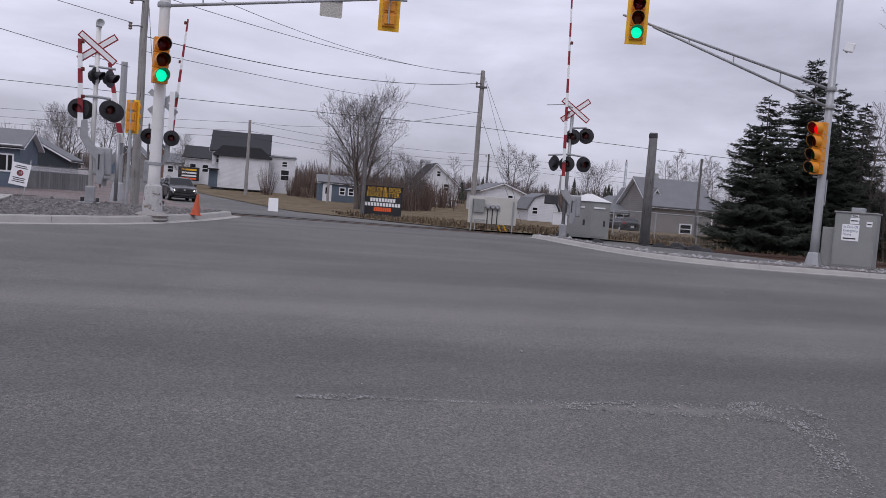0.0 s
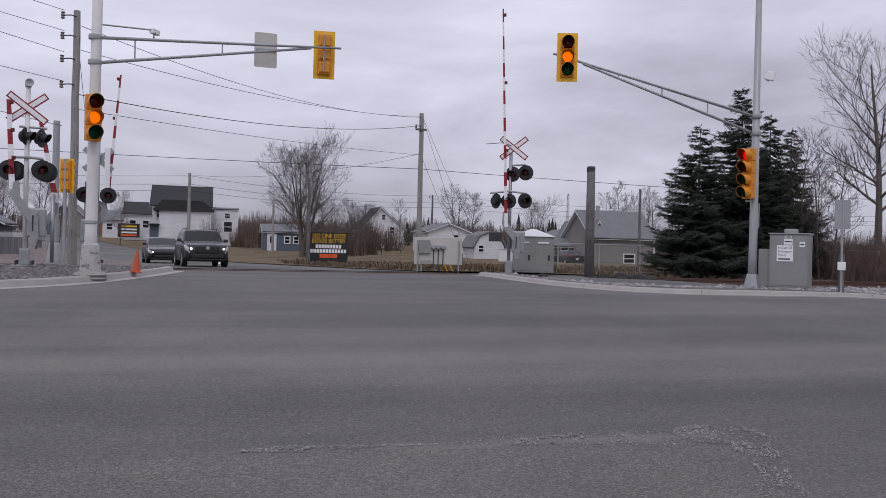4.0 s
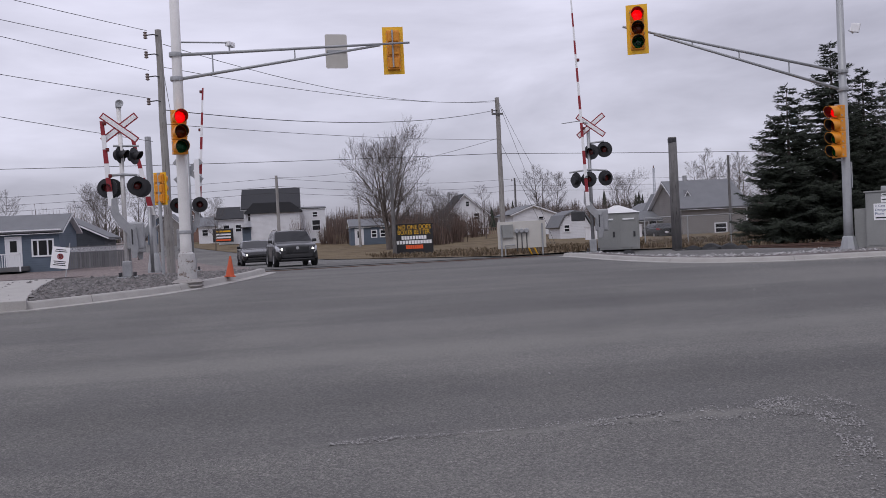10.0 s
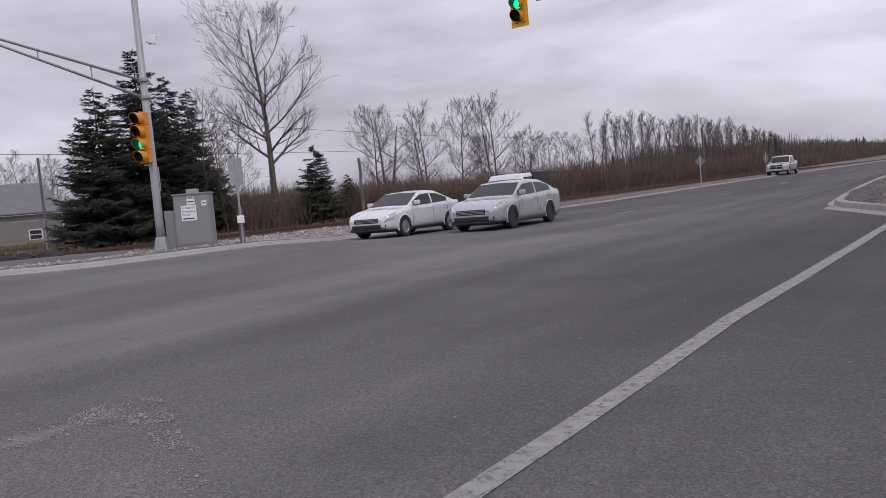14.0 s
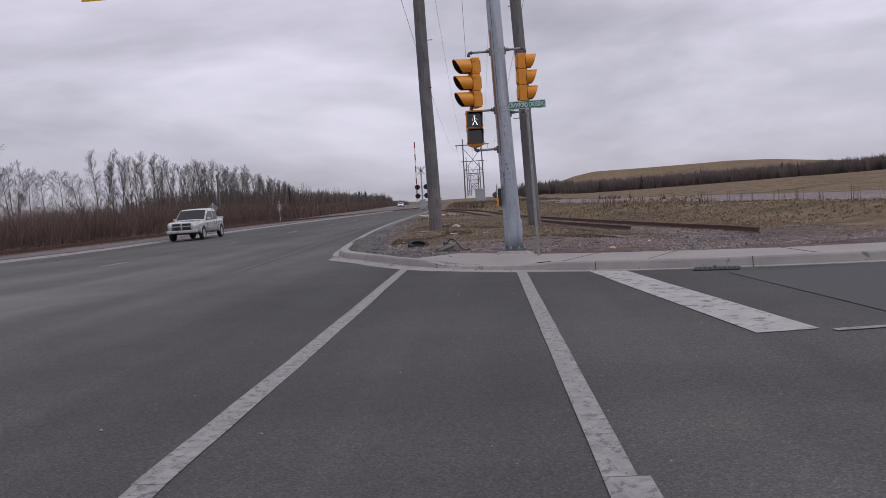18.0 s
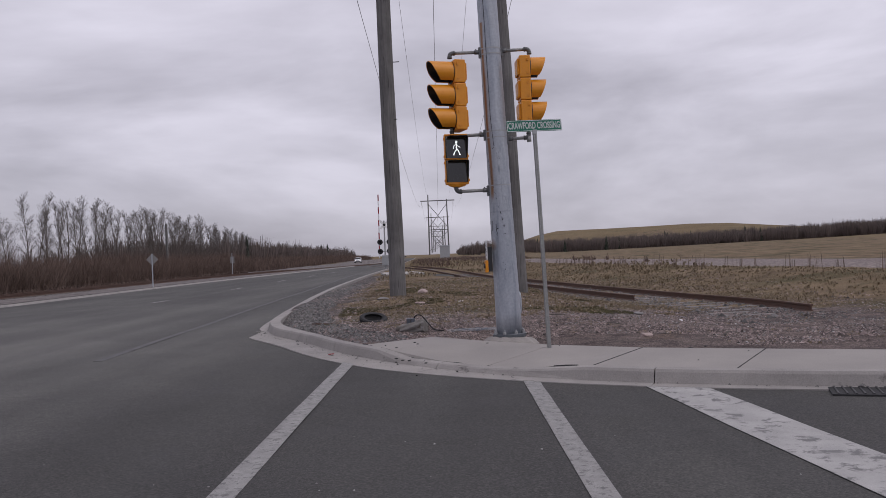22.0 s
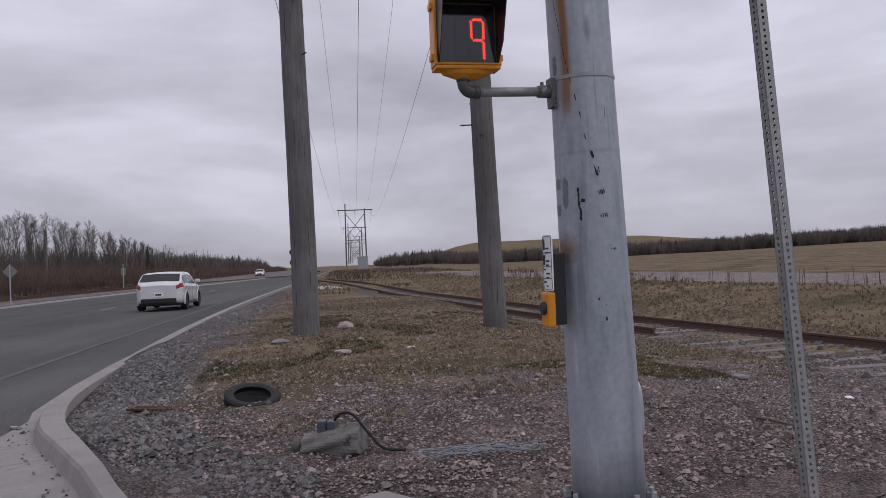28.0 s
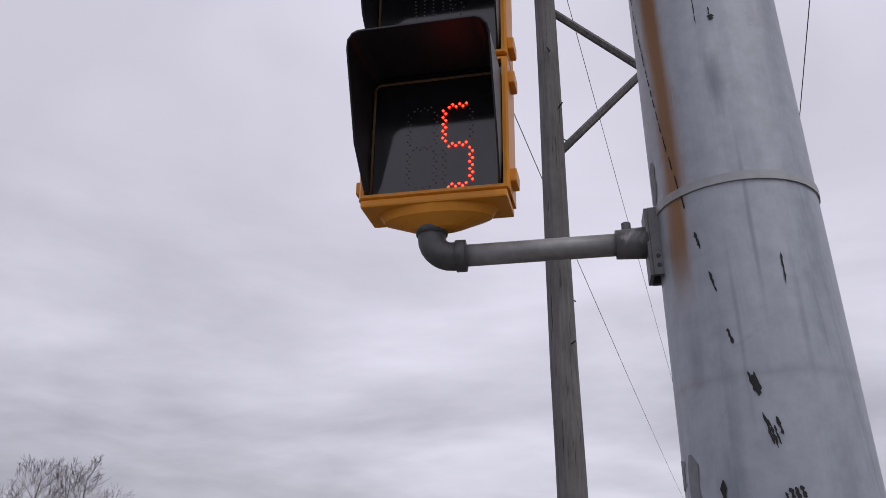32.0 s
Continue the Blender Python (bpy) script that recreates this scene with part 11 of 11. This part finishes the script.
# tangle of thin wires
surface("wire_pale", (0.30, 0.30, 0.30), (0.46, 0.46, 0.46), 8, 0.5, 0, 40, 0.0)
surface("wire_blue", (0.05, 0.10, 0.17), (0.09, 0.16, 0.25), 8, 0.5, 0, 40, 0.0)
tg = thing("wire_tangle", pose(20.95, 0.42, verge_z(20.95, 0.42) + 0.008), "tangle of thin white and blue wires on the gravel", "wire")
rng = random.Random(91)
for k in range(26):
    a0, r = rng.uniform(0, 6.28), rng.uniform(0.06, 0.20)
    cx, cy = rng.uniform(-0.1, 0.1), rng.uniform(-0.32, 0.32)
    pts = [(cx + 0.6 * r * math.cos(a0 + 0.35 * j) * (1 + 0.3 * math.sin(j * 1.3 + k)), cy + 1.3 * r * math.sin(a0 + 0.35 * j + 0.2 * math.sin(j)), 0.008 + 0.035 * abs(math.sin(j * 0.6 + k))) for j in range(rng.randint(12, 22))]
    part("strand", one_tube(pts, 0.0016, 4), "wire_pale" if k % 3 else "wire_blue", tg)
rg = random.Random(92)


def lump(name, x, y, s, material_name, label, category, flat=0.6, z=None):
    bm = bmesh.new()
    bmesh.ops.create_icosphere(bm, subdivisions=2, radius=s)
    for v in bm.verts:
        v.co *= 1 + 0.35 * noise.noise(v.co * (2.2 / s) * 0.5 + Vector((x, y, 0)))
        v.co.z *= flat
    ob = part(name, bm, material_name, None, "", False, pose(x, y, (verge_z(x, y) if z is None else z) + s * flat * 0.4, 0, 0, rg.uniform(0, 360)))
    return tagged(ob, label, category)


lump("rock", 29.9, 1.6, 0.15, "pebble", "pale rounded rock in the grass beside a timber pole", "rock")
lump("rock", 26.6, 1.55, 0.12, "pebble", "pale flat stone in the grass", "rock", 0.35)
lump("rock", 27.8, 2.5, 0.14, "grey_stone", "flat grey stone in the grass", "rock", 0.3)
lump("rock", 24.3, -3.0, 0.1, "grey_stone", "grey stone on the gravel", "rock", 0.5)
lump("rock", 19.75, -2.1, 0.09, "pebble", "pale flat stone on the gravel", "rock", 0.4)
for x, y, s in ((12.4, 28.2, 0.36), (13.0, 27.9, 0.42), (13.5, 27.6, 0.38), (13.9, 27.5, 0.30), (12.8, 27.6, 0.26), (11.9, 28.3, 0.25), (9.2, 26.5, 0.2)):
    lump("asphalt_rubble", x, y, s, "rubber", "heap of broken black asphalt beside the tracks", "rubble", 0.7, railway_z(x, y) + 0.06)
slab = tagged(part("concrete_slab", one_box(-0.6, -0.3, -0.05, 0.6, 0.3, 0.07, bevel=0.02), "kerb_concrete", None, "", False, pose(11.9, 28.0, railway_z(11.9, 28.0) + 0.08, 6, -3, 20)), "loose flat concrete slab beside the tracks", "slab")
# litter
for x, y, z, w, mt, lb in ((19.3, 2.55, 0.03, 0.04, "sign_red", "crushed red can in the gutter"), (23.6, 4.62, 0.02, 0.05, "kerb_pale", "pale scrap at the kerb"), (25.4, -1.2, None, 0.05, "sign_white", "small white scrap in the grass"), (23.0, -3.5, None, 0.05, "sign_white", "small white scrap on the gravel"), (27.0, 0.6, None, 0.06, "sign_white", "white scrap in the grass")):
    bm = one_box(-w, -w * 0.6, 0, w, w * 0.6, w * 0.35, bevel=w * 0.12)
    tagged(part("litter", bm, mt, None, "", False, pose(x, y, (verge_z(x, y) if z is None else z), 5, 4, x * 70 % 180)), lb, "litter")
bm = bmesh.new()
box(bm, -0.33, -0.13, 0, 0.33, -0.11, 0.02)
box(bm, -0.33, 0.11, 0, 0.33, 0.13, 0.02)
for k in range(14):
    box(bm, -0.33 + k * 0.049, -0.13, 0.002, -0.315 + k * 0.049, 0.13, 0.018)
box(bm, -0.33, -0.13, 0, 0.33, 0.13, 0.006)
rust = tagged(part("rusty_grate", bm, "rail_rust", None, "", False, pose(23.6, 3.2, verge_z(23.6, 3.2) + 0.006, 4, -2, 82)), "flat rusty iron grate half sunk in the gravel", "scrap")
for x, y, a, l in ((21.6, -2.0, 20, 0.5), (23.5, -1.2, 70, 0.4), (20.4, -3.5, 150, 0.45), (25.8, 3.0, 10, 0.5)):
    tagged(part("stick", one_tube([(-l / 2, 0, 0.01), (0, 0.03, 0.025), (l / 2, 0, 0.01)], [0.008, 0.012, 0.006], 6), "tie_wood", None, "", False, pose(x, y, verge_z(x, y), 0, 0, a)), "dead stick on the gravel", "stick")
# storm drain in the gutter
dr = thing("storm_drain", pose(14.93, -3.0, 0.012, 0, 0, 72) @ Matrix.Scale(0.8, 4), "cast iron storm drain grate in the gutter", "drain")
part("drain_frame", one_box(-0.42, -0.28, -0.03, 0.42, 0.28, 0.006, bevel=0.004), "rubber", dr)
for k in range(9):
    part("bar", one_box(-0.38 + k * 0.09, -0.24, 0.004, -0.358 + k * 0.09, 0.24, 0.016, bevel=0.004), "dark_metal", dr)
# lowered pavement beside the island
flat_piece("pavement_ramp", [(-6.9, 16.75), (-7.3, 18.2), (-8.3, 22.5), (-9.2, 27.0), (-11.6, 27.4), (-14.5, 24.0), (-13.0, 16.75)], 0.20, 0.2, "kerb_pale", None, follow=1.0)
tagged(bpy.data.objects["pavement_ramp"], "pale concrete pavement ramp beside the island", kind="structure")
# dark seam and patch of newer asphalt in the side road
painted("asphalt_patch", [[(9.8, -3.3), (14.3, -3.0), (14.0, -9.0), (10.2, -9.0)]], "patch_asphalt", "darker newer asphalt patch in the side road", 0.001)

# dirt and grass in the joint between kerb and pavement
bm = bmesh.new()
edge = [p for p in FRONT if -12 < p[1] < 2.3 and p[0] < 19.4]
for a, b in zip(edge, edge[1:]):
    n = max(1, int(np.linalg.norm(b - a) / 0.12))
    for k in range(n):
        p, q = a + (b - a) * k / n, a + (b - a) * (k + 1.05) / n
        w = 0.008 + 0.016 * max(0.0, noise.noise(Vector((p[0] * 3, p[1] * 3, 4))) + 0.25)
        tube(bm, [(p[0], p[1], slab_top(*p) - 0.002), (q[0], q[1], slab_top(*q) - 0.002)], w, 5, False)
for (f0, b0) in JOINTS[1:6]:
    f = min(FRONT, key=lambda k: float(np.linalg.norm(k - np.array(f0))))
    tube(bm, [(f[0], f[1], slab_top(*f)), ((f[0] + b0[0]) / 2, (f[1] + b0[1]) / 2, slab_top((f[0] + b0[0]) / 2, (f[1] + b0[1]) / 2)), (b0[0], b0[1], slab_top(*b0))], 0.007, 5)
tagged(part("joint_dirt", bm, "rubber"), "dark dirt caught in the joints of the pavement", "dirt", kind="stuff")


# ---- what moves ----
def motions():
    for ob, rows in MOVES:
        walk(ob, rows)


motions()
